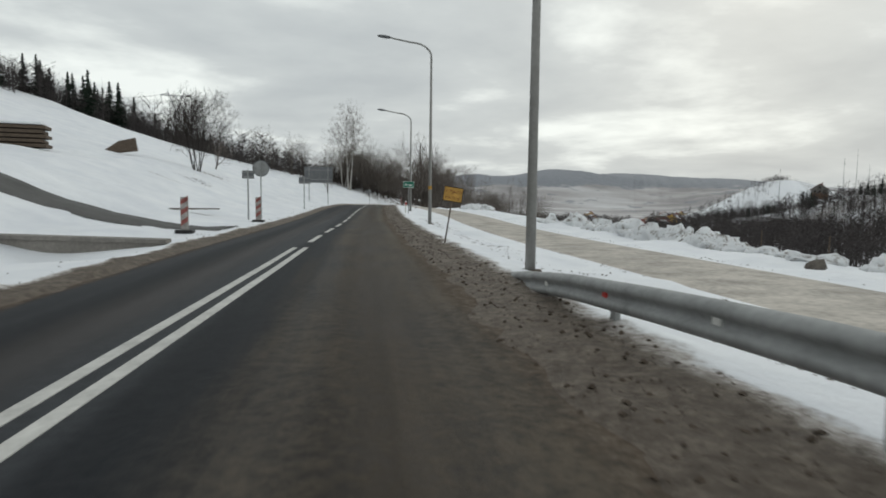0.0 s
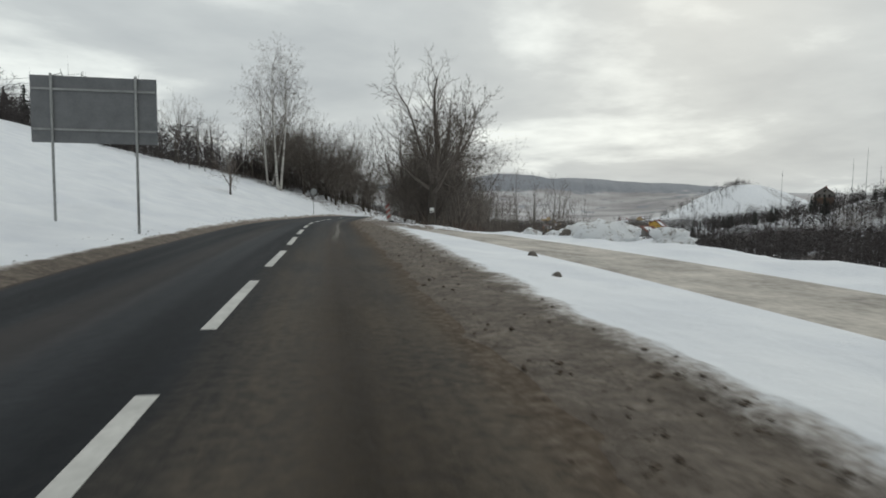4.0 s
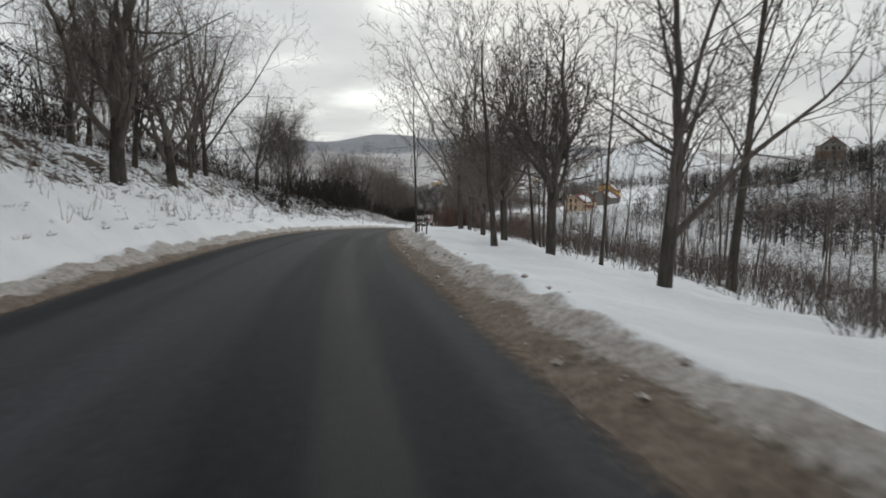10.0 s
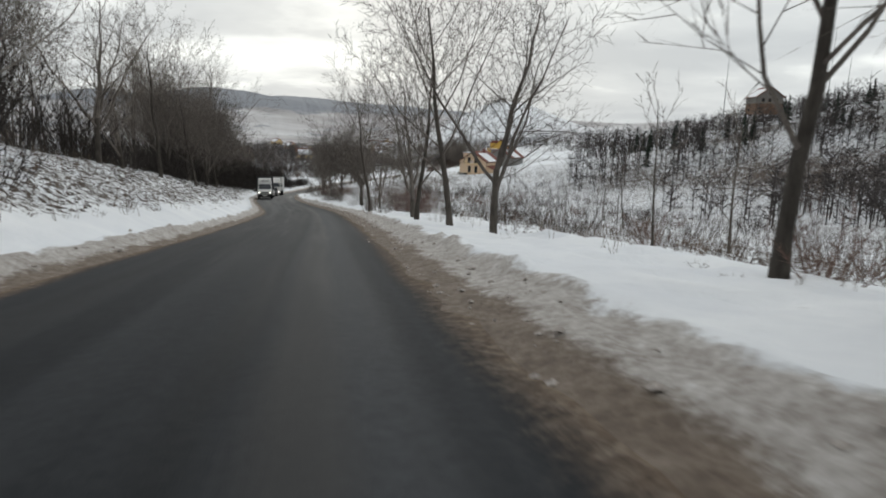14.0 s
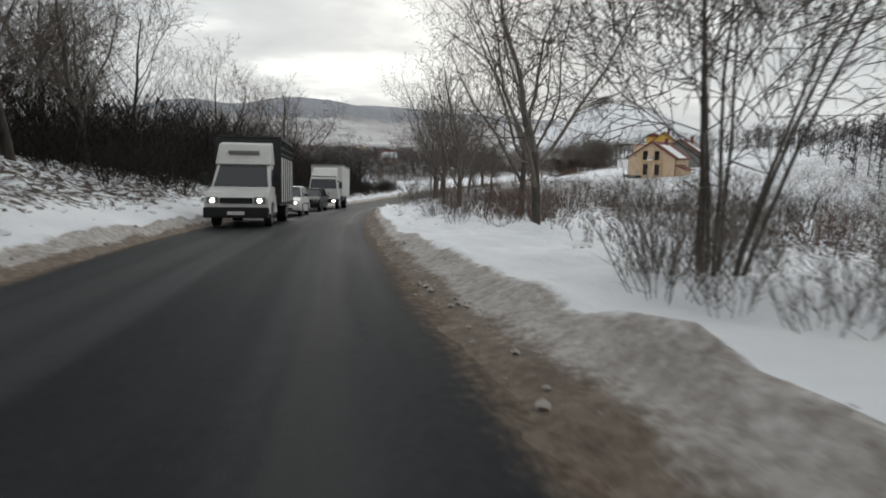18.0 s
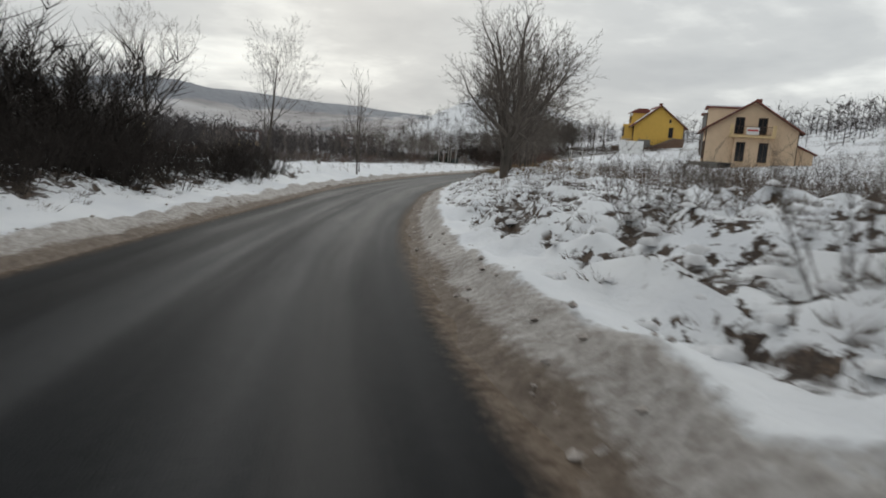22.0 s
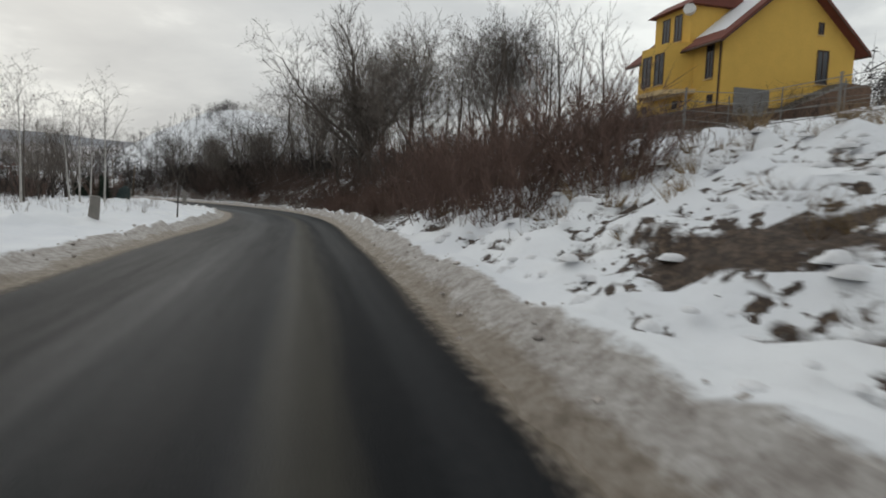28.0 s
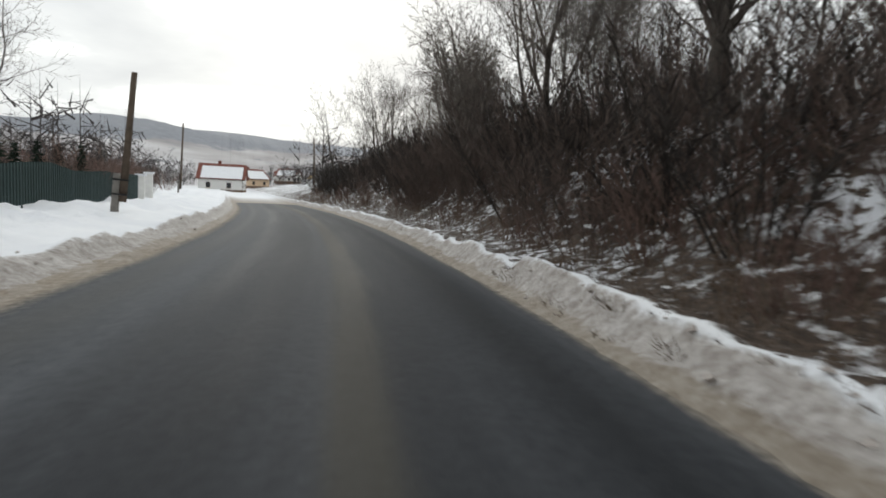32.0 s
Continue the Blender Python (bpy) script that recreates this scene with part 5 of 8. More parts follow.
shrubs("dark", 530, 600, 5.6, 9, 60, 0.6, 1.1)
shrubs("thicket", 530, 570, 7.6, 12, 22, 0.5, 0.8)
shrubs("hazel", 526, 570, 6.0, 10, 30, 0.7, 1.0)
shrubs("dark", 545, 640, 8, 20, 36, 0.8, 1.3)
shrubs("bare", 375, 470, -40, -10, 34, 0.4, 0.9)
shrubs("brier", 420, 520, -70, -16, 50, 0.9, 1.6)
shrubs("dark", 400, 520, -80, -35, 40, 0.7, 1.2)
shrubs("low", 150, 262, -8, -4.6, 60, 0.5, 1.0)
shrubs("low", 262, 366, -7, -4.6, 60, 0.5, 0.9)
shrubs("red", 535, 620, -16, -8.6, 44, 0.8, 1.3)
shrubs("dark", 530, 640, -30, -12, 40, 0.9, 1.5)
shrubs("low", 400, 520, -9, -4.6, 30, 0.4, 0.9)
for kind, store in THICKETS.items():
    tagged(new("undergrowth", store.mesh("undergrowth", SHRUBS[kind][0][0].materials[0])), "tangled " + {"red": "reddish", "hazel": "tall reddish-brown", "dark": "dark", "thicket": "tall dark", "brier": "reddish-brown", "bare": "bare", "low": "low dead"}[kind] + " undergrowth along the road banks", "undergrowth", kind="stuff")


def scatter(name, label, places, maker, material, seed, smooth=False):
    """Grass, clods and such: one joined mesh of many small bits."""
    rng, st = random.Random(seed), Store()
    for s0, s1, d0, d1, count in places:
        ss = [rng.uniform(s0, s1) for _ in range(count)]
        dd = [rng.uniform(d0, d1) for _ in range(count)]
        xs, ys = plan(ss, dd)
        zs = land(ss, dd)
        for x, y, z in zip(xs, ys, zs):
            maker(st, Vector((x, y, z)), rng)
    ob = new(name, st.mesh(name, material, smooth))
    return tagged(ob, label, name.replace("_", " "), kind="stuff")


def tuft(st, p, rng):
    h = rng.uniform(0.25, 0.6)
    a0 = rng.uniform(0, 6.28)
    for k in range(11):
        a = rng.uniform(0, 6.28)
        q = p + Vector((math.cos(a), math.sin(a), 0)) * rng.uniform(0, 0.16) - Vector((0, 0, 0.03))
        w = Vector((math.cos(a) * 0.35 + math.cos(a0) * 0.5, math.sin(a) * 0.35 + math.sin(a0) * 0.5, 1)).normalized()
        st.blade(q, q + w * h * rng.uniform(0.6, 1), 0.010, rng)
        st.blade(q, q + (w + Vector((rng.uniform(-0.5, 0.5), rng.uniform(-0.5, 0.5), -0.2))).normalized() * h * 0.8, 0.009, rng)


def tussock(st, p, rng):
    h, wide = rng.uniform(0.05, 0.15), rng.uniform(0.10, 0.30)
    for k in range(34):
        a, o = rng.uniform(0, 6.28), rng.random() ** 0.5
        q = p + Vector((math.cos(a) * o * wide, math.sin(a) * o * wide, -0.04))
        w = Vector((math.cos(a) * (0.4 + o) + rng.uniform(-0.5, 0.5), math.sin(a) * (0.4 + o) + rng.uniform(-0.5, 0.5), rng.uniform(0.7, 1.5))).normalized()
        st.blade(q, q + w * h * rng.uniform(0.7, 1.4), 0.0055, rng)


def weed(st, p, rng):
    for k in range(3):
        q = p + Vector((rng.uniform(-0.12, 0.12), rng.uniform(-0.12, 0.12), -0.03))
        w = Vector((rng.uniform(-0.4, 0.4), rng.uniform(-0.4, 0.4), 1)).normalized()
        h = rng.uniform(0.2, 0.9)
        st.spike(q, q + w * h, 0.007)
        st.spike(q + w * h * 0.6, q + w * h * 0.6 + Vector((rng.uniform(-1, 1), rng.uniform(-1, 1), 0.8)) * h * 0.3, 0.006)


def lump(st, p, rng):
    """A rounded lump: a dome of three rings, uneven all round, its foot in the ground."""
    r, turn, sides = 0.04 + 0.10 * rng.random() ** 2, rng.uniform(0, 6.28), 7
    wide, tall = rng.uniform(0.8, 1.7), rng.uniform(0.35, 0.65)
    ux, uy = math.cos(turn), math.sin(turn)
    vs = []
    for k, (o, z) in enumerate(((1.0, -0.35), (0.92, 0.25), (0.55, 0.8))):
        for i in range(sides):
            a = 6.28 * i / sides
            x, y = math.cos(a) * o * wide * rng.uniform(0.85, 1.15), math.sin(a) * o * rng.uniform(0.85, 1.15)
            vs.append(p + Vector((x * ux - y * uy, x * uy + y * ux, z * tall)) * r)
    vs.append(p + Vector((0, 0, tall * r)))
    fs = [(k * sides + i, k * sides + (i + 1) % sides, (k + 1) * sides + (i + 1) % sides, (k + 1) * sides + i) for k in range(2) for i in range(sides)]
    st.add(vs, fs + [(2 * sides + i, 2 * sides + (i + 1) % sides, 3 * sides) for i in range(sides)])


def clod(st, p, rng, lo=0.008, hi=0.030):
    r = lo + (hi - lo) * rng.random() ** 3
    vs = []
    for x, y, z in ((1, 0, 0), (-1, 0, 0), (0, 1, 0), (0, -1, 0), (0, 0, 0.8), (0, 0, -0.5), (0.7, 0.7, 0.3), (-0.7, 0.7, 0.25), (-0.7, -0.7, 0.35), (0.7, -0.7, 0.3)):
        vs.append(p + Vector((x, y, z)) * r * rng.uniform(0.7, 1.3))
    st.add(vs, ((4, 0, 6), (4, 6, 2), (4, 2, 7), (4, 7, 1), (4, 1, 8), (4, 8, 3), (4, 3, 9), (4, 9, 0), (5, 6, 0), (5, 2, 6), (5, 7, 2), (5, 1, 7), (5, 8, 1), (5, 3, 8), (5, 9, 3), (5, 0, 9)))


M_CLOD = plain("muddy_clods", (0.085, 0.066, 0.050), 0.9, 0.2, 0, 0.5, 3.0)
M_LUMP = plain("snow_clumps", (0.70, 0.70, 0.71), 0.8, 0.2, 0, 0.2, 2.5, 0.03)
M_SLUSH = plain("dirty_ice_lumps", (0.38, 0.34, 0.31), 0.7, 0.3, 0, 0.45, 4.0)
scatter("dry_grass", "tufts of straw-coloured dead grass on the snowy bank", [(424, 454, 3.7, 8.0, 1500), (454, 470, 4.6, 9, 60), (455, 468, 8, 12, 160), (396, 425, 7, 12, 160), (401, 412, 4.7, 6.2, 130), (472, 480, 4.8, 9, 120)], tuft, M_STRAW, 5)
scatter("grass_tussocks", "brown grass tussocks half buried in snow on the road banks", [(424, 454, 3.4, 10, 1300), (454, 474, 4.2, 9, 160), (363, 378, 3.7, 8, 260), (376, 425, 3.8, 9, 900), (376, 425, 9, 16, 300), (352, 376, 4.2, 12, 420), (262, 350, -7.5, -4.4, 330), (340, 390, -8, -4.2, 900), (142, 215, -9, -4.2, 700), (216, 262, -7.5, -4.5, 150), (466, 590, 4.2, 9, 520), (476, 535, 3.7, 6.5, 900), (225, 352, 6, 24, 380)], tussock, M_WEED, 15)
scatter("dead_weeds", "brown dead weed stalks standing out of the snow", [(230, 400, 7, 45, 3400), (380, 425, 5, 40, 900), (140, 260, -9, -4.4, 900), (466, 600, 4.1, 10, 2400), (375, 520, -30, -5, 700), (84, 130, 5, 9, 120)], weed, M_WEED, 6)
scatter("mud_clods", "brown mud clods and frozen lumps along the road edge", [(-5, 95, 2.5, 4.1, 3000), (-5, 45, 5.2, 6.0, 500), (-5, 60, 8.1, 8.6, 420), (-5, 60, 12.7, 13.3, 420), (-5, 60, 0.2, 2.3, 420), (2, 40, 0.72, 1.02, 900), (2, 34, 2.0, 2.3, 500), (84, 120, 4.0, 8.0, 60), (-5, 95, -4.4, -3.0, 350), (376, 425, 5, 12, 130), (424, 475, 4, 9, 160)], clod, M_CLOD, 7)
scatter("frozen_mud_lumps", "dark lumps of frozen mud thrown up beside the road", [(-5, 60, 2.6, 4.1, 2600), (-5, 45, 5.0, 6.2, 320)], lambda st, p, rng: clod(st, p, rng, 0.009, 0.036), M_CLOD, 27)
scatter("snow_clumps", "rounded clumps of snow lying on the rough grass banks", [(316, 352, 3.4, 7, 260), (352, 376, 3.7, 9, 620), (376, 425, 3.7, 9, 800), (424, 470, 3.5, 9, 800), (262, 395, -7.5, -4.2, 760), (150, 230, -9, -4.4, 420), (316, 330, 4.4, 9, 140), (478, 580, 4.6, 11, 800), (84, 96, 4.4, 8, 60)], lump, M_LUMP, 18, True)
scatter("slush_lumps", "lumps of dirty grey slush along the road edge", [(95, 300, 2.75, 4.0, 1700), (255, 290, 3.2, 4.6, 400), (300, 350, 2.4, 3.0, 300), (350, 500, 2.5, 3.4, 900), (500, 560, 3.5, 4.0, 160), (95, 560, -3.6, -2.6, 1200)], lambda st, p, rng: clod(st, p, rng, 0.012, 0.06), M_SLUSH, 8)


def ground_at(x, y):
    """Height of the ground at a place far beyond the road's end."""
    ex, ey, _, h = (float(c) for c in spine(S_GRID[-1]))
    s, d = S_GRID[-1] + (x - ex) * math.sin(h) + (y - ey) * math.cos(h), (x - ex) * math.cos(h) - (y - ey) * math.sin(h)
    for _ in range(12):
        px, py = plan(s, d)
        s, d = s + (x - px) * math.sin(h) + (y - py) * math.cos(h), d + (x - px) * math.cos(h) - (y - py) * math.sin(h)
    return float(land(s, d))


def woods(st, s0, s1, d0, d1, count, lo, hi, rng, tall, limbs=13, slim=1.15):
    ss = [rng.uniform(s0, s1) for _ in range(count)]
    dd = [rng.uniform(d0, d1) for _ in range(count)]
    xs, ys = plan(ss, dd)
    for x, y, z in zip(xs, ys, land(ss, dd)):
        far_tree_mesh(st, Vector((x, y, z - 0.3)), rng.uniform(lo, hi), rng, tall, limbs, slim)


rw = random.Random(9)
far_store = Store()
for zone in ((90, 330, 62, 125, 900, 7, 12), (140, 420, 120, 330, 1300, 7, 13), (-20, 260, 110, 230, 500, 6, 11), (370, 560, 60, 200, 1000, 6, 11), (560, 800, -120, -14, 900, 6, 11), (430, 560, -70, -24, 320, 4, 8), (600, 900, 10, 140, 500, 7, 12),
             (120, 330, -90, -28, 420, 6, 10), (300, 470, -160, -50, 700, 6, 10), (560, 900, -300, -120, 420, 6, 10), (440, 560, -150, -65, 600, 6, 11)):
    woods(far_store, *zone[:4], zone[4], zone[5], zone[6], rw, 0.4)
woods(far_store, 25, 235, -76, -57, 1500, 4.5, 7.5, rw, 0.1, 18, 1.0)
woods(far_store, 128, 200, -57, -16, 380, 4, 7, rw, 0.1, 18, 1.0)
woods(far_store, 25, 235, -125, -76, 1000, 7, 11, rw, 0.1, 16, 1.0)
for k in range(330):
    u, w = rw.uniform(-1, 1), rw.gauss(0, 1)
    top = k < 190
    x = KNOLL[0] + (u * 48 * math.sin(0.95) + w * 7 * math.cos(0.95) if top else rw.uniform(-110, 110))
    y = KNOLL[1] + (u * 48 * math.cos(0.95) - w * 7 * math.sin(0.95) if top else rw.uniform(-110, 110))
    far_tree_mesh(far_store, Vector((x, y, ground_at(x, y) - 0.3)), rw.uniform(5, 8) if top else rw.uniform(2, 4), rw, 0.3)
M_FARWOOD = bark("far_bare_woods", (0.040, 0.036, 0.036), (0.085, 0.075, 0.072), 0.2)
tagged(new("far_woods", far_store.mesh("far_woods", M_FARWOOD)), "bare grey-brown woods covering the far hillsides", "woods", kind="stuff")
fir_models = [conifer_mesh(k, 9.0, M_FIR) for k in (1, 2)]
for s0, s1, d0, d1, count in ((118, 138, -70, -57, 14), (160, 190, -72, -57, 22), (85, 190, -92, -59, 90), (30, 75, -95, -62, 30), (250, 330, 140, 230, 20), (400, 470, 70, 180, 40)):
    for k in range(count):
        p = at(rw.uniform(s0, s1), rw.uniform(d0, d1), -0.3)
        ob = new("conifer", rw.choice(fir_models))
        z = rw.uniform(0.6, 1.1)
        ob.matrix_world = pose(p.x, p.y, p.z, 0, 0, rw.uniform(0, 360)) @ Matrix.Diagonal((z, z, z, 1))
        tagged(ob, "dark green conifer on the far hillside", "tree", "conifers on the hills")


def brush(st, p, rng):
    h = rng.uniform(0.5, 1.0) ** 2 * 2.8
    for k in range(5):
        q = p + Vector((rng.uniform(-0.5, 0.5), rng.uniform(-0.5, 0.5), -0.1))
        tip = q + Vector((rng.uniform(-0.4, 0.4), rng.uniform(-0.4, 0.4), 1)) * h * rng.uniform(0.5, 1)
        st.blade(q, tip, 0.013, rng)
        for j in range(3):
            m = q.lerp(tip, rng.uniform(0.3, 0.9))
            st.blade(m, m + Vector((rng.uniform(-1, 1), rng.uniform(-1, 1), rng.uniform(0.2, 1))) * h * 0.22, 0.008, rng)


M_BRUSH = bark("grey_brown_brushwood", (0.06, 0.047, 0.040), (0.16, 0.125, 0.108), 1.5)
scatter("brushwood", "dense thin brushwood filling the slope below the road", [(140, 232, 10, 45, 2900), (96, 140, 12, 45, 1300), (140, 235, -30, -10, 1400), (480, 600, 9, 30, 2000), (420, 560, -60, -16, 2600), (225, 420, 14, 60, 2600)], brush, M_BRUSH, 12)


# ---- roads, markings ----
road = bpy.data.objects["road"]


def line_at(s):
    """Where the painted middle line runs, to the right of the road's axis."""
    return float(np.interp(s, [-50, 0, 12, 33, 71, 80, 90, 105, 122, 140], [-0.6, -0.5, -0.15, 0.24, 0.46, 0.36, 0.22, 0.42, 0.6, 0.6]))


def strip_along(name, s0, s1, d0, d1, lift, material, parent, n=0):
    n = n or max(2, int((s1 - s0) / 1.2))
    ss = np.linspace(s0, s1, n + 1)
    vs, fs = [], []
    for s in ss:
        for d in (d0 + line_at(s), d1 + line_at(s)):
            x, y = plan(s, d)
            vs.append((float(x), float(y), float(crown(s, d)) + lift))
    vs += [(x, y, z - 0.012) for x, y, z in vs]
    m = len(ss) * 2
    for i in range(len(ss) - 1):
        a, b, c, e = 2 * i, 2 * i + 1, 2 * i + 3, 2 * i + 2
        fs += [(a, b, c, e), (a, e, e + m, a + m), (b, b + m, c + m, c)]
    fs += [(0, m, m + 1, 1), (m - 2, m - 1, 2 * m - 1, 2 * m - 2)]
    me = bpy.data.meshes.new(name)
    me.from_pydata(vs, [], fs)
    me.materials.append(material)
    return link(name, me, parent)


for d in (-0.20, 0.08):
    strip_along("solid_line", -48, 16.2, d, d + 0.13, 0.006, M_PAINT, road)
dashes = [(18.32 + 5.39 * k, 21.75 + 5.39 * k) for k in range(16)] + [(104.6, 107.8), (114.9, 118.3), (125.4, 128.9), (135.0, 137.8)]
for a, b in dashes:
    mid = float(np.interp(a, [0, 15, 30, 76, 100, 115, 125, 140], [0.0, 0.02, 0.04, 0.02, 0.0, 0.02, 0.05, 0.05]))
    strip_along("dash_line", a, b, mid - 0.07, mid + 0.07, 0.006, M_PAINT, road)

M_LANE = plain("muddy_gravel_lane", (0.42, 0.385, 0.34), 0.85, 0.25, 0, 0.5, 0.9, 0.03)
M_OLD_ASPHALT = plain("grey_side_road", (0.075, 0.073, 0.070), 0.7, 0.25, 0, 0.3, 0.9, 0.01)
M_CONCRETE = plain("weathered_concrete", (0.22, 0.205, 0.185), 0.85, 0.25, 0, 0.3, 2.0, 0.01)


def lane(name, mid, width, material, label, up=0.05):
    """A side road laid on the ground along a line of (s, d) places."""
    pts = []
    for (s0, d0), (s1, d1) in zip(mid[:-1], mid[1:]):
        n = max(2, int(math.hypot(s1 - s0, d1 - d0) / 1.0))
        pts += [(s0 + (s1 - s0) * k / n, d0 + (d1 - d0) * k / n) for k in range(n)]
    pts = np.array(pts + [mid[-1]])
    for k in range(2):
        pts[:, k] = blurred(pts[:, k], 4)
    way = np.gradient(pts, axis=0)
    way /= np.linalg.norm(way, axis=1)[:, None] + 1e-9
    cols = np.linspace(-width / 2, width / 2, 9)
    S = pts[:, :1] - way[:, 1:] * cols[None]
    D = pts[:, 1:] + way[:, :1] * cols[None]
    X, Y = plan(S, D)
    Z = np.maximum(land(S, D), land(pts[:, :1], pts[:, 1:]) - 0.1) + up - 0.06 * (np.abs(cols)[None] / (width / 2)) ** 6
    n, m = S.shape
    i = np.arange(n * m).reshape(n, m)
    quads = np.stack([i[:-1, :-1], i[1:, :-1], i[1:, 1:], i[:-1, 1:]], -1).reshape(-1, 4)
    me = bpy.data.meshes.new(name)
    me.from_pydata(np.stack([X, Y, Z], -1).reshape(-1, 3), [], quads.tolist())
    me.polygons.foreach_set("use_smooth", [True] * len(me.polygons))
    me.materials.append(material)
    bm = bmesh.new()
    bm.from_mesh(me)
    bmesh.ops.recalc_face_normals(bm, faces=bm.faces)
    bm.to_mesh(me)
    bm.free()
    return tagged(new(name, me), label, "road", kind="structure")


lane("service_road", [(-55, 10.6), (20, 10.6), (55, 10.2), (72, 9.0), (83, 6.9)], 4.2, M_LANE, "brown muddy gravel service road beside the main road")
lane("side_road", [(25.5, -2.6), (25.5, -9), (26.5, -16), (30, -30), (40, -60)], 3.6, M_OLD_ASPHALT, "narrow grey side road leading off uphill")

# ---- signs, lamps and roadside furniture ----
M_STEEL = plain("galvanised_steel", (0.30, 0.305, 0.30), 0.75, 0.4, 0.25, 0.3, 2.5)
M_SIGNBACK = plain("sign_back_grey", (0.16, 0.165, 0.17), 0.6, 0.4, 0.3, 0.2, 3.0)
M_WHITE = plain("white_paint", (0.72, 0.71, 0.68), 0.6, 0.3, 0, 0.14, 4.0)
M_REDP = plain("red_reflective", (0.50, 0.035, 0.03), 0.5, 0.4, 0, 0.2, 4.0)
M_YEL = plain("yellow_sign_face", (0.50, 0.29, 0.07), 0.75, 0.3, 0, 0.35, 6.0)
M_GREEN = plain("green_sign_face", (0.02, 0.17, 0.11), 0.5, 0.4, 0, 0.12, 4.0)
M_BLACK = plain("black_paint", (0.02, 0.02, 0.02), 0.6, 0.3)
M_POLE = plain("grey_lamp_pole", (0.27, 0.265, 0.25), 0.6, 0.35, 0.2, 0.2, 2.0)
M_WOOD = plain("weathered_wood", (0.11, 0.085, 0.065), 0.9, 0.15, 0, 0.35, 5.0, 0.01)


def lettering(text, size, material, parent, m, name="lettering"):
    cu = bpy.data.curves.new(name, "FONT")
    cu.body, cu.size, cu.extrude, cu.align_x, cu.align_y = text, size, 0.002, "CENTER", "CENTER"
    tmp = bpy.data.objects.new(name, cu)
    me = bpy.data.meshes.new_from_object(tmp)
    bpy.data.objects.remove(tmp)
    me.materials.clear()
    me.materials.append(material)
    ob = link(name, me, parent)
    ob.matrix_local = m
    return ob


FACE = pose(0, 0, 0, 90, 0, 0)  # lettering in x, y stood up to face -y, towards traffic


def lamp(s, d, height, reach, banded=False):
    root = empty("street_lamp", standing(s, d, -0.05), "tall grey street lamp with a curved arm over the road", "street lamp", "street lamps")
    part("pole", rodded((0, 0, -0.2), (0, 0, height - 1.0), 0.105, 0.06, 12), M_POLE, root, smooth=True)
    bm = bmesh.new()
    last = Vector((0, 0, height - 1.0))
    for k in range(1, 9):
        a = k / 8 * math.pi / 2
        p = Vector((-reach * 0.5 * (1 - math.cos(a)), 0, height - 1.0 + 0.75 * math.sin(a)))
        rod(bm, last, p, 0.055, 0.05, 8)
        last = p
    rod(bm, last, last + Vector((-reach * 0.5, 0, 0.22)), 0.05, 0.04, 8)
    part("arm", bm, M_POLE, root)
    head = bmesh.new()
    bmesh.ops.create_uvsphere(head, u_segments=12, v_segments=8, radius=1, matrix=Matrix.Translation(last + Vector((-reach * 0.5 - 0.28, 0, 0.26))) @ pose(0, 0, 0, 0, 6, 0) @ Matrix.Diagonal((0.42, 0.16, 0.09, 1)))
    part("lamp_head", head, M_SIGNBACK, root, "long oval lamp head", True)
    if banded:
        part("band", rodded((0, 0, 2.05), (0, 0, 2.25), 0.104, 0.103, 12), M_YEL, root, "yellow marking band")
    part("base_plate", rodded((0, 0, -0.03), (0, 0, 0.06), 0.26, 0.22, 14), M_CLOD, root, "dark trodden footing")
    return root


lamp(11.6, 4.75, 10.9, 2.4)
lamp(36.0, 5.2, 10.6, 2.4, True)
lamp(57.5, 5.2, 9.2, 2.4)


def post(root, height, r=0.03, x=0.0, y=0.0, material=None):
    return part("post", rodded((x, y, -0.3), (x, y, height), r, r, 8), material or M_STEEL, root, smooth=True)


def disc(root, z, r, face, back, name="sign_face", front=-1):
    bm = bmesh.new()
    rod(bm, (0, -0.035 * -front - 0.0, z), (0, -0.035 * -front + 0.012 * front, z), r, r, 28)
    p = part("disc", rodded((0, 0.033, z), (0, 0.042, z), r, r, 28), back, root, "plain grey metal back")
    part(name, bm, face, root)
    bmesh.ops
    return p


def round_sign_back(s, d, top, dia, lean=0.0):
    """A round sign for the other direction: only its grey back shows."""
    root = empty("road_sign", standing(s, d) @ pose(0, 0, 0, 0, lean, 0), "round traffic sign on a steel post, seen from its grey back", "road sign")
    post(root, top - 0.05)
    part("disc", rodded((0, 0.035, top - dia / 2), (0, 0.045, top - dia / 2), dia / 2, dia / 2, 30), M_SIGNBACK, root)
    part("rim", rodded((0, 0.030, top - dia / 2), (0, 0.034, top - dia / 2), dia / 2 - 0.05, dia / 2 - 0.05, 30), M_STEEL, root)
    return root


def board_back(s, d, w, h, top, posts, label):
    root = empty("road_sign", standing(s, d), label, "road sign")
    for x in posts:
        post(root, top + 0.05, 0.038, x)
    part("panel", boxed((-w / 2, 0.04, top - h), (w / 2, 0.06, top), 0.004), M_SIGNBACK, root, "plain grey metal back")
    for z in (top - h * 0.2, top - h * 0.8):
        part("rail", boxed((-w / 2 + 0.03, 0.0, z - 0.03), (w / 2 - 0.03, 0.038, z + 0.03)), M_STEEL, root)
    return root


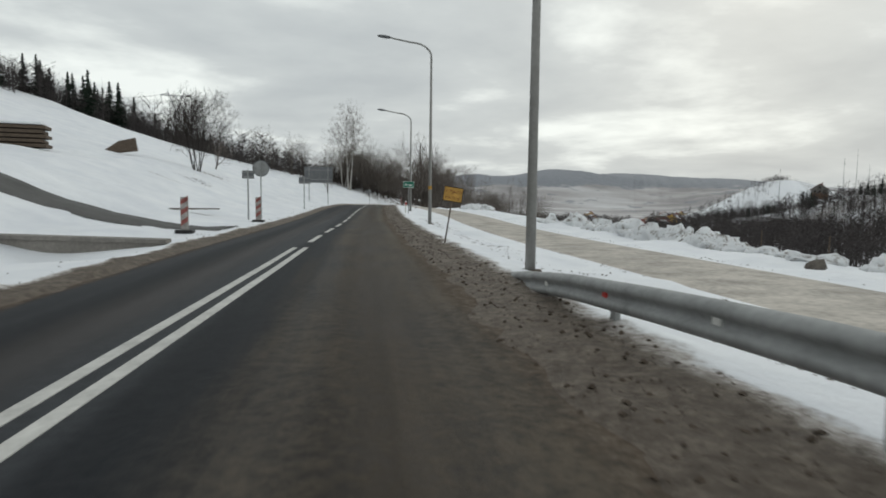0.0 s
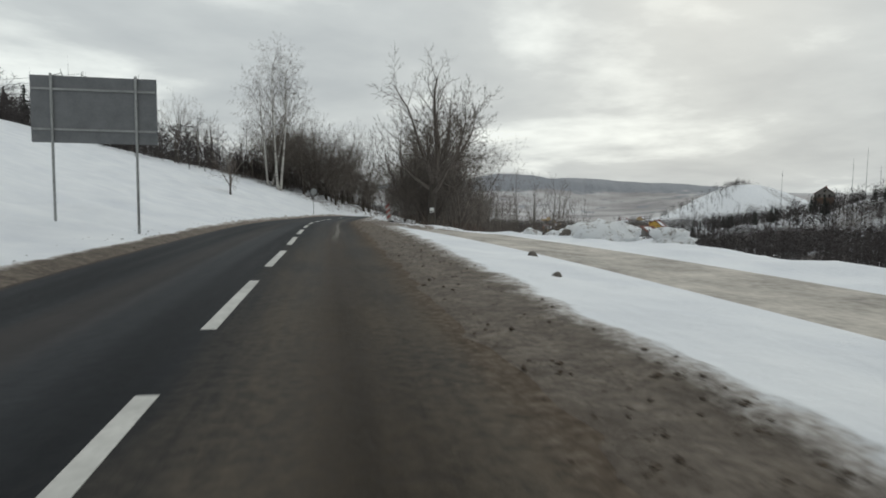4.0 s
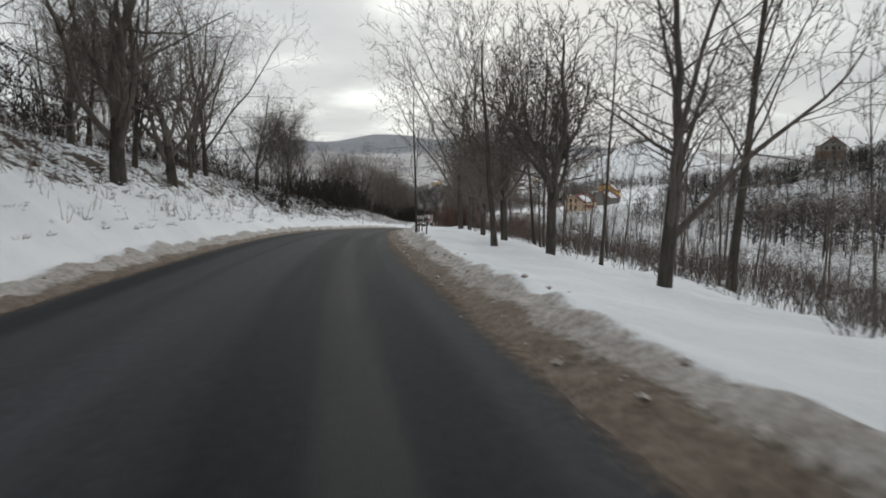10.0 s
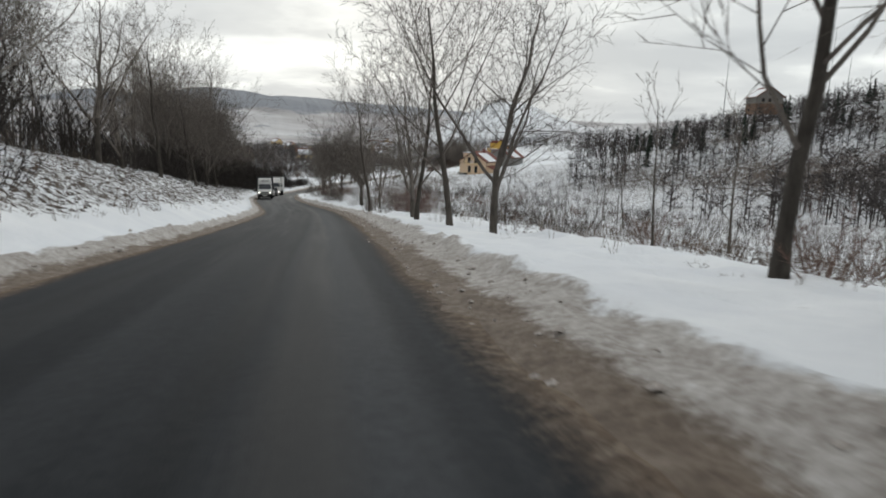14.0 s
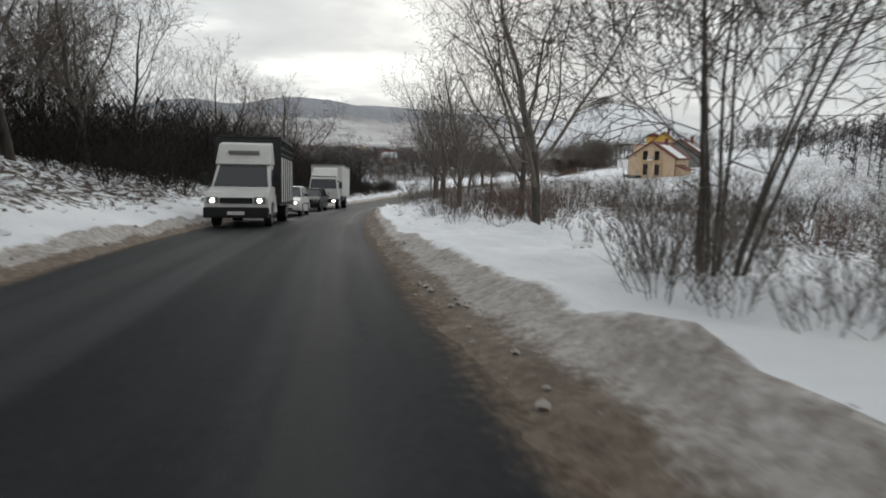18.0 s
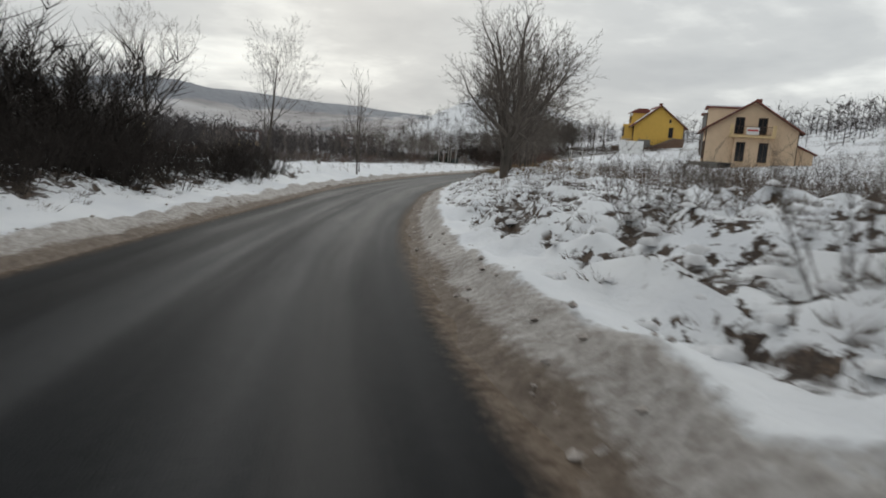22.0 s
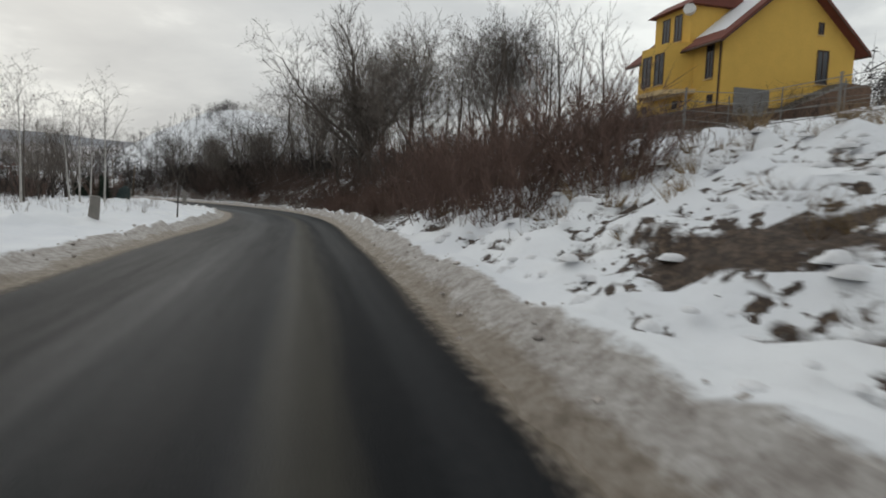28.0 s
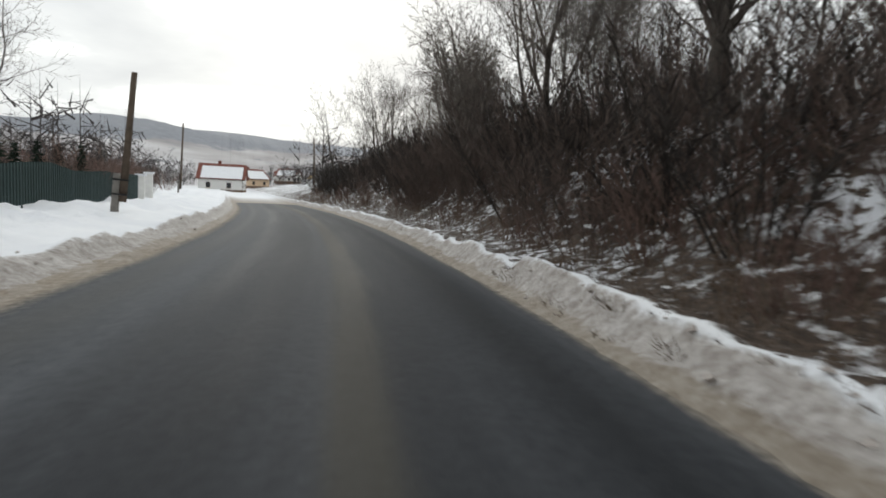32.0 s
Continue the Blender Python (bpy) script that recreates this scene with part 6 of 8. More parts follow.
round_sign_back(34.4, -4.1, 3.2, 0.88)
board_back(34.0, -4.7, 0.62, 0.42, 2.6, (0,), "small rectangular sign plate on a thin post, seen from behind")
board_back(54.0, -4.0, 1.0, 0.58, 2.75, (-0.05,), "rectangular traffic sign seen from its grey back")
board_back(74.5, -5.0, 3.3, 1.85, 4.2, (-1.1, 1.1), "large direction board on two posts, seen from its grey back")
round_sign_back(127.2, -3.75, 3.0, 0.8)


M_DIRTY_WHITE = plain("grimy_white_board", (0.34, 0.32, 0.30), 0.75, 0.3, 0, 0.6, 5.0)
M_DIRTY_RED = plain("grimy_red_stripe", (0.25, 0.085, 0.075), 0.75, 0.3, 0, 0.6, 6.0)


def striped_board(s, d, lean=(0, 0), wide=0.27, high=1.15):
    root = empty("marker_board", standing(s, d) @ pose(0, 0, 0, lean[0], lean[1], 0), "upright grimy red and white striped marker board on a rubber foot", "marker board", "marker boards")
    part("panel", boxed((-wide / 2, -0.015, 0.1), (wide / 2, 0.015, 0.1 + high), 0.01), M_DIRTY_WHITE, root)
    for k in range(3):
        z = 0.24 + k * 0.36
        part("stripe", extruded([(-wide / 2 + 0.01, z), (wide / 2 - 0.01, z + 0.17), (wide / 2 - 0.01, z + 0.34), (-wide / 2 + 0.01, z + 0.17)], -0.021, -0.017, 1), M_DIRTY_RED, root, "red slanting stripe")
    part("foot", boxed((-0.3, -0.2, -0.05), (0.3, 0.2, 0.1), 0.03), M_BLACK, root, "black rubber foot")


striped_board(22.6, -4.7)
striped_board(32.4, -3.9)
striped_board(97.6, 5.0, (4, -9), 0.30, 1.1)


def guide_post(s, d, lean=0.0, band=True):
    root = empty("guide_post", standing(s, d) @ pose(0, 0, 0, 0, lean, 0), "white roadside guide post with a red band", "guide post", "guide posts")
    part("post", boxed((-0.055, -0.04, -0.2), (0.055, 0.04, 1.0), 0.015), M_WHITE, root)
    if band:
        part("red_band", boxed((-0.058, -0.043, 0.62), (0.058, 0.043, 0.86), 0.012), M_REDP, root, "red reflective band")
        part("number_bar", boxed((-0.035, -0.047, 0.72), (0.035, -0.0435, 0.755)), M_WHITE, root, "plain pale bar")
    else:
        part("dark_band", boxed((-0.058, -0.043, 0.72), (0.058, 0.043, 0.86), 0.012), M_BLACK, root)


guide_post(51.2, 4.5, 2)
guide_post(147.0, 4.9, 4)
guide_post(226.4, 3.85, -2)
guide_post(228.6, -3.9, 0, False)

# works exit sign, leaning
M_FADED = plain("faded_brown_letters", (0.16, 0.055, 0.03), 0.8)
root = empty("road_sign", standing(18.3, 3.95) @ pose(0, 0, 0, 0, 9, 0), "leaning yellow works exit sign on a thin post", "road sign")
post(root, 1.62, 0.022, material=M_WOOD)
part("panel", boxed((-0.29, -0.045, 1.24), (0.29, -0.025, 1.68), 0.004), M_YEL, root)
for lo, hi in (((-0.29, -0.049, 1.66), (0.29, -0.046, 1.68)), ((-0.29, -0.049, 1.24), (0.29, -0.046, 1.26)), ((-0.29, -0.049, 1.24), (-0.275, -0.046, 1.68)), ((0.275, -0.049, 1.24), (0.29, -0.046, 1.68))):
    part("border", boxed(lo, hi), M_BLACK, root)
lettering("WYJAZD", 0.13, M_FADED, root, Matrix.Translation((0, -0.049, 1.535)) @ FACE)
lettering("z budowy", 0.115, M_FADED, root, Matrix.Translation((0, -0.049, 1.36)) @ FACE)

# place-name sign
root = empty("place_sign", standing(51.6, 4.75), "green place-name sign with white border on a steel post", "road sign")
post(root, 2.65, 0.03)
part("panel", boxed((-0.46, -0.055, 2.12), (0.46, -0.035, 2.64), 0.004), M_GREEN, root)
for lo, hi in (((-0.45, -0.06, 2.61), (0.45, -0.056, 2.63)), ((-0.45, -0.06, 2.13), (0.45, -0.056, 2.15)), ((-0.45, -0.06, 2.13), (-0.43, -0.056, 2.63)), ((0.43, -0.06, 2.13), (0.45, -0.056, 2.63))):
    part("border", boxed(lo, hi), M_WHITE, root)
lettering("Struga", 0.25, M_WHITE, root, Matrix.Translation((0, -0.059, 2.37)) @ FACE)

# end of restrictions
root = empty("road_sign", standing(137.5, 5.0) @ pose(0, 0, 0, 0, 6, 0), "round white sign with a black diagonal bar", "road sign")
post(root, 2.0, 0.032)
part("disc", rodded((0, -0.052, 1.66), (0, -0.038, 1.66), 0.45, 0.45, 32), plain("grey_white_sign_face", (0.46, 0.455, 0.44), 0.6), root)
part("bar", extruded([(-0.285, 1.35), (-0.195, 1.27), (0.285, 1.97), (0.195, 2.05)], -0.058, -0.0535, 1), M_BLACK, root, "black diagonal bar")
part("rim", rodded((0, -0.05, 1.66), (0, -0.036, 1.66), 0.465, 0.465, 32), M_STEEL, root)

# nest box on the old tree
root = empty("nest_box", standing(96.25, 7.7, 1.05), "small white board fixed to a tree trunk", "box")
part("box", boxed((-0.17, -0.42, 0), (0.11, -0.30, 0.31), 0.02), M_WHITE, root)
part("label", boxed((-0.13, -0.426, 0.04), (0.07, -0.422, 0.12)), M_BLACK, root, "dark printed bar")


def rail_drop(s):
    """How far the beam has sunk towards its buried end."""
    return float(np.interp(s, [0, 2.6, 4.6, 7.3, 9.2, 11.0], [0.19, 0.23, 0.32, 0.49, 0.68, 0.92]))


def guard_rail(s0, s1, d):
    root = empty("guard_rail", standing(s0, d), "grey galvanised steel guard rail beside the road", "guard rail")
    inv = root.matrix_world.inverted()
    prof = [(0.0, 0.31), (-0.03, 0.30), (-0.08, 0.26), (-0.08, 0.21), (-0.02, 0.175), (-0.02, 0.135), (-0.08, 0.10), (-0.08, 0.05), (-0.03, 0.01), (0.0, 0.0)]
    prof = prof + [(x + 0.012, z) for x, z in prof[::-1]]
    bm = bmesh.new()
    rings = []
    ss = np.linspace(s0, s1, int(abs(s1 - s0) / 1.0) + 1)
    for s in ss:
        p = at(s, d)
        x, y, _, h = (float(v) for v in spine(s))
        flare = 0.15 * max(0.0, (s - (s1 - 2.0)) / 2.0) ** 2
        drop = rail_drop(s)
        ring = []
        for u, z in prof:
            w = Vector((p.x + (u + flare) * math.cos(h), p.y - (u + flare) * math.sin(h), float(spine(s)[2]) + 0.56 + z - drop))
            ring.append(bm.verts.new(inv @ w))
        rings.append(ring)
    for a, b in zip(rings[:-1], rings[1:]):
        for i in range(len(a)):
            j = (i + 1) % len(a)
            bm.faces.new((a[i], a[j], b[j], b[i]))
    bm.faces.new(rings[0])
    bm.faces.new(rings[-1][::-1])
    bmesh.ops.recalc_face_normals(bm, faces=bm.faces)
    part("beam", bm, M_STEEL, root, "wave-shaped steel beam", True)
    for k, s in enumerate(np.arange(s1 - 5.0, s0, -3.4)):
        p = inv @ at(s, d + 0.06)
        zr = (inv @ Vector((0, 0, float(spine(s)[2])))).z
        part("post", boxed((p.x, p.y - 0.06, p.z - 0.4), (p.x + 0.06, p.y + 0.06, zr + 0.79 - rail_drop(s)), 0.006), M_STEEL, root)
    for k, s in enumerate(np.arange(s1 - 3.0, s0, -2.0)):
        p = inv @ at(s, d)
        zr = (inv @ Vector((0, 0, float(spine(s)[2])))).z
        part("reflector", boxed((p.x - 0.04, p.y - 0.05, zr + 0.69 - rail_drop(s)), (p.x - 0.021, p.y + 0.05, zr + 0.745 - rail_drop(s)), 0.004), M_REDP if k % 4 == 1 else M_WHITE, root)


guard_rail(-22, 11.0, 4.0)

# concrete culvert head by the side road
root = empty("culvert_head", pose(at(16.7, -5.4).x, at(16.7, -5.4).y, float(spine(16.7)[2]) - 0.42, 0, 0, heading(16.7)), "low grey concrete culvert wall in the snow", "culvert")
part("wall", extruded([(-2.2, -0.6), (1.0, -0.6), (1.9, 0.42), (1.9, 0.5), (-2.3, 0.62), (-2.3, 0.2)], -0.2, 0.15, 1), M_CONCRETE, root)
part("coping", extruded([(-2.4, 0.62), (1.95, 0.5), (1.95, 0.6), (-2.4, 0.72)], -0.26, 0.22, 1), M_CONCRETE, root)
part("wing_wall", extruded([(-0.2, -0.5), (-0.2, 0.5), (-2.6, -0.1), (-2.6, -0.5)], -2.35, -2.15, 0), M_CONCRETE, root)


def lump_mesh(seed, rx, ry, rz, n=3, rough=0.35):
    bm = bmesh.new()
    bmesh.ops.create_icosphere(bm, subdivisions=n, radius=1)
    off = Vector((seed * 3.7, seed * 1.3, seed * 7.1))
    for v in bm.verts:
        k = 1 + rough * noise.fractal(v.co * 1.3 + off, 0.8, 2.0, 4)
        v.co = Vector((v.co.x * rx * k, v.co.y * ry * k, max(v.co.z, -0.25) * rz * k))
    return bm


M_SNOW = plain("clean_snow", (0.78, 0.79, 0.81), 0.75, 0.25, 0, 0.06, 1.5, 0.05)
def rubble():
    m, n, l, b = mat("snowy_rubble", 0.85, 0.2)
    co = n.new("ShaderNodeTexCoord").outputs["Object"]
    a = tex(n, l, "ShaderNodeTexNoise", 2.2, co, Detail=7.0, Roughness=0.7).outputs[0]
    l.new(ramp(n, l, a, (0.32, (0.10, 0.085, 0.07)), (0.40, (0.42, 0.40, 0.38)), (0.46, (0.78, 0.79, 0.80))), b.inputs["Base Color"])
    bump(n, l, b, a, 0.9, 0.15)
    return m


M_RUBBLE = rubble()
M_ROCK = plain("grey_boulder", (0.13, 0.115, 0.10), 0.9, 0.2, 0, 0.4, 2.5, 0.02)
rm = random.Random(4)
MOUNDS = [(rm.uniform(26, 52), rm.uniform(15.5, 21), rm.uniform(0.7, 1.5), rm.uniform(0.5, 1.1)) for _ in range(30)] + [(rm.uniform(4, 26), rm.uniform(15.5, 20), rm.uniform(0.3, 0.8), rm.uniform(0.2, 0.45)) for _ in range(26)]
MOUNDS += [(84, 14.5, 2.0, 1.1), (87.5, 16.5, 2.2, 1.1), (80, 16, 1.4, 0.7), (93, 13.5, 1.2, 0.6), (90, 15.0, 1.4, 0.8), (82, 14.6, 1.0, 0.5)]
for k, (s, d, r, h) in enumerate(MOUNDS):
    p = at(s, d, 0.0)
    ob = part("snow_mound", lump_mesh(k + 1, r * 0.8, r * 0.65, h * 0.8, 3, 0.75), M_RUBBLE, smooth=True)
    ob.matrix_world = pose(p.x, p.y, p.z, 0, 0, k * 47)
    tagged(ob, "heap of cleared snow mixed with rubble", "snow mound", "snow mounds")
for k, (s, d, r) in enumerate(((9, 13.6, 0.55), (12, 14.6, 0.35), (7, 14.8, 0.4), (16, 14.3, 0.3), (85.5, 13.3, 0.4), (87.5, 13.8, 0.3), (69.5, 6.3, 0.14), (66, 5.6, 0.1))):
    p = at(s, d, 0.0)
    ob = part("boulder", lump_mesh(k + 20, r, r * 0.85, r * 0.8, 2, 0.3), M_ROCK)
    ob.matrix_world = pose(p.x, p.y, p.z + r * 0.1, 0, 0, k * 61)
    tagged(ob, "rough grey-brown boulder lying in the snow", "boulder", "boulders")
for s, d, h in ((22, 19.5, 1.3), (18, 19, 1.4), (14, 19.5, 1.2), (27, 20, 1.2), (183.0, 3.95, 0.7), (179.8, 4.0, 0.62), (190, 4.4, 0.8), (158, 5.6, 0.9)):
    ob = part("stake", rodded((0, 0, -0.2), (0.03, 0.02, h), 0.03, 0.026, 7), M_WOOD)
    ob.matrix_world = standing(s, d)
    tagged(ob, "thin wooden stake standing in the snow", "stake", "wooden stakes")

# building materials on the ledge above the side road
root = empty("pallet_stack", standing(41, -19.5, 0, 15), "stack of wooden boards and pallets under snow", "pallets")
for k in range(5):
    part("board", boxed((-2.6, -0.9 + 0.02 * k, 0.28 * k), (1.4 - 0.2 * (k % 2), 0.9, 0.28 * k + 0.2), 0.02), M_WOOD, root)
part("snow_cap", boxed((-2.6, -0.9, 1.36), (1.2, 0.9, 1.5), 0.06), M_SNOW, root)
root = empty("log_pile", standing(55, -19.0, 0, -10), "dark pile of logs and roots in the snow", "log pile")
for k in range(9):
    part("log", rodded((-1.6 + 0.1 * k, -0.5 + 0.12 * k, 0.1 + 0.11 * k), (1.3 - 0.08 * k, -0.3 + 0.1 * k, 0.35 + 0.12 * k), 0.16, 0.12, 7), M_WOOD, root)
root = empty("board_heap", standing(33.5, -8.2), "loose planks lying on the snow", "planks")
for k in range(3):
    part("plank", boxed((-2.0 + k * 0.6, -0.08 + 0.25 * k, 0.05), (1.0 + k * 0.5, 0.08 + 0.25 * k, 0.11)), M_WOOD, root)

# marker stones on the verge
for s, d, h, lean in ((477.0, -4.6, 0.62, 6), (515.2, -4.5, 1.25, -4), (409.5, -8.5, 0.5, 0), (431, 6.2, 0.5, 3), (432.0, 6.4, 0.48, -4)):
    ob = part("concrete_post", extruded([(-0.15, -0.3), (0.15, -0.3), (0.13, h - 0.05), (0.08, h), (-0.1, h)], -0.11, 0.11, 1), M_CONCRETE)
    ob.matrix_world = standing(s, d) @ pose(0, 0, 0, 3, lean, 10)
    tagged(ob, "stubby weathered concrete post in the snowy verge", "post", "concrete posts")


def wooden_pole(s, d, height, lean, stub=True):
    root = empty("utility_pole", standing(s, d) @ pose(0, 0, 0, 0, lean, 0), "leaning wooden utility pole on a concrete stub", "utility pole", "utility poles")
    part("pole", rodded((0, 0, 0.4 if stub else -0.3), (0, 0, height), 0.12, 0.085, 10), M_WOOD, root, smooth=True)
    if stub:
        part("stub", boxed((-0.3, -0.1, -0.4), (-0.1, 0.1, 1.25), 0.02), M_CONCRETE, root, "concrete stub post")
        for z in (0.6, 1.05):
            part("band", rodded((-0.1, 0, z), (-0.1, 0, z + 0.05), 0.24, 0.24, 12), M_BLACK, root)


wooden_pole(546.2, -5.05, 4.35, 5)
wooden_pole(600.0, -8.2, 7.6, 2)
wooden_pole(604.0, 7.0, 6.2, -2, False)
wooden_pole(392, 118, 7.5, 0, False)


# ---- houses ----
M_PEACH = plain("peach_render", (0.66, 0.50, 0.35), 0.9, 0.15, 0, 0.08, 1.2, 0.004)
M_YELLOW = plain("yellow_render", (0.70, 0.45, 0.11), 0.9, 0.15, 0, 0.07, 1.2, 0.004)
M_GREYW = plain("bare_grey_plaster", (0.22, 0.215, 0.205), 0.9, 0.15, 0, 0.15, 1.0, 0.004)
M_PLINTH = plain("brown_plinth", (0.16, 0.105, 0.075), 0.9, 0.2, 0, 0.2, 3.0)
M_ROOF = plain("red_brown_roof_tiles", (0.17, 0.06, 0.045), 0.75, 0.25, 0, 0.25, 2.0)
M_FRAME = plain("dark_brown_frame", (0.075, 0.045, 0.03), 0.6, 0.3)
M_CREAM = plain("cream_trim", (0.66, 0.50, 0.28), 0.85, 0.2)


def glass_mat():
    m, n, l, b = mat("window_glass", 0.06, 0.6)
    b.inputs["Base Color"].default_value = (0.018, 0.021, 0.025, 1)
    return m


M_GLASS = glass_mat()


def window(parent, face, u, z, w, h, name="window", glass=None, frame_mat=None):
    """face: (origin, along, outward) of a wall in the house's own axes; u along it, z up to the sill."""
    o, a, nrm = (Vector(v) for v in face)
    m = Matrix.Identity(4)
    m.col[0][:3], m.col[1][:3], m.col[2][:3], m.col[3][:3] = a, -nrm, Vector((0, 0, 1)), o + a * u + Vector((0, 0, z))
    fr = bmesh.new()
    t = 0.07
    for lo, hi in (((-w / 2, -0.04, 0), (-w / 2 + t, 0.02, h)), ((w / 2 - t, -0.04, 0), (w / 2, 0.02, h)), ((-w / 2 + t, -0.04, 0), (w / 2 - t, 0.02, t)), ((-w / 2 + t, -0.04, h - t), (w / 2 - t, 0.02, h)), ((-t / 3, -0.035, t), (t / 3, 0.02, h - t))):
        box(fr, lo, hi)
    f = part(name, fr, frame_mat or M_FRAME, parent)
    f.matrix_local = m
    g = part("pane", boxed((-w / 2 + t, -0.012, t), (w / 2 - t, -0.004, h - t)), glass or M_GLASS, f)
    sill = part("sill", boxed((-w / 2 - 0.06, -0.10, -0.05), (w / 2 + 0.06, 0.0, -0.005), 0.008), M_CREAM, f)
    return f


def gable_house(name, m, width, depth, base, eave, apex, wall, label, plinth=None, over=0.5, snow=True):
    """x across the gable front, y back along the ridge, z up; the front faces -y."""
    root = empty(name, m, label, "house")
    prof = [(-width / 2, -base), (width / 2, -base), (width / 2, eave), (0, apex), (-width / 2, eave)]
    part("wall", extruded(prof, 0, depth, 1), wall, root)
    part("plinth", boxed((-width / 2 - 0.04, -0.04, -base - 0.4), (width / 2 + 0.04, depth + 0.04, 0.55), 0.02), plinth or M_PLINTH, root, "darker plinth")
    k = (apex - eave) / (width / 2)
    for sgn, side in ((-1, "left"), (1, "right")):
        x1 = sgn * (width / 2 + over)
        z1 = apex - k * (width / 2 + over)
        out = [(0, apex + 0.02), (x1, z1 + 0.02), (x1, z1 + 0.2), (0, apex + 0.22)]
        part("roof", extruded(out, -over, depth + over, 1), M_ROOF, root, "red-brown tiled roof slope")
        part("verge_board", extruded([(0, apex - 0.06), (x1, z1 - 0.06), (x1, z1 + 0.03), (0, apex + 0.03)], -over - 0.03, -over, 1), M_FRAME, root)
        part("gutter", rodded((x1, -over, z1 + 0.05), (x1, depth + over, z1 + 0.05), 0.07, 0.07, 8), M_FRAME, root)
        part("downpipe", rodded((sgn * (width / 2 + 0.06), 0.12, -0.2), (sgn * (width / 2 + 0.06), 0.12, eave), 0.05, 0.05, 8), M_FRAME, root)
        if snow:
            o2 = [(x1 * 0.18, apex + 0.215 - k * abs(x1) * 0.18), (x1 * 0.97, z1 + 0.205 + 0.03 * k), (x1 * 0.97, z1 + 0.29 + 0.03 * k), (x1 * 0.2, apex + 0.27 - k * abs(x1) * 0.2)]
            part("roof_snow", extruded(o2, depth * 0.15 if sgn > 0 else 0.2, depth * (0.7 if sgn > 0 else 0.95), 1), M_SNOW, root, "patchy snow lying on the roof")
    part("chimney", boxed((0.6, depth * 0.55, apex - 1.0), (1.2, depth * 0.55 + 0.7, apex + 0.9), 0.02), M_ROOF, root, "red brick chimney")
    return root


def faces(width, depth):
    return {"front": ((-width / 2, 0, 0), (1, 0, 0), (0, -1, 0)), "left": ((-width / 2, depth, 0), (0, -1, 0), (-1, 0, 0)), "right": ((width / 2, 0, 0), (0, 1, 0), (1, 0, 0))}


def dormer(root, y, width, eave, apex, hw, wall):
    """A wide flat-topped dormer with two windows on the left slope."""
    w = hw
    x0, x1 = -width / 2 - 0.02, -width * 0.12
    part("dormer", boxed((x0, y - w / 2, eave - 0.3), (x1, y + w / 2, apex - 0.55), 0.02), wall, root)
    part("dormer_roof", boxed((x0 - 0.35, y - w / 2 - 0.3, apex - 0.55), (x1 + 0.5, y + w / 2 + 0.3, apex - 0.4), 0.03), M_ROOF, root)
    part("dormer_snow", boxed((x0 - 0.3, y - w / 2 - 0.25, apex - 0.4), (x1 + 0.3, y + w / 2 + 0.25, apex - 0.26), 0.05), M_SNOW, root, "snow on the dormer roof")
    f = ((x0, y, 0), (0, -1, 0), (-1, 0, 0))
    for u in (-w / 4, w / 4):
        window(root, f, u, eave + 0.1, 0.7, apex - eave - 1.05)


def twin_house(m, wall, plinth, label, finished):
    W, D, E, A = 8.8, 11.5, 4.15, 7.0
    root = gable_house("house", m, W, D, 1.2, E, A, wall, label, plinth)
    f = faces(W, D)
    if finished:
        for u in (3.4, 5.6):
            window(root, f["front"], u - 0.25, 3.65, 0.9, 1.75)
        part("balcony", boxed((-2.2, -1.1, 3.3), (2.2, -0.02, 3.5), 0.02), M_CREAM, root, "cream balcony slab")
        part("porch_wall", boxed((-1.6, -0.5, -0.5), (2.1, -0.03, 3.29), 0.02), wall, root)
        for u in (3.4, 5.6):
            window(root, ((-W / 2, -0.5, 0), (1, 0, 0), (0, -1, 0)), u + 0.05, 0.75, 0.9, 2.05)
        for x in (-2.2, 1.85):
            part("balcony_pier", boxed((x, -1.1, 3.55), (x + 0.35, -0.85, 4.6), 0.02), M_CREAM, root)
        for k in range(12):
            x = -1.75 + k * 0.31
            part("baluster", rodded((x, -1.0, 3.55), (x, -1.0, 4.4), 0.012, 0.012, 6), M_FRAME, root)
        part("handrail", rodded((-1.9, -1.0, 4.42), (1.9, -1.0, 4.42), 0.025, 0.025, 8), M_FRAME, root)
        part("banner", boxed((-0.6, -1.04, 3.6), (0.6, -1.02, 4.35)), M_WHITE, root, "white banner with a red bar")
        part("banner_bar", boxed((-0.5, -1.046, 3.95), (0.5, -1.042, 4.12)), M_REDP, root)
        # black sheet on the wall stands in for the shade inside an open cellar
        part("garage_opening", boxed((-2.9, -0.09, -0.9), (-0.4, -0.05, 0.5)), M_BLACK, root, "dark open cellar")
        part("lean_to", extruded([(W / 2, -0.8), (W / 2 + 1.8, -0.8), (W / 2 + 1.8, 1.9), (W / 2, 2.7)], 1.0, 6.0, 1), wall, root)
        part("lean_to_roof", extruded([(W / 2, 2.72), (W / 2 + 2.1, 1.8), (W / 2 + 2.1, 1.95), (W / 2, 2.9)], 0.7, 6.3, 1), M_ROOF, root)
    for u in (1.5, 3.4, 5.3, 7.8, 10.0):
        window(root, f["left"], u, 0.8, 0.75, 2.1)
    part("step", boxed((-W / 2 - 1.5, 2.0, -1.2), (-W / 2 - 0.02, 8.6, 0.45), 0.02), M_CONCRETE, root, "concrete terrace slab")
    dormer(root, 4.3, W, E, A, 3.6, wall)
    return root


def compass(dx, dy):
    """Degrees about z that turn +x to (dx, dy)."""
    return math.degrees(math.atan2(dy, dx))


